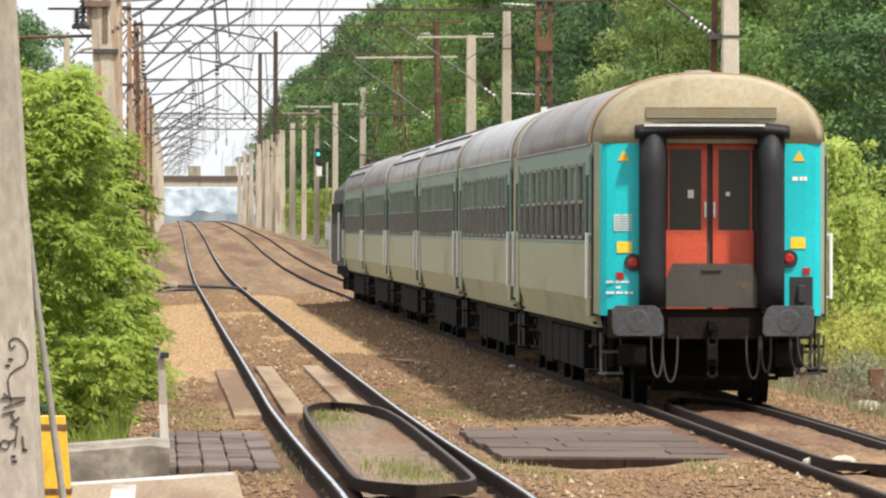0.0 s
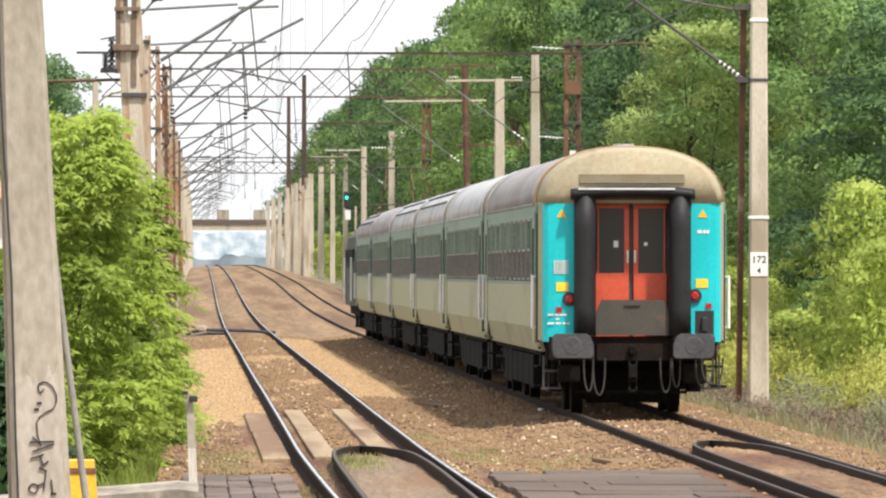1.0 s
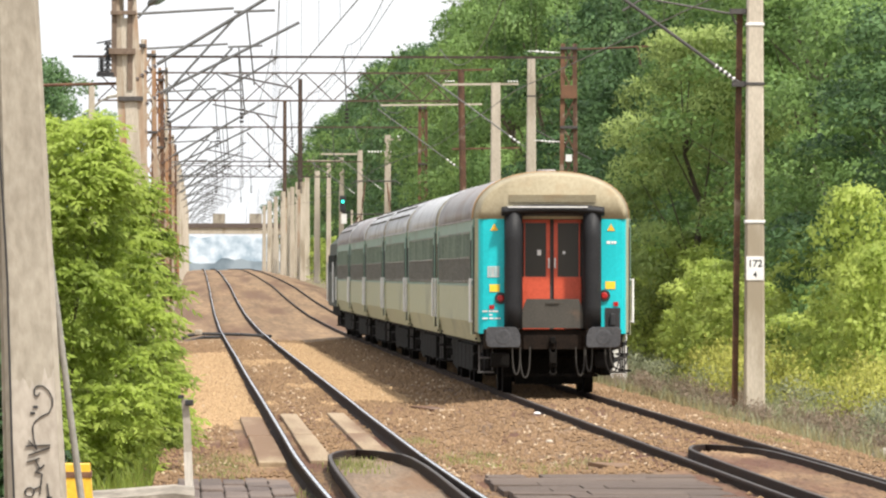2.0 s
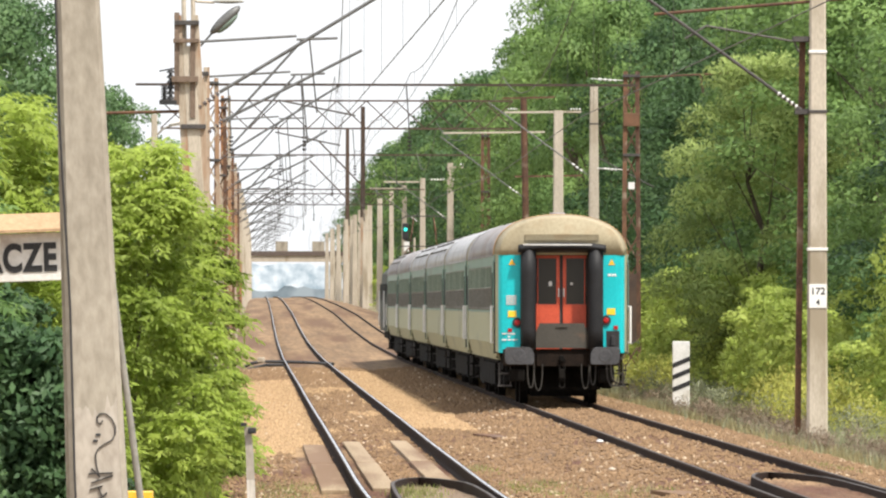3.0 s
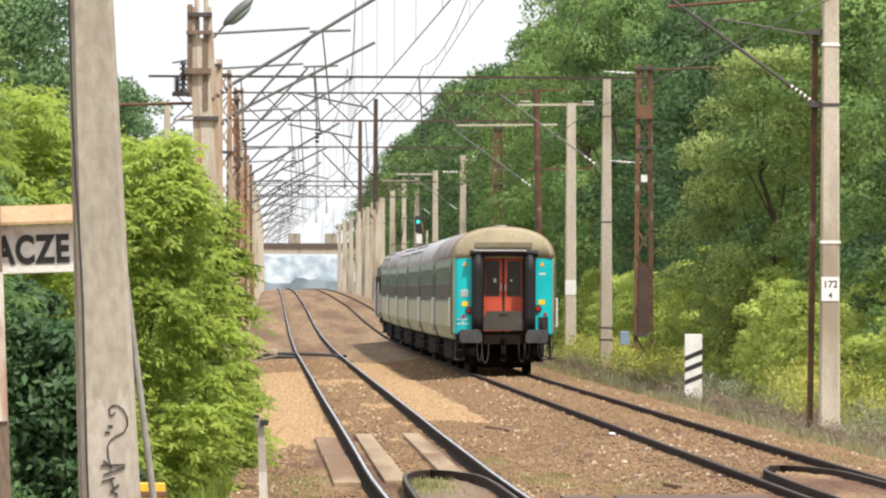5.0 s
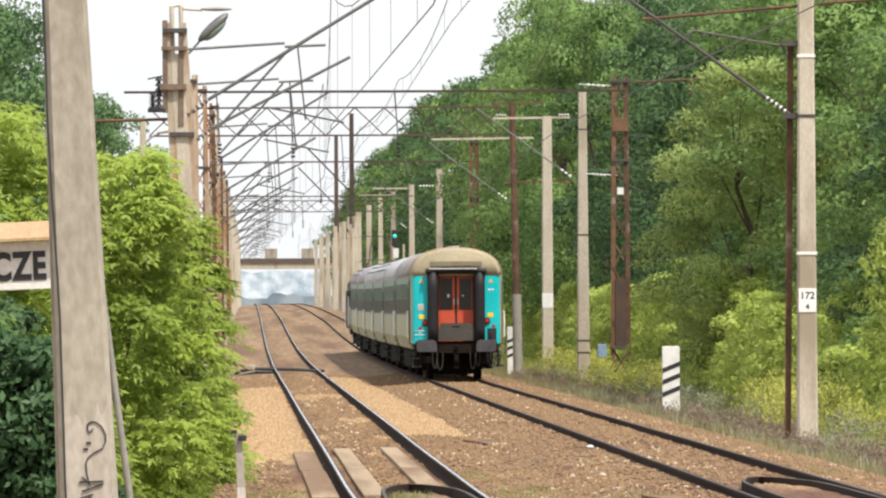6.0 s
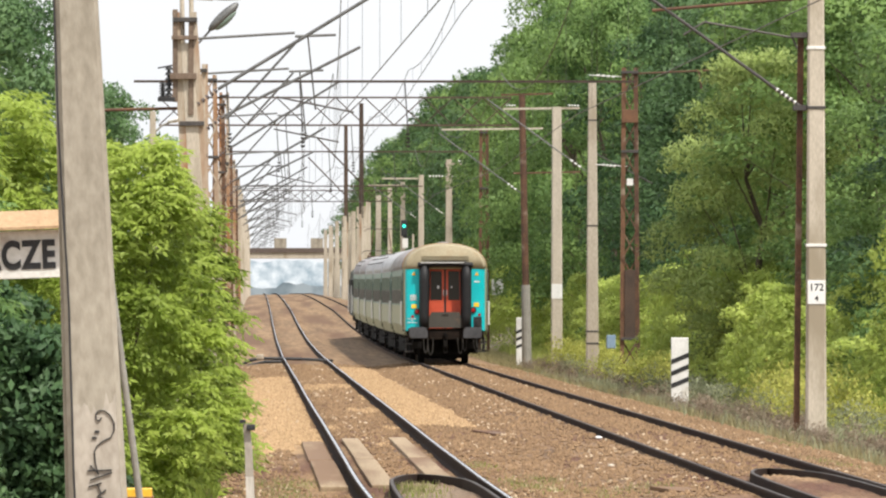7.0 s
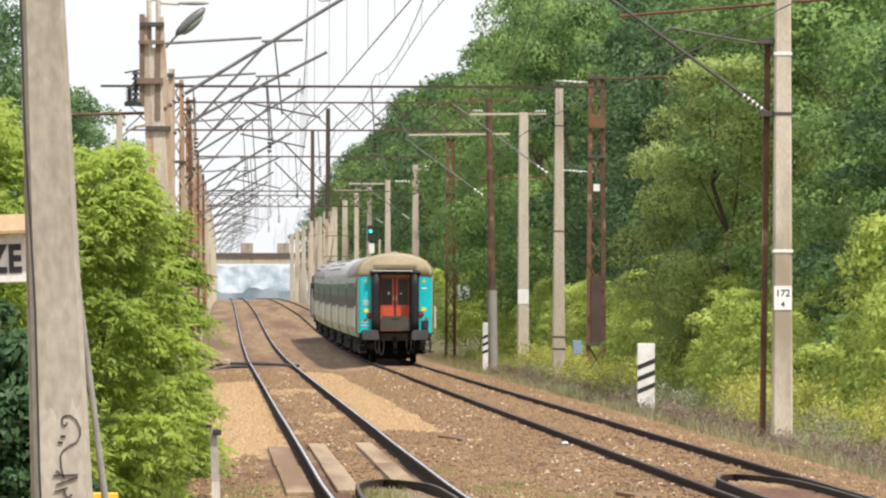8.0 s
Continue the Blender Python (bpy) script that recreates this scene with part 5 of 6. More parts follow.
m = lattice_mast(12.15, 270, 9.55, 0.52, "brown rusty lattice mast in the grass verge")
bm = bmesh.new()
tube(bm, (0.1, 0, 9.35), (3.3, 0, 9.5), 0.03, 0.03, 8)
bar(bm, (2.2, 0, 9.45), (2.3, 0, 8.8), 0.05, 0.05)
part("cross_arm", bm, RUSTY, m, "rusty cross arm")
for z, x in ((9.25, -1.1), (6.4, -0.9)):
    bm = bmesh.new()
    tube(bm, (-0.1, 0, z), (x - 0.2, 0, z + 0.06), 0.014, 0.014, 6)
    insulator(bm, (-0.45, 0, z), (x, 0, z + 0.05), 4, 0.045)
    part("insulator", bm, INSULATOR, m, "white insulator chain towards the track")
bm = bmesh.new()
box(bm, (0, 0, 8.0), (0.52, 0.25, 0.42), bevel=0.02)
part("cover_plate", bm, RUSTY, m, "rusty cover plates")
bm = bmesh.new()
box(bm, (0, 0.0, 2.0), (0.34, 0.14, 2.2))
part("cover_plate", bm, DARK_RUST, m, "rusty cover plates")
bm = bmesh.new()
box(bm, (0, -0.12, 5.9), (0.2, 0.02, 0.22))
part("plate", bm, WHITE, m, "small pale plate")

m = concrete_mast("catenary_pole", 11.4, 281, 9.35, 0.44, 0.26, "concrete pole with a small blue box at its foot")
bm = bmesh.new()
box(bm, (0.62, 0, 0.75), (0.30, 0.25, 0.45), bevel=0.03)
part("cable_box", bm, material("blue_grey_box", (0.16, 0.24, 0.34), (0.27, 0.36, 0.46), 0.6), m, "blue-grey cable box")
for z in (0.7, 1.1, 4.6, 8.1):
    bm = bmesh.new()
    box(bm, (0, 0, z), (0.45 - 0.02 * z, 0.45 - 0.02 * z, 0.05))
    part("band", bm, DARKSTEEL, m)
bm = bmesh.new()
tube(bm, (0.1, 0, 7.0), (2.0, 0, 6.0), 0.02, 0.02, 6)
tube(bm, (0, 0, 6.6), (1.1, 0, 6.6), 0.02, 0.02, 6)
part("stay", bm, WIRE, m, "thin stay wire")
m = concrete_mast("catenary_pole", 12.1, 333, 9.7, 0.46, 0.36, "concrete pole with a white number plate and cross arm")
bm = bmesh.new()
box(bm, (0, -0.22, 2.45), (0.42, 0.02, 0.58))
part("number_plate", bm, WHITE, m, "white plate")
bm = bmesh.new()
bar(bm, (-2.1, 0, 9.62), (0.9, 0, 9.65), 0.08, 0.08)
part("cross_arm", bm, CONCRETE_L, m, "pale cross arm")
bm = bmesh.new()
insulator(bm, (0.45, 0, 9.75), (0.9, 0, 9.75), 4, 0.04)
part("insulator", bm, INSULATOR, m)
bm = bmesh.new()
insulator(bm, (-2.0, 0, 9.75), (-1.6, 0, 9.75), 4, 0.04)
part("insulator", bm, INSULATOR, m)
m = thing("steel_pole", pose(11.15, 341, smooth_z(341)), "thin rust-brown steel pole with a grey lower sleeve", "pole")
bm = bmesh.new()
tube(bm, (0, 0, 2.6), (-0.15, 0, 10.4), 0.14, 0.13, 10)
part("shaft", bm, RUSTY, m)
bm = bmesh.new()
tube(bm, (0.05, 0, -0.7), (0, 0, 2.7), 0.2, 0.18, 12)
part("sleeve", bm, PIPE, m, "pale grey sleeve")
for z, a, b in ((10.35, -1.0, 1.1), (8.95, -3.4, 0.7), (7.2, -0.5, 2.2)):
    bm = bmesh.new()
    bar(bm, (a, 0, z), (b, 0, z + 0.05), 0.07, 0.07)
    part("cross_arm", bm, CONCRETE_L if z > 8 and z < 10 else RUSTY, m, "cross arm")
m = lattice_mast(11.35, 411, 10.2, 0.42, "dark brown far lattice mast at the woodside")
bm = bmesh.new()
box(bm, (0.65, -0.1, 2.55), (0.56, 0.04, 0.75))
part("white_board", bm, WHITE, m, "small white board")
for x, y, h, lab in ((11.3, 484, 9.6, "far pale concrete pole with insulator arm"), (11.3, 566, 9.4, "far concrete pole at the woodside"), (11.3, 638, 9.5, "far concrete pole at the woodside"), (11.3, 700, 9.6, "far concrete pole at the woodside"), (11.2, 760, 9.5, "far concrete pole at the woodside"), (11.2, 830, 9.5, "far concrete pole at the woodside"), (11.1, 900, 9.5, "far concrete pole at the woodside"), (11.1, 980, 9.5, "far concrete pole at the woodside"), (11.1, 1060, 9.5, "far concrete pole at the woodside"), (11.0, 1140, 9.5, "far concrete pole at the woodside"), (11.0, 1220, 9.5, "far concrete pole at the woodside"),
                     (10.4, 800, 8.8, "far weathered concrete line pole"), (10.2, 870, 8.8, "far weathered concrete line pole"), (10.0, 940, 8.8, "far weathered concrete line pole"), (9.9, 1020, 8.8, "far weathered concrete line pole"), (9.8, 1100, 8.8, "far weathered concrete line pole"), (9.8, 1180, 8.8, "far weathered concrete line pole")):
    m = concrete_mast("catenary_pole", x, y, h, 0.44 if y < 750 else 0.60, 0.34 if y < 750 else 0.46, lab)
    if y < 700:
        bm = bmesh.new()
        bar(bm, (-0.2, 0, h - 0.25), (3.6 if y < 500 else -2.6, 0, h - 0.25), 0.10, 0.10)
        part("cross_arm", bm, CONCRETE_L, m, "pale cross arm")
    if y in (484, 566):
        bm = bmesh.new()
        insulator(bm, (0.5, 0, h - 0.1), (3.4, 0, h - 0.1), 14, 0.08)
        part("insulator", bm, INSULATOR, m)
for x, y, h in ((11.3, 850, 20.2), (11.3, 985, 20.3)):
    m = thing("lighting_tower", pose(x, y, smooth_z(y)), "tall slim rust-brown lighting tower far down the line", "tower", "lighting towers")
    bm = bmesh.new()
    tapered(bm, (0, 0, -0.7), h * 0.45, 0.62, 0.52, 0.6, 0.5)
    part("lower_shaft", bm, RUST_PAINT, m)
    bm = bmesh.new()
    tapered(bm, (0, 0, h * 0.45 - 0.7), h * 0.55, 0.50, 0.42, 0.5, 0.4)
    part("upper_shaft", bm, DARK_RUST, m)
    bm = bmesh.new()
    tube(bm, (0, 0, 11.5), (-4.4, 0, 16.0), 0.08, 0.08, 8)
    part("brace", bm, DARK_RUST, m, "slanting brace")


def sloping_arm(mast, a, b, mat):
    """A cantilever tube from a low insulator at the pole up towards the track."""
    a, b = Vector(a), Vector(b)
    bm = bmesh.new()
    tube(bm, a + (b - a) * 0.2, b, 0.024, 0.024, 8)
    tube(bm, a, a + (b - a) * 0.2, 0.018, 0.018, 6)
    arm = part("cantilever_arm", bm, mat, mast, "sloping grey cantilever tube")
    bm = bmesh.new()
    insulator(bm, a + (b - a) * 0.05, a + (b - a) * 0.17, 3, 0.042)
    part("insulator", bm, INSULATOR, arm, "white insulator chain")


for m in [o for o in scene.objects if o.parent is None and o.name.startswith(("catenary_pole", "steel_pole"))]:
    x, y = m.matrix_basis.translation.x, m.matrix_basis.translation.y
    if (270 < y < 290 or 336 < y < 600) and x > 9:
        k = 0.5 if 330 < y < 340 else 0.0
        sloping_arm(m, (-0.2, 0, 6.4 + k), (-3.5, 0, 8.8 + k), STEEL)

# block signal at the wood's edge, showing green
sig = thing("block_signal", pose(11.75 + bend(620), 620, smooth_z(620)), "tall railway signal on a pale post showing a green light", "railway signal")
bm = bmesh.new()
tapered(bm, (0, 0, -0.7), 6.2, 0.20, 0.14, 0.2, 0.14)
part("post", bm, CONCRETE_L, sig)
bm = bmesh.new()
box(bm, (-0.34, 0, 5.30), (0.8, 0.12, 0.10), bevel=0.02)
box(bm, (-0.66, 0, 5.95), (0.46, 0.2, 1.2), bevel=0.08)
head = part("signal_head", bm, BLACK, sig, "black signal head with rounded corners")
bm = bmesh.new()
tube(bm, (-0.66, -0.11, 6.1), (-0.66, -0.16, 6.1), 0.13, 0.11, 16)
part("lens", bm, GREEN_LIGHT, head, "lit green signal lens")
bm = bmesh.new()
box(bm, (-0.58, -0.03, 4.85), (0.4, 0.04, 0.7))
part("plate", bm, WHITE, sig, "white plate below the signal head")
bm = bmesh.new()
box(bm, (0.05, -0.16, 0.5), (0.4, 0.04, 1.3))
part("plate", bm, WHITE, sig, "white plate at the foot of the post")

# ---------------------------------------------------------------- portals and wires
def portal(y, x0, x1, z0, z1, label):
    p = thing("overhead_portal", pose(bend(y), y, smooth_z(y)), label, "portal", "portals over the tracks")
    for z in (z0, z1) if z1 > z0 else (z0,):
        bm = bmesh.new()
        bar(bm, (x0, 0, z), (x1, 0, z), 0.075, 0.075)
        part("chord", bm, DARK_RUST, p, "dark rusty chord beam")
    if z1 > z0:
        n = 12
        for i in range(n):
            bm = bmesh.new()
            a, b = x0 + (x1 - x0) * i / n, x0 + (x1 - x0) * (i + 1) / n
            bar(bm, (a, 0, z0), (b, 0, z1), 0.05, 0.05)
            bar(bm, (b, 0.06, z0), (a, 0.06, z1), 0.05, 0.05)
            part("diagonal", bm, DARK_RUST, p)
    for s in (x0 + 2.9, x0 + 5.2, x0 + 8.5):
        bm = bmesh.new()
        tube(bm, (s, 0, z0), (s + 0.1, 0, z0 - 1.6), 0.02, 0.02, 6)
        insulator(bm, (s + 0.1, 0, z0 - 1.6), (s + 0.1, 0, z0 - 2.1), 4, 0.08)
        part("hanger", bm, DARKSTEEL, p, "hanger with insulators")
    return p


portal(375, -4.0, 11.6, 9.75, 10.98, "rusty lattice portal beam spanning both tracks")
portal(266, -3.6, 12.15, 9.0, 9.0, "thin rusty cross beam spanning both tracks")
portal(432, -1.2, 11.7, 9.4, 9.4, "thin rusty cross beam far over the tracks")
portal(560, -1.3, 11.3, 8.6, 8.6, "thin rusty cross beam far over the tracks")
portal(690, -1.3, 11.3, 8.4, 9.3, "far lattice portal beam over the tracks")


STATIONS = (40, 100, 165, 230, 290, 350, 410, 470, 530, 600, 670, 740, 820, 900, 1000, 1120)


def catenary(cx, sway, z_contact, z_high, z_low, label):
    w = thing("overhead_line", pose(0, 0, 0), label, "overhead line", "overhead wires")
    lo, hi, bmd = [], [], bmesh.new()
    for i, (a, b) in enumerate(zip(STATIONS, STATIONS[1:])):
        sa, sb = (sway if i % 2 else -sway), (-sway if i % 2 else sway)
        for k in range(10):
            t = k / 10
            y = a + (b - a) * t
            x = cx + bend(y) + sa + (sb - sa) * t
            zh = z_low + (z_high - z_low) * (2 * t - 1) ** 2
            lo.append((x, y, smooth_z(y) + z_contact))
            hi.append((x * 0.97 + (cx + bend(y)) * 0.03, y, smooth_z(y) + zh))
            if k % 2:
                tube(bmd, lo[-1], hi[-1], 0.0035, 0.0035, 4, False)
    for nm, pts, r in (("contact_wire", lo, 0.009), ("messenger_wire", hi, 0.010)):
        bm = bmesh.new()
        sweep(bm, pts, r, 5)
        part(nm, bm, WIRE, w)
    part("dropper", bmd, WIRE, w, "thin droppers")["kind"] = "stuff"


catenary(LEFT, 0.25, 5.75, 8.3, 7.2, "contact and messenger wires over the bright rails")
catenary(RIGHT, 0.25, 5.75, 8.3, 7.2, "contact and messenger wires over the dull rails")
catenary(4.25, 0.1, 7.75, 8.4, 8.0, "feeder wires with droppers between the tracks")


# ---------------------------------------------------------------- small lineside things
pm = thing("signal_cable_crossing", pose(0, 312, smooth_z(312)), "black cable conduit under the rails with a pale junction box", "cable conduit")
bm = bmesh.new()
for dy in (0, -4.0):
    pts = [(-0.3, dy, -0.30), (0.0, dy, -0.10), (0.5, dy, -0.02), (1.2, dy, -0.03), (2.0, dy, -0.05), (3.0, dy - 6, -0.07)] if dy == 0 else [(-0.35, dy - 3, -0.42), (0.0, dy - 2, -0.25), (0.6, dy, -0.12), (1.2, dy, -0.12)]
    for a, b in zip(pts, pts[1:]):
        tube(bm, a, b, 0.058, 0.058, 8)
part("conduit", bm, BLACK, pm)
bm = bmesh.new()
box(bm, (0.42, -0.3, 0.03), (0.28, 0.3, 0.20), bevel=0.05)
part("junction_box", bm, CONCRETE_L, pm, "pale junction box")
bm = bmesh.new()
box(bm, (-0.38, 0.2, -0.02), (0.14, 0.2, 0.36), bevel=0.03)
part("white_marker", bm, WHITE, pm, "white marker stub")

rng = random.Random(21)
for x, y, s, mat, lab in ((5.05, 118, 0.05, CONCRETE_L, "pale stone"), (6.2, 80.5, 0.10, CONCRETE_L, "pale lump of broken concrete"), (6.45, 80.0, 0.13, CONCRETE_L, "pale lump of broken concrete"), (5.7, 138, 0.06, WHITE, "white stone"), (9.7, 118, 0.17, CONCRETE, "grey lump of broken concrete"), (10.0, 120, 0.22, CONCRETE, "grey lump of broken concrete"), (3.6, 128, 0.04, CONCRETE_L, "pale stone")):
    bm = bmesh.new()
    bmesh.ops.create_icosphere(bm, subdivisions=2, radius=s)
    for v in bm.verts:
        v.co *= 1 + 0.35 * noise.noise(v.co * 9 + Vector((x, y, 0)))
        v.co.z *= 0.6
    solid("broken_stone", bm, mat, lab + " lying on the ballast", "stone", m=pose(x, y, smooth_z(y) + bed_z(x) + s * 0.3))
for x, y in ((4.36, 150), (5.2, 101)):
    bm = bmesh.new()
    box(bm, (0, 0, 0), (0.5, 0.9, 0.05), bevel=0.01)
    solid("scrap_board", bm, RUSTY if y > 120 else SLAB, "flat scrap board lying on the ballast", "board", m=pose(x, y, smooth_z(y) + bed_z(x) + 0.03, 3, 2, 24))

bm = bmesh.new()
box(bm, (0, 0, 0.0), (0.22, 0.22, 0.9), bevel=0.02)
solid("stub_post", bm, RUSTY, "short rusty stub post in the verge", "post", m=pose(10.55, 125, smooth_z(125) - 0.36))

# ---------------------------------------------------------------- footbridge far down the line
br = thing("overbridge", pose(bend(1300), 1300, smooth_z(1300) - 0.35), "pale concrete road bridge far across the line", "bridge")
bm = bmesh.new()
box(bm, (6, 0, 6.15), (34, 6, 0.9))
part("deck", bm, CONCRETE_L, br, "pale grey bridge deck")
bm = bmesh.new()
box(bm, (6, -3.1, 6.95), (34, 0.2, 0.7))
part("parapet", bm, SETT, br, "dull grey-brown parapet")
for x in (-2.6, 12.5):
    bm = bmesh.new()
    box(bm, (x, 0, 2.6), (1.0, 5, 6.4))
    part("pier", bm, CONCRETE_L, br, "concrete pier")
for x in (3.8, 9.4):
    bm = bmesh.new()
    box(bm, (x, -2.6, 8.0), (1.9, 1.0, 1.6), bevel=0.05)
    part("screen", bm, CONCRETE, br, "upright screen on the bridge")


# hazy distance beyond the bridge: glowing backdrops with the haze painted into their colour
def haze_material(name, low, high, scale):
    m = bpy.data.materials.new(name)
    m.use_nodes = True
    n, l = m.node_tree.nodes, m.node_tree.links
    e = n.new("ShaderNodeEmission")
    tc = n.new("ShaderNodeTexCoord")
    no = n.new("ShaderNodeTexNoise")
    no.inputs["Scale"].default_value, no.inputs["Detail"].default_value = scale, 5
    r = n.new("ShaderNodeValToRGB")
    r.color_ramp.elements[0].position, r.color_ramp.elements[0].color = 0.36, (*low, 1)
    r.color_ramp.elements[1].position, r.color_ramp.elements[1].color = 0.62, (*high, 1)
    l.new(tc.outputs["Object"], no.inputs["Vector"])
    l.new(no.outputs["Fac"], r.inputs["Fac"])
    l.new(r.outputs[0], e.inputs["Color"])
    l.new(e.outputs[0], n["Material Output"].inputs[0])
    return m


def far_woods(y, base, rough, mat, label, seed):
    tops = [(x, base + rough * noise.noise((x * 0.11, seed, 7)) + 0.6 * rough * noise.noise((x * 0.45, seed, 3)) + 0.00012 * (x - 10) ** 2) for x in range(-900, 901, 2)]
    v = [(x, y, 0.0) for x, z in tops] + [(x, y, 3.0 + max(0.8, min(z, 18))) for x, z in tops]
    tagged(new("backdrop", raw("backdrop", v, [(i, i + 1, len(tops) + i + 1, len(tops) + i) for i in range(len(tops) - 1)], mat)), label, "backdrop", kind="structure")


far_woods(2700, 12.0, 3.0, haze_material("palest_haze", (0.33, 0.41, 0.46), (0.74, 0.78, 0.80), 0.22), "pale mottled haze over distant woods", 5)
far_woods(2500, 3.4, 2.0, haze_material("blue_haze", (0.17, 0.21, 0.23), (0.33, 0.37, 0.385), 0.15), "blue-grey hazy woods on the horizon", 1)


# ---------------------------------------------------------------- plants
def leaf_cloud(name, blobs, count, size, ratio, mat, seed, shell=0.72, droop=0.3, k=4):
    """Leaves scattered over the shells of many small clumps."""
    g = np.random.default_rng(seed)
    B = np.array(blobs, float)                       # x, y, z, radius, flatness
    w = B[:, 3] ** 2
    pick = g.choice(len(B), count, p=w / w.sum())
    d = g.normal(size=(count, 3))
    d /= np.linalg.norm(d, axis=1)[:, None]
    d[:, 2] = np.where(d[:, 2] < -0.35, -d[:, 2], d[:, 2])
    r = B[pick, 3] * (shell + (1.08 - shell) * g.random(count) ** 0.7)
    c = B[pick, :3] + d * r[:, None] * np.stack([np.ones(count), np.ones(count), B[pick, 4]], 1)
    u = g.normal(size=(count, 3)) + d * 0.4
    u[:, 2] -= droop
    u /= np.linalg.norm(u, axis=1)[:, None]
    n = g.normal(size=(count, 3)) * 0.5 + d + np.array((0, 0, 0.5))
    v = np.cross(n, u)
    v /= np.linalg.norm(v, axis=1)[:, None] + 1e-9
    ln = size * g.uniform(0.6, 1.35, count)[:, None]
    P = np.empty((count, 4, 3))
    P[:, 0], P[:, 2] = c - u * ln * 0.5, c + u * ln * 0.5
    side = c + u * ln * -0.08
    P[:, 1], P[:, 3] = side + v * ln * ratio * 0.5, side - v * ln * ratio * 0.5
    gn = np.cross(P[:, 1] - P[:, 0], P[:, 2] - P[:, 0])
    back = (gn * d).sum(1) < 0
    P[back] = P[back][:, [0, 3, 2, 1]]
    if k == 3:
        P = np.stack([P[:, 1], P[:, 2], P[:, 3]], 1)
    me = bpy.data.meshes.new(name)
    me.vertices.add(count * k)
    me.vertices.foreach_set("co", P.ravel())
    me.loops.add(count * k)
    me.loops.foreach_set("vertex_index", np.arange(count * k))
    me.polygons.add(count)
    me.polygons.foreach_set("loop_start", np.arange(0, count * k, k))
    me.polygons.foreach_set("loop_total", np.full(count, k))
    me.materials.append(mat)
    me.update()
    mid = np.array((0, 0, B[:, 2].mean()))
    away = c - mid
    away /= np.linalg.norm(away, axis=1)[:, None] + 1e-9
    soft = d + away * 0.35 + g.normal(size=(count, 3)) * (0.28 if size > 0.15 else 0.6)     # leaves follow the round of their clump
    soft /= np.linalg.norm(soft, axis=1)[:, None]
    me.shade_smooth()
    me.normals_split_custom_set(np.repeat(soft, k, axis=0).tolist())
    return me


def frond_cloud(name, blobs, fronds, size, ratio, mat, seed):
    """Compound leaves: seven drooping leaflets on each stalk, springing from the clumps."""
    g = np.random.default_rng(seed)
    B = np.array(blobs, float)
    w = B[:, 3] ** 1.7
    pick = g.choice(len(B), fronds, p=w / w.sum())
    d = g.normal(size=(fronds, 3))
    d /= np.linalg.norm(d, axis=1)[:, None]
    d[:, 2] = np.where(d[:, 2] < -0.5, -d[:, 2], d[:, 2])
    c = B[pick, :3] + d * (B[pick, 3] * (0.35 + 0.7 * g.random(fronds) ** 0.6))[:, None] * np.stack([np.ones(fronds), np.ones(fronds), B[pick, 4]], 1)
    away = c * np.array((1, 1, 0.0))
    away /= np.linalg.norm(away, axis=1)[:, None] + 1e-9
    u = d * 0.6 + away * 0.8 + g.normal(size=(fronds, 3)) * 0.45
    u[:, 2] = u[:, 2] * 0.6 + 0.05
    u /= np.linalg.norm(u, axis=1)[:, None]
    side = np.cross(u, np.array((0, 0, 1.0)))
    side /= np.linalg.norm(side, axis=1)[:, None] + 1e-9
    ln = size * g.uniform(0.7, 1.3, fronds)[:, None]
    quads, normals = [], []
    soft = away * 0.55 + d * 0.55 + np.array((0, 0, 0.75)) + g.normal(size=(fronds, 3)) * 0.35
    soft /= np.linalg.norm(soft, axis=1)[:, None]
    for along, out in ((0.5, -1), (0.5, 1), (1.05, -1), (1.05, 1), (1.6, -1), (1.6, 1), (2.0, 0)):
        base = c + u * ln * along - np.array((0, 0, 1.0)) * ln * 0.13 * along ** 2
        tip = side * out * 0.75 + u * (0.45 if out else 0.9) + np.array((0, 0, -0.55)) + g.normal(size=(fronds, 3)) * 0.22
        tip /= np.linalg.norm(tip, axis=1)[:, None]
        wide = np.cross(tip, np.array((0, 0, 1.0)) + g.normal(size=(fronds, 3)) * 0.4)
        wide /= np.linalg.norm(wide, axis=1)[:, None] + 1e-9
        mid = base + tip * ln * 0.42
        quads.append(np.stack([base, mid + wide * ln * ratio * 0.5, base + tip * ln, mid - wide * ln * ratio * 0.5], 1))
        normals.append(soft)
    P = np.concatenate(quads)
    N = np.concatenate(normals)
    gn = np.cross(P[:, 1] - P[:, 0], P[:, 2] - P[:, 0])
    back = (gn * N).sum(1) < 0
    P[back] = P[back][:, [0, 3, 2, 1]]
    k = len(P)
    me = bpy.data.meshes.new(name)
    me.vertices.add(k * 4)
    me.vertices.foreach_set("co", P.ravel())
    me.loops.add(k * 4)
    me.loops.foreach_set("vertex_index", np.arange(k * 4))
    me.polygons.add(k)
    me.polygons.foreach_set("loop_start", np.arange(0, k * 4, 4))
    me.polygons.foreach_set("loop_total", np.full(k, 4))
    me.materials.append(mat)
    me.update()
    me.shade_smooth()
    me.normals_split_custom_set(np.repeat(N, 4, axis=0).tolist())
    return me


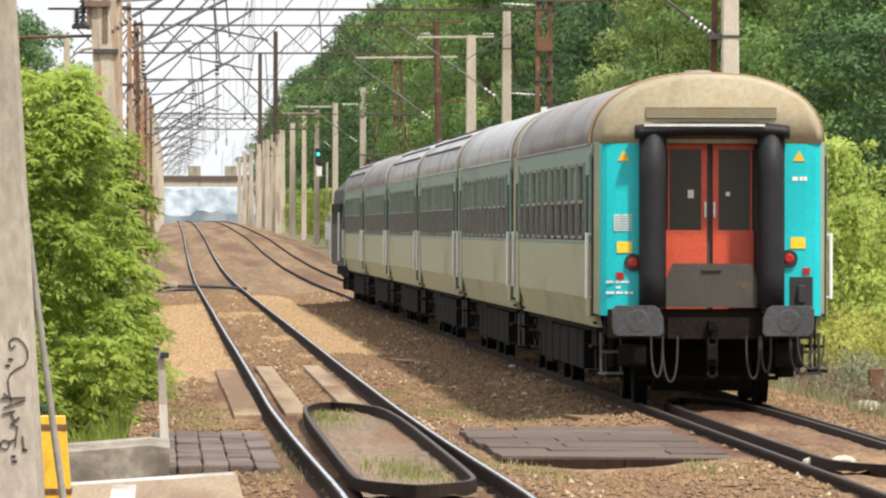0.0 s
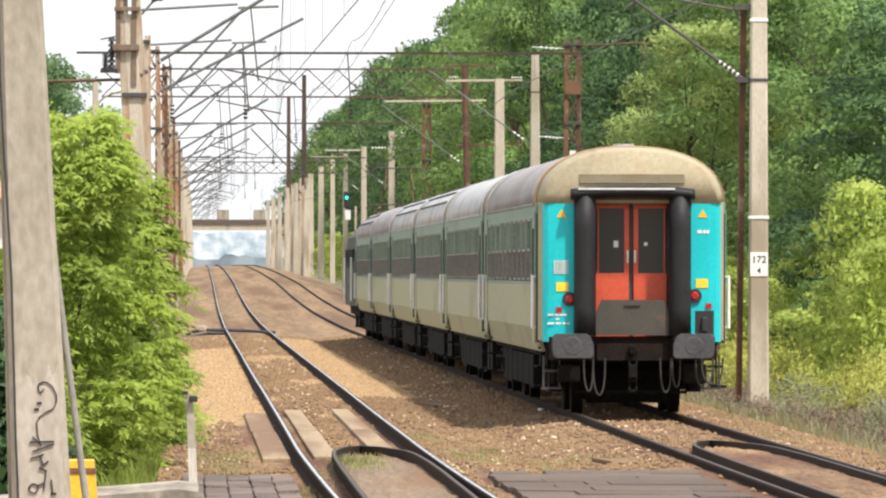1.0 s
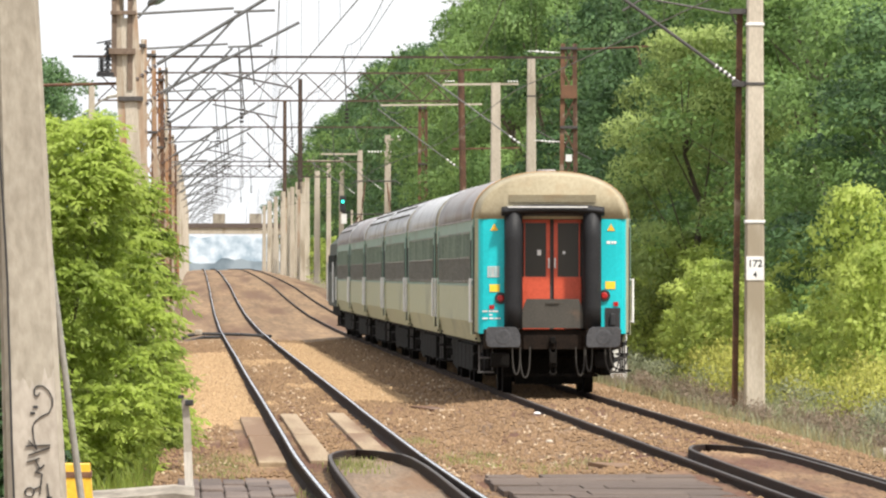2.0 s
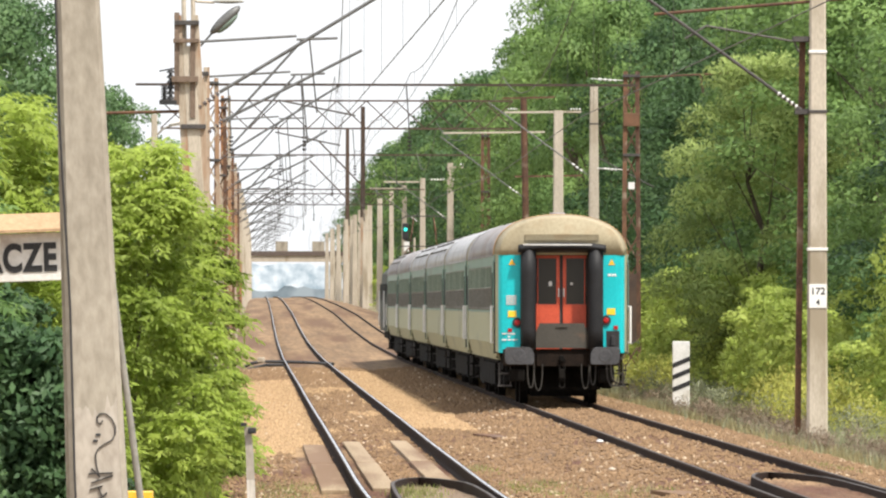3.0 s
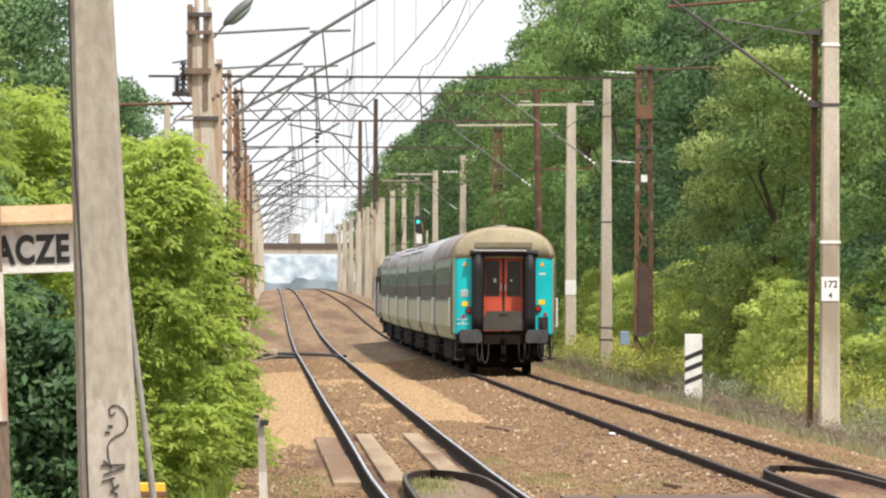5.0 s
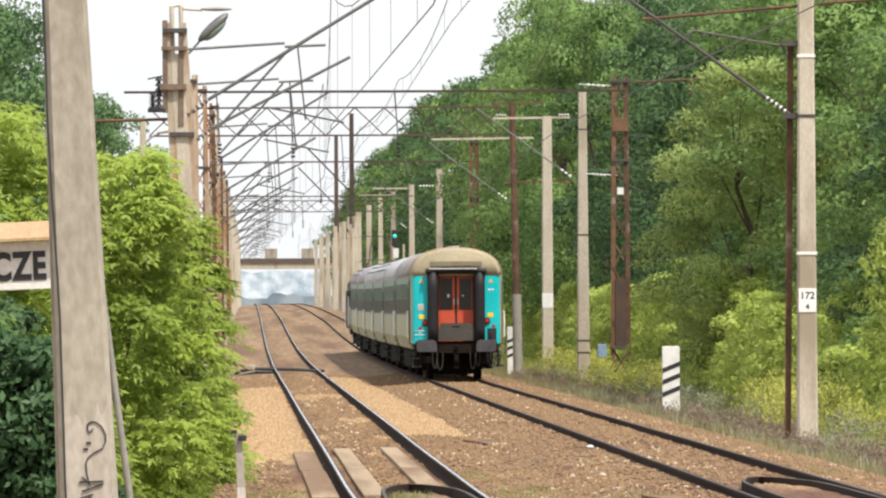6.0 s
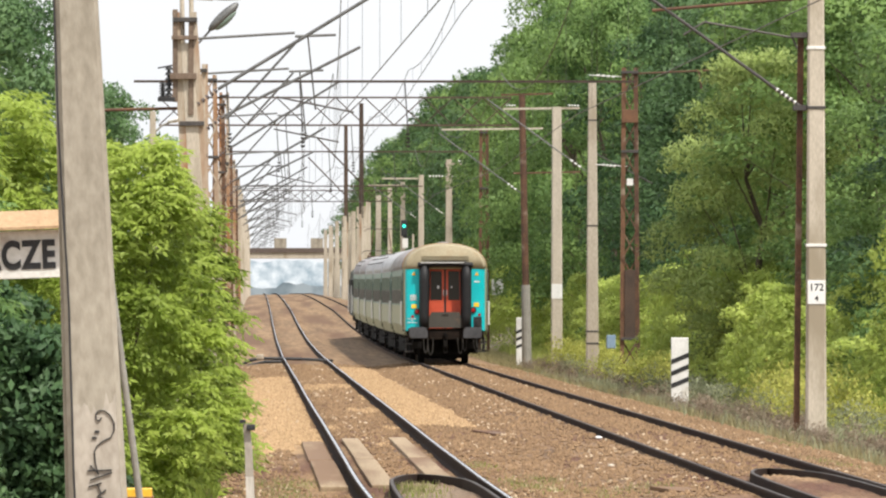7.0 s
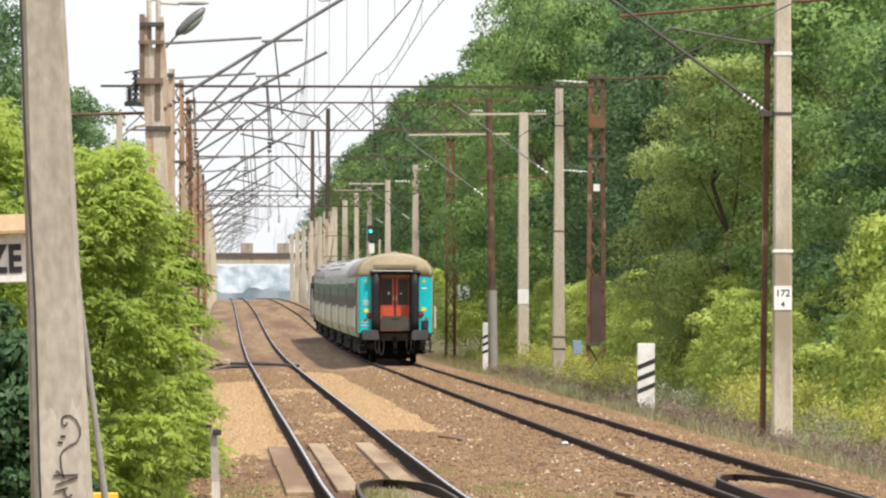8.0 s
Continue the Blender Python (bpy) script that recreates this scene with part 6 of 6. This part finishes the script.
def plant(name, x, y, z, h, r, seed, leaves, size, ratio, mat, label, category, blobs_n=26, low=0.3, trunk=0.16, droop=0.3, group="", top=1.0, shell=0.5):
    """A trunk with limbs and a crown of leaf clumps with gaps between."""
    rng = random.Random(seed)
    t = thing(name, pose(x, y, z), label, category, group)
    blobs = []
    for i in range(blobs_n):
        f = (i + 0.5) / blobs_n
        zz = h * (low + (1 - low) * f)
        env = r * (math.sin(math.pi * min(1.0, 0.18 + 0.80 * f * top)) ** 0.75) if low > 0.07 else r * (1 - 0.68 * f ** 1.5)
        a = i * 2.4 + rng.uniform(-0.5, 0.5)
        q = env * math.sqrt(rng.uniform(0.15, 1.0))
        br_ = r * rng.uniform(0.26, 0.46) if h < 10 else r * rng.uniform(0.22, 0.42)
        if low < 0.07:
            br_ *= 0.92
            if i % 3 == 0:               # sprays that stand out of the bush
                q, br_ = env * rng.uniform(0.95, 1.1), br_ * rng.uniform(0.35, 0.6)
        blobs.append((q * math.cos(a), q * math.sin(a), min(zz, h - br_ * 0.6), br_, rng.uniform(0.55, 0.85)))
    if low < 0.07:                       # a dense heart
        trunk *= 0.45
        for f in (0.12, 0.28, 0.45, 0.62, 0.78):
            blobs.append((rng.uniform(-0.2, 0.2) * r, rng.uniform(-0.2, 0.2) * r, h * f, r * (1.0 - 0.6 * f) * 0.92, 1.0))
    bm = bmesh.new()
    pts = [Vector((0, 0, -0.3))]
    for i in range(1, 6):
        pts.append(Vector((rng.uniform(-1, 1) * r * 0.06 * i, rng.uniform(-1, 1) * r * 0.06 * i, h * 0.16 * i)))
    for i, (a, b) in enumerate(zip(pts, pts[1:])):
        tube(bm, a, b, trunk * (1 - 0.17 * i), trunk * (0.83 - 0.17 * i), 8, False)
    for bl in blobs[::2] if h > 7 else blobs[::4]:
        s = pts[min(4, max(1, int(bl[2] / h / 0.16) - 1))]
        tube(bm, s, bl[:3], trunk * 0.22, trunk * 0.04, 5, False)
    part("trunk", bm, BARK, t, "grey-brown trunk and limbs", True)
    if name.startswith("maple"):
        cr_ = new("crown", frond_cloud("crown", blobs, leaves // 6, size, ratio, mat, seed))
    else:
        cr_ = new("crown", leaf_cloud("crown", blobs, leaves, size, ratio, mat, seed, shell, droop, 4 if size < 0.15 else 3))
    cr_.parent = t
    return t


def gz(x, y):
    return smooth_z(y) - 0.62


# leafy maple bushes between platform and track
plant("maple_bush", -1.42, 104, gz(0, 104), 4.7, 1.2, 31, 36000, 0.11, 0.34, LEAF_BUSH, "bright green ash-leaved maple bush beside the track", "bush", 60, 0.06, 0.07, 0.9, "maple bushes", 1.0, 0.12)
plant("maple_bush", -0.84, 116, gz(0, 116), 4.0, 0.76, 132, 26000, 0.11, 0.34, LEAF_BUSH, "bright green ash-leaved maple bush leaning to the track", "bush", 44, 0.04, 0.06, 0.9, "maple bushes", 1.0, 0.12)
plant("maple_bush", -2.75, 92, gz(0, 92), 5.0, 1.35, 33, 34000, 0.11, 0.34, LEAF_BUSH, "tall bright green maple bush behind the sign", "bush", 34, 0.06, 0.08, 0.9, "maple bushes", 1.0, 0.12)
# wood leaf colour on this maple puts the dimmer corner into its leaves
plant("maple_bush", -3.6, 84, gz(0, 84), 6.9, 1.5, 34, 24000, 0.10, 0.34, LEAF_WOOD, "tall maple bush behind the sign, leaves coloured darker for shade", "bush", 30, 0.06, 0.08, 0.9, "maple bushes", 1.0, 0.12)
plant("maple_bush", -1.75, 142, gz(0, 142), 3.4, 1.1, 35, 14000, 0.11, 0.34, LEAF_BUSH, "bright green maple bush at the foot of the mast", "bush", 24, 0.05, 0.06, 0.9, "maple bushes", 1.0, 0.12)
# invented dark-leaved bushes; their colour puts in the shade below the maples
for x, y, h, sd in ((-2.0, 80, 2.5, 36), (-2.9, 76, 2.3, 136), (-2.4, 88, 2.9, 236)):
    plant("elder_bush", x, y, gz(0, y), h, 0.95, sd, 15000, 0.11, 0.5, LEAF_DARK, "low bush behind the pole, leaves coloured dark for shade", "bush", 26, 0.05, 0.05, 0.6, "elder bushes", 1.0, 0.3)

plant("maple_bush", -2.5, 112, gz(0, 112), 3.6, 1.3, 37, 22000, 0.11, 0.34, LEAF_BUSH, "bright green maple bush behind the sign", "bush", 40, 0.05, 0.06, 0.9, "maple bushes", 1.0, 0.12)
plant("maple_bush", -3.4, 98, gz(0, 98), 4.4, 1.3, 38, 22000, 0.11, 0.34, LEAF_BUSH, "bright green maple bush behind the sign", "bush", 40, 0.05, 0.06, 0.9, "maple bushes", 1.0, 0.12)
plant("maple_sapling", -1.88, 58.9, 0.30, 3.0, 0.16, 39, 260, 0.09, 0.36, LEAF_BUSH, "thin maple sapling in front of the name board", "sapling", 8, 0.90, 0.008, 0.6)

# woods: a few trees modelled, then repeated
WOOD = [plant("broadleaf_tree", 17.4, 236, gz(0, 236), 13.0, 4.2, 41, 22000, 0.255, 0.6, LEAF_WOOD, "mid-green broadleaf tree at the edge of the woods", "tree", 32, 0.16, 0.2, 0.3, "trees of the woods"),
        plant("broadleaf_tree", 15.8, 400, gz(0, 400), 15.5, 4.6, 42, 22000, 0.255, 0.6, LEAF_WOOD, "mid-green broadleaf tree at the edge of the woods", "tree", 32, 0.16, 0.22, 0.3, "trees of the woods"),
        plant("broadleaf_tree", 18.5, 300, gz(0, 300), 14.0, 4.2, 43, 22000, 0.255, 0.55, LEAF_DARK, "dark green tree of the woods, leaves coloured dark as if shaded", "tree", 32, 0.16, 0.2, 0.3, "trees of the woods")]
FAR = [plant("broadleaf_tree", 17.2, 520, gz(0, 520), 16.5, 4.8, 44, 10000, 0.44, 0.5, LEAF_WOOD, "tall broadleaf tree farther along the woods", "tree", 40, 0.14, 0.22, 0.3, "trees of the woods"),
       plant("broadleaf_tree", 17.5, 600, gz(0, 600), 16.5, 4.8, 45, 10000, 0.44, 0.45, LEAF_DARK, "tall dark tree farther along the woods", "tree", 40, 0.14, 0.22, 0.3, "trees of the woods")]
rng = random.Random(77)


def again(src, x, y, k, kz):
    copy_thing(src, pose(x + bend(y), y, gz(x, y), 0, 0, rng.uniform(0, 360)) @ Matrix.Diagonal((k, k, kz, 1)))


y = 196.0
k_row = 0
while y < 470:
    h = 10.8 + (y - 196) * 0.026
    x = 16.8 + rng.uniform(-0.9, 0.9) + (-0.5 if y > 330 else 0)
    s = WOOD[(0, 1, 2, 0, 1)[rng.randrange(5)]]
    if 250 < y < 372:                # dark leaf colour puts in the shade of a hollow
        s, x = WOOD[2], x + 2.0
    hs = (13.0, 15.5, 14.0)[WOOD.index(s)]
    if 250 < y < 312:
        h *= 0.87
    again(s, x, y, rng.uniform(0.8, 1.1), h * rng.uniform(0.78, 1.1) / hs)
    k_row += 1
    if k_row % 3 == 2:
        y += 13.0
        continue
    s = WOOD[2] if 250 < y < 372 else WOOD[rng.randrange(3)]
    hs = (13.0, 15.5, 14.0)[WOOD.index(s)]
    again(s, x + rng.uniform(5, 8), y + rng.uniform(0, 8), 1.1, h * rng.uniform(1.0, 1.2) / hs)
    y += 13.0
while y < 1380:
    x = 17.6 + rng.uniform(-1, 1)
    i = rng.randrange(2)
    k = rng.uniform(0.95, 1.15)
    again(FAR[i], x, y, k, rng.uniform(0.98, 1.16))
    i = rng.randrange(2)
    again(FAR[i], x + rng.uniform(5, 9), y + 9, 1.2, rng.uniform(1.08, 1.26))
    y += 16 + (y - 470) * 0.04

plant("willow_tree", 13.7, 226, gz(0, 226), 9.4, 2.6, 51, 34000, 0.235, 0.3, LEAF_WILLOW, "rounded pale olive-green willow behind the pole", "tree", 40, 0.12, 0.16, 0.5)
plant("broadleaf_tree", 17.0, 205, gz(0, 205), 9.4, 2.8, 52, 28000, 0.23, 0.4, LEAF_WOOD, "dense green tree beside the willow", "tree", 44, 0.10, 0.16, 0.4)

SHRUB = [plant("shrub", 13.2, 206, gz(0, 206), 2.9, 1.3, 61, 6500, 0.17, 0.45, LEAF_SHRUB, "yellow-green roadside shrub at the wood's edge", "shrub", 20, 0.05, 0.05, 0.4, "shrubs along the verge"),
         plant("shrub", 13.4, 250, gz(0, 250), 3.6, 1.5, 62, 6500, 0.175, 0.45, LEAF_SHRUB, "yellow-green roadside shrub at the wood's edge", "shrub", 20, 0.05, 0.05, 0.4, "shrubs along the verge"),
         plant("shrub", 14.2, 190, gz(0, 190), 2.6, 1.3, 63, 6500, 0.17, 0.45, LEAF_WOOD, "green shrub at the wood's edge", "shrub", 20, 0.05, 0.05, 0.4, "shrubs along the verge")]
for i in range(30):
    y = 172 + i * 8.5 + rng.uniform(-3, 3)
    again(SHRUB[(0, 1, 0, 1, 2)[i % 5]], 13.7 + rng.uniform(-0.3, 1.1) + (0.6 if y < 200 or y > 240 else 0), y, rng.uniform(0.8, 1.25), rng.uniform(0.75, 1.35))
for i in range(26):
    again(SHRUB[rng.randrange(2)], 13.2 + rng.uniform(-0.2, 0.7) + (0.7 if i > 8 else 0), 204 + i * 5.4 + rng.uniform(-2, 2), rng.uniform(0.75, 1.15), rng.uniform(0.7, 1.15))
for i in range(16):
    again(SHRUB[i % 2], 13.75 + rng.uniform(-0.2, 0.5), 176 + i * 6.5 + rng.uniform(-2, 2), rng.uniform(0.75, 1.0), rng.uniform(0.6, 0.95))
for i in range(12):
    again(SHRUB[rng.randrange(2)], 13.0 + rng.uniform(-0.3, 0.8), 430 + i * 40, 1.3, 1.2)
for i, (x, y) in enumerate(((15.8, 150), (15.2, 130), (14.5, 118), (16.5, 172), (13.6, 108))):
    again(SHRUB[2], x, y, 1.3, 1.3)
    again(SHRUB[i % 2], x - 1.5, y + 14, 0.8, 0.55)

for i, (x, y, kz) in enumerate(((13.1, 238, 1.25), (13.4, 228, 1.1), (13.0, 250, 1.3), (13.7, 222, 1.0), (13.2, 262, 1.2), (13.9, 213, 0.9))):
    again(SHRUB[i % 2], x, y, 1.0, kz)

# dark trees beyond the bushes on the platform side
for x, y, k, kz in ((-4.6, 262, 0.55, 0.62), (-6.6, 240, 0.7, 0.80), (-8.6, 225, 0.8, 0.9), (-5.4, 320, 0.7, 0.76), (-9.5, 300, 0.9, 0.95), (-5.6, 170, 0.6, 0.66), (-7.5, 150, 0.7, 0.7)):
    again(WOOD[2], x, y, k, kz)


def blades(name, mat, label, place, count, seed, h0, h1, w):
    g = random.Random(seed)
    v, f = [], []
    for _ in range(count):
        x, y = place(g)
        z = smooth_z(y) + lift(x, y) + (bed_z(x) if -1.5 < x < 10.5 else -0.62) - 0.02
        if 1.5 < x < 2.65 and y < 105:      # on the infill of the crossing
            z = smooth_z(y) - 0.11
        h = g.uniform(h0, h1)
        a = g.uniform(0, math.pi)
        dx, dy = math.cos(a) * w, math.sin(a) * w
        lx, ly = g.uniform(-0.4, 0.4) * h, g.uniform(-0.4, 0.4) * h
        k = len(v)
        v += [(x - dx, y - dy, z), (x + dx, y + dy, z), (x + dx * 0.7 + lx * 0.4, y + dy * 0.7 + ly * 0.4, z + h * 0.6), (x + lx, y + ly, z + h), (x - dx * 0.7 + lx * 0.4, y - dy * 0.7 + ly * 0.4, z + h * 0.6)]
        f.append((k, k + 1, k + 2, k + 3, k + 4))
    tagged(new(name, raw(name, v, f, mat)), label, "grass", kind="stuff")


def verge(g):
    y = 85 + 330 * g.random() ** 1.2
    c = noise.noise((y * 0.11, 4, 1)) * 0.5
    return max(9.55 + c, g.gauss(11.4, 1.2)), y


blades("dry_grass", GRASS, "dry straw-coloured grass along the verge", verge, 30000, 71, 0.06, 0.30, 0.009)
blades("green_grass", GRASS_G, "tall green weeds along the wood's edge", lambda g: (12.7 + 2.2 * g.random() ** 0.8, 85 + 330 * g.random() ** 1.1), 26000, 72, 0.15, 0.55, 0.013)
blades("tall_grass", GRASS_Y, "yellow-green grass before the shrubs", lambda g: (12.0 + 1.9 * g.random(), 140 + 270 * g.random() ** 1.1), 16000, 78, 0.2, 0.6, 0.014)
blades("grey_weeds", GREY_WEED, "pale grey-green weeds at the foot of the shrubs", lambda g: (g.gauss(11.6, 0.8), 110 + 175 * g.random()), 16000, 75, 0.12, 0.40, 0.010)


def weed_bank(name, mat, label, count, seed, x0, x1, y0, y1, r0, r1, leaves, size, ratio):
    """Bushy weeds in drifts along the verge."""
    g = random.Random(seed)
    blobs = []
    while len(blobs) < count:
        x, y = g.uniform(x0, x1), y0 + (y1 - y0) * g.random() ** 1.2
        if noise.noise((x * 0.9, y * 0.06, seed)) < -0.02:
            continue
        r = g.uniform(r0, r1)
        blobs.append((x, y, gz(x, y) + 0.05 + r * 0.75, r, g.uniform(0.8, 1.5)))
    tagged(new(name, leaf_cloud(name, blobs, leaves, size, ratio, mat, seed, 0.25, -0.5)), label, "weeds", kind="stuff")


weed_bank("goldenrod_weeds", WEED_GOLD, "yellow-green bushy weeds in front of the shrubs", 230, 81, 11.35, 13.9, 100, 330, 0.35, 0.75, 56000, 0.10, 0.4)
weed_bank("wormwood_weeds", GREY_WEED, "silvery grey wormwood clumps in the verge", 90, 82, 11.0, 12.6, 105, 300, 0.22, 0.50, 24000, 0.08, 0.3)
weed_bank("dry_weeds", WEED_DRY, "dry brownish seeding weeds beside the ballast", 420, 83, 9.9, 12.0, 95, 330, 0.12, 0.30, 52000, 0.07, 0.25)
TUFTS = [(2.0, 101), (1.95, 99), (2.2, 79), (2.3, 77), (3.35, 106), (3.6, 104), (3.9, 110), (4.3, 103), (3.3, 81), (3.6, 79), (1.1, 80), (0.5, 99), (0.3, 102), (0.15, 108), (3.2, 118), (4.9, 104), (0.6, 106), (1.1, 88), (5.2, 80), (8.3, 120), (8.9, 140), (9.2, 110)]


def tuft(g):
    x, y = TUFTS[g.randrange(len(TUFTS))]
    return x + g.gauss(0, 0.16), y + g.gauss(0, 1.6)


blades("ballast_weeds", GRASS_G, "small weeds growing through the ballast", tuft, 2600, 73, 0.02, 0.09, 0.007)
blades("ballast_grass", GRASS, "dry grass tufts growing through the ballast", tuft, 4200, 76, 0.02, 0.10, 0.007)
blades("platform_weeds", GRASS_G, "grass and weeds around the bushes", lambda g: (g.uniform(-4.5, -0.4), 68 + 70 * g.random()), 14000, 74, 0.08, 0.35, 0.012)


# ---------------------------------------------------------------- motion
REAR = ((0.0, 101.6), (0.5, 112.7), (1.0, 126.6), (2.5, 166.2), (8.0, 311.2))     # seconds, and the rear buffers along the line


def rear(t):
    for (a, ya), (b, yb) in zip(REAR, REAR[1:]):
        if t <= b:
            return ya + (yb - ya) * (t - a) / (b - a)
    return REAR[-1][1]


def motions():
    for i, c in enumerate(TRAIN):
        rows = []
        for k in range(17):
            t = k * 0.5
            y = rear(t) + i * L
            z0, z1 = smooth_z(y + 4), smooth_z(y + 20)
            rows.append((t, pose(RIGHT + bend(y + 12), y, z0 - 4 * (z1 - z0) / 16, math.degrees(math.atan2(z1 - z0, 16)), 0, 0)))
        walk(c, rows)


motions()
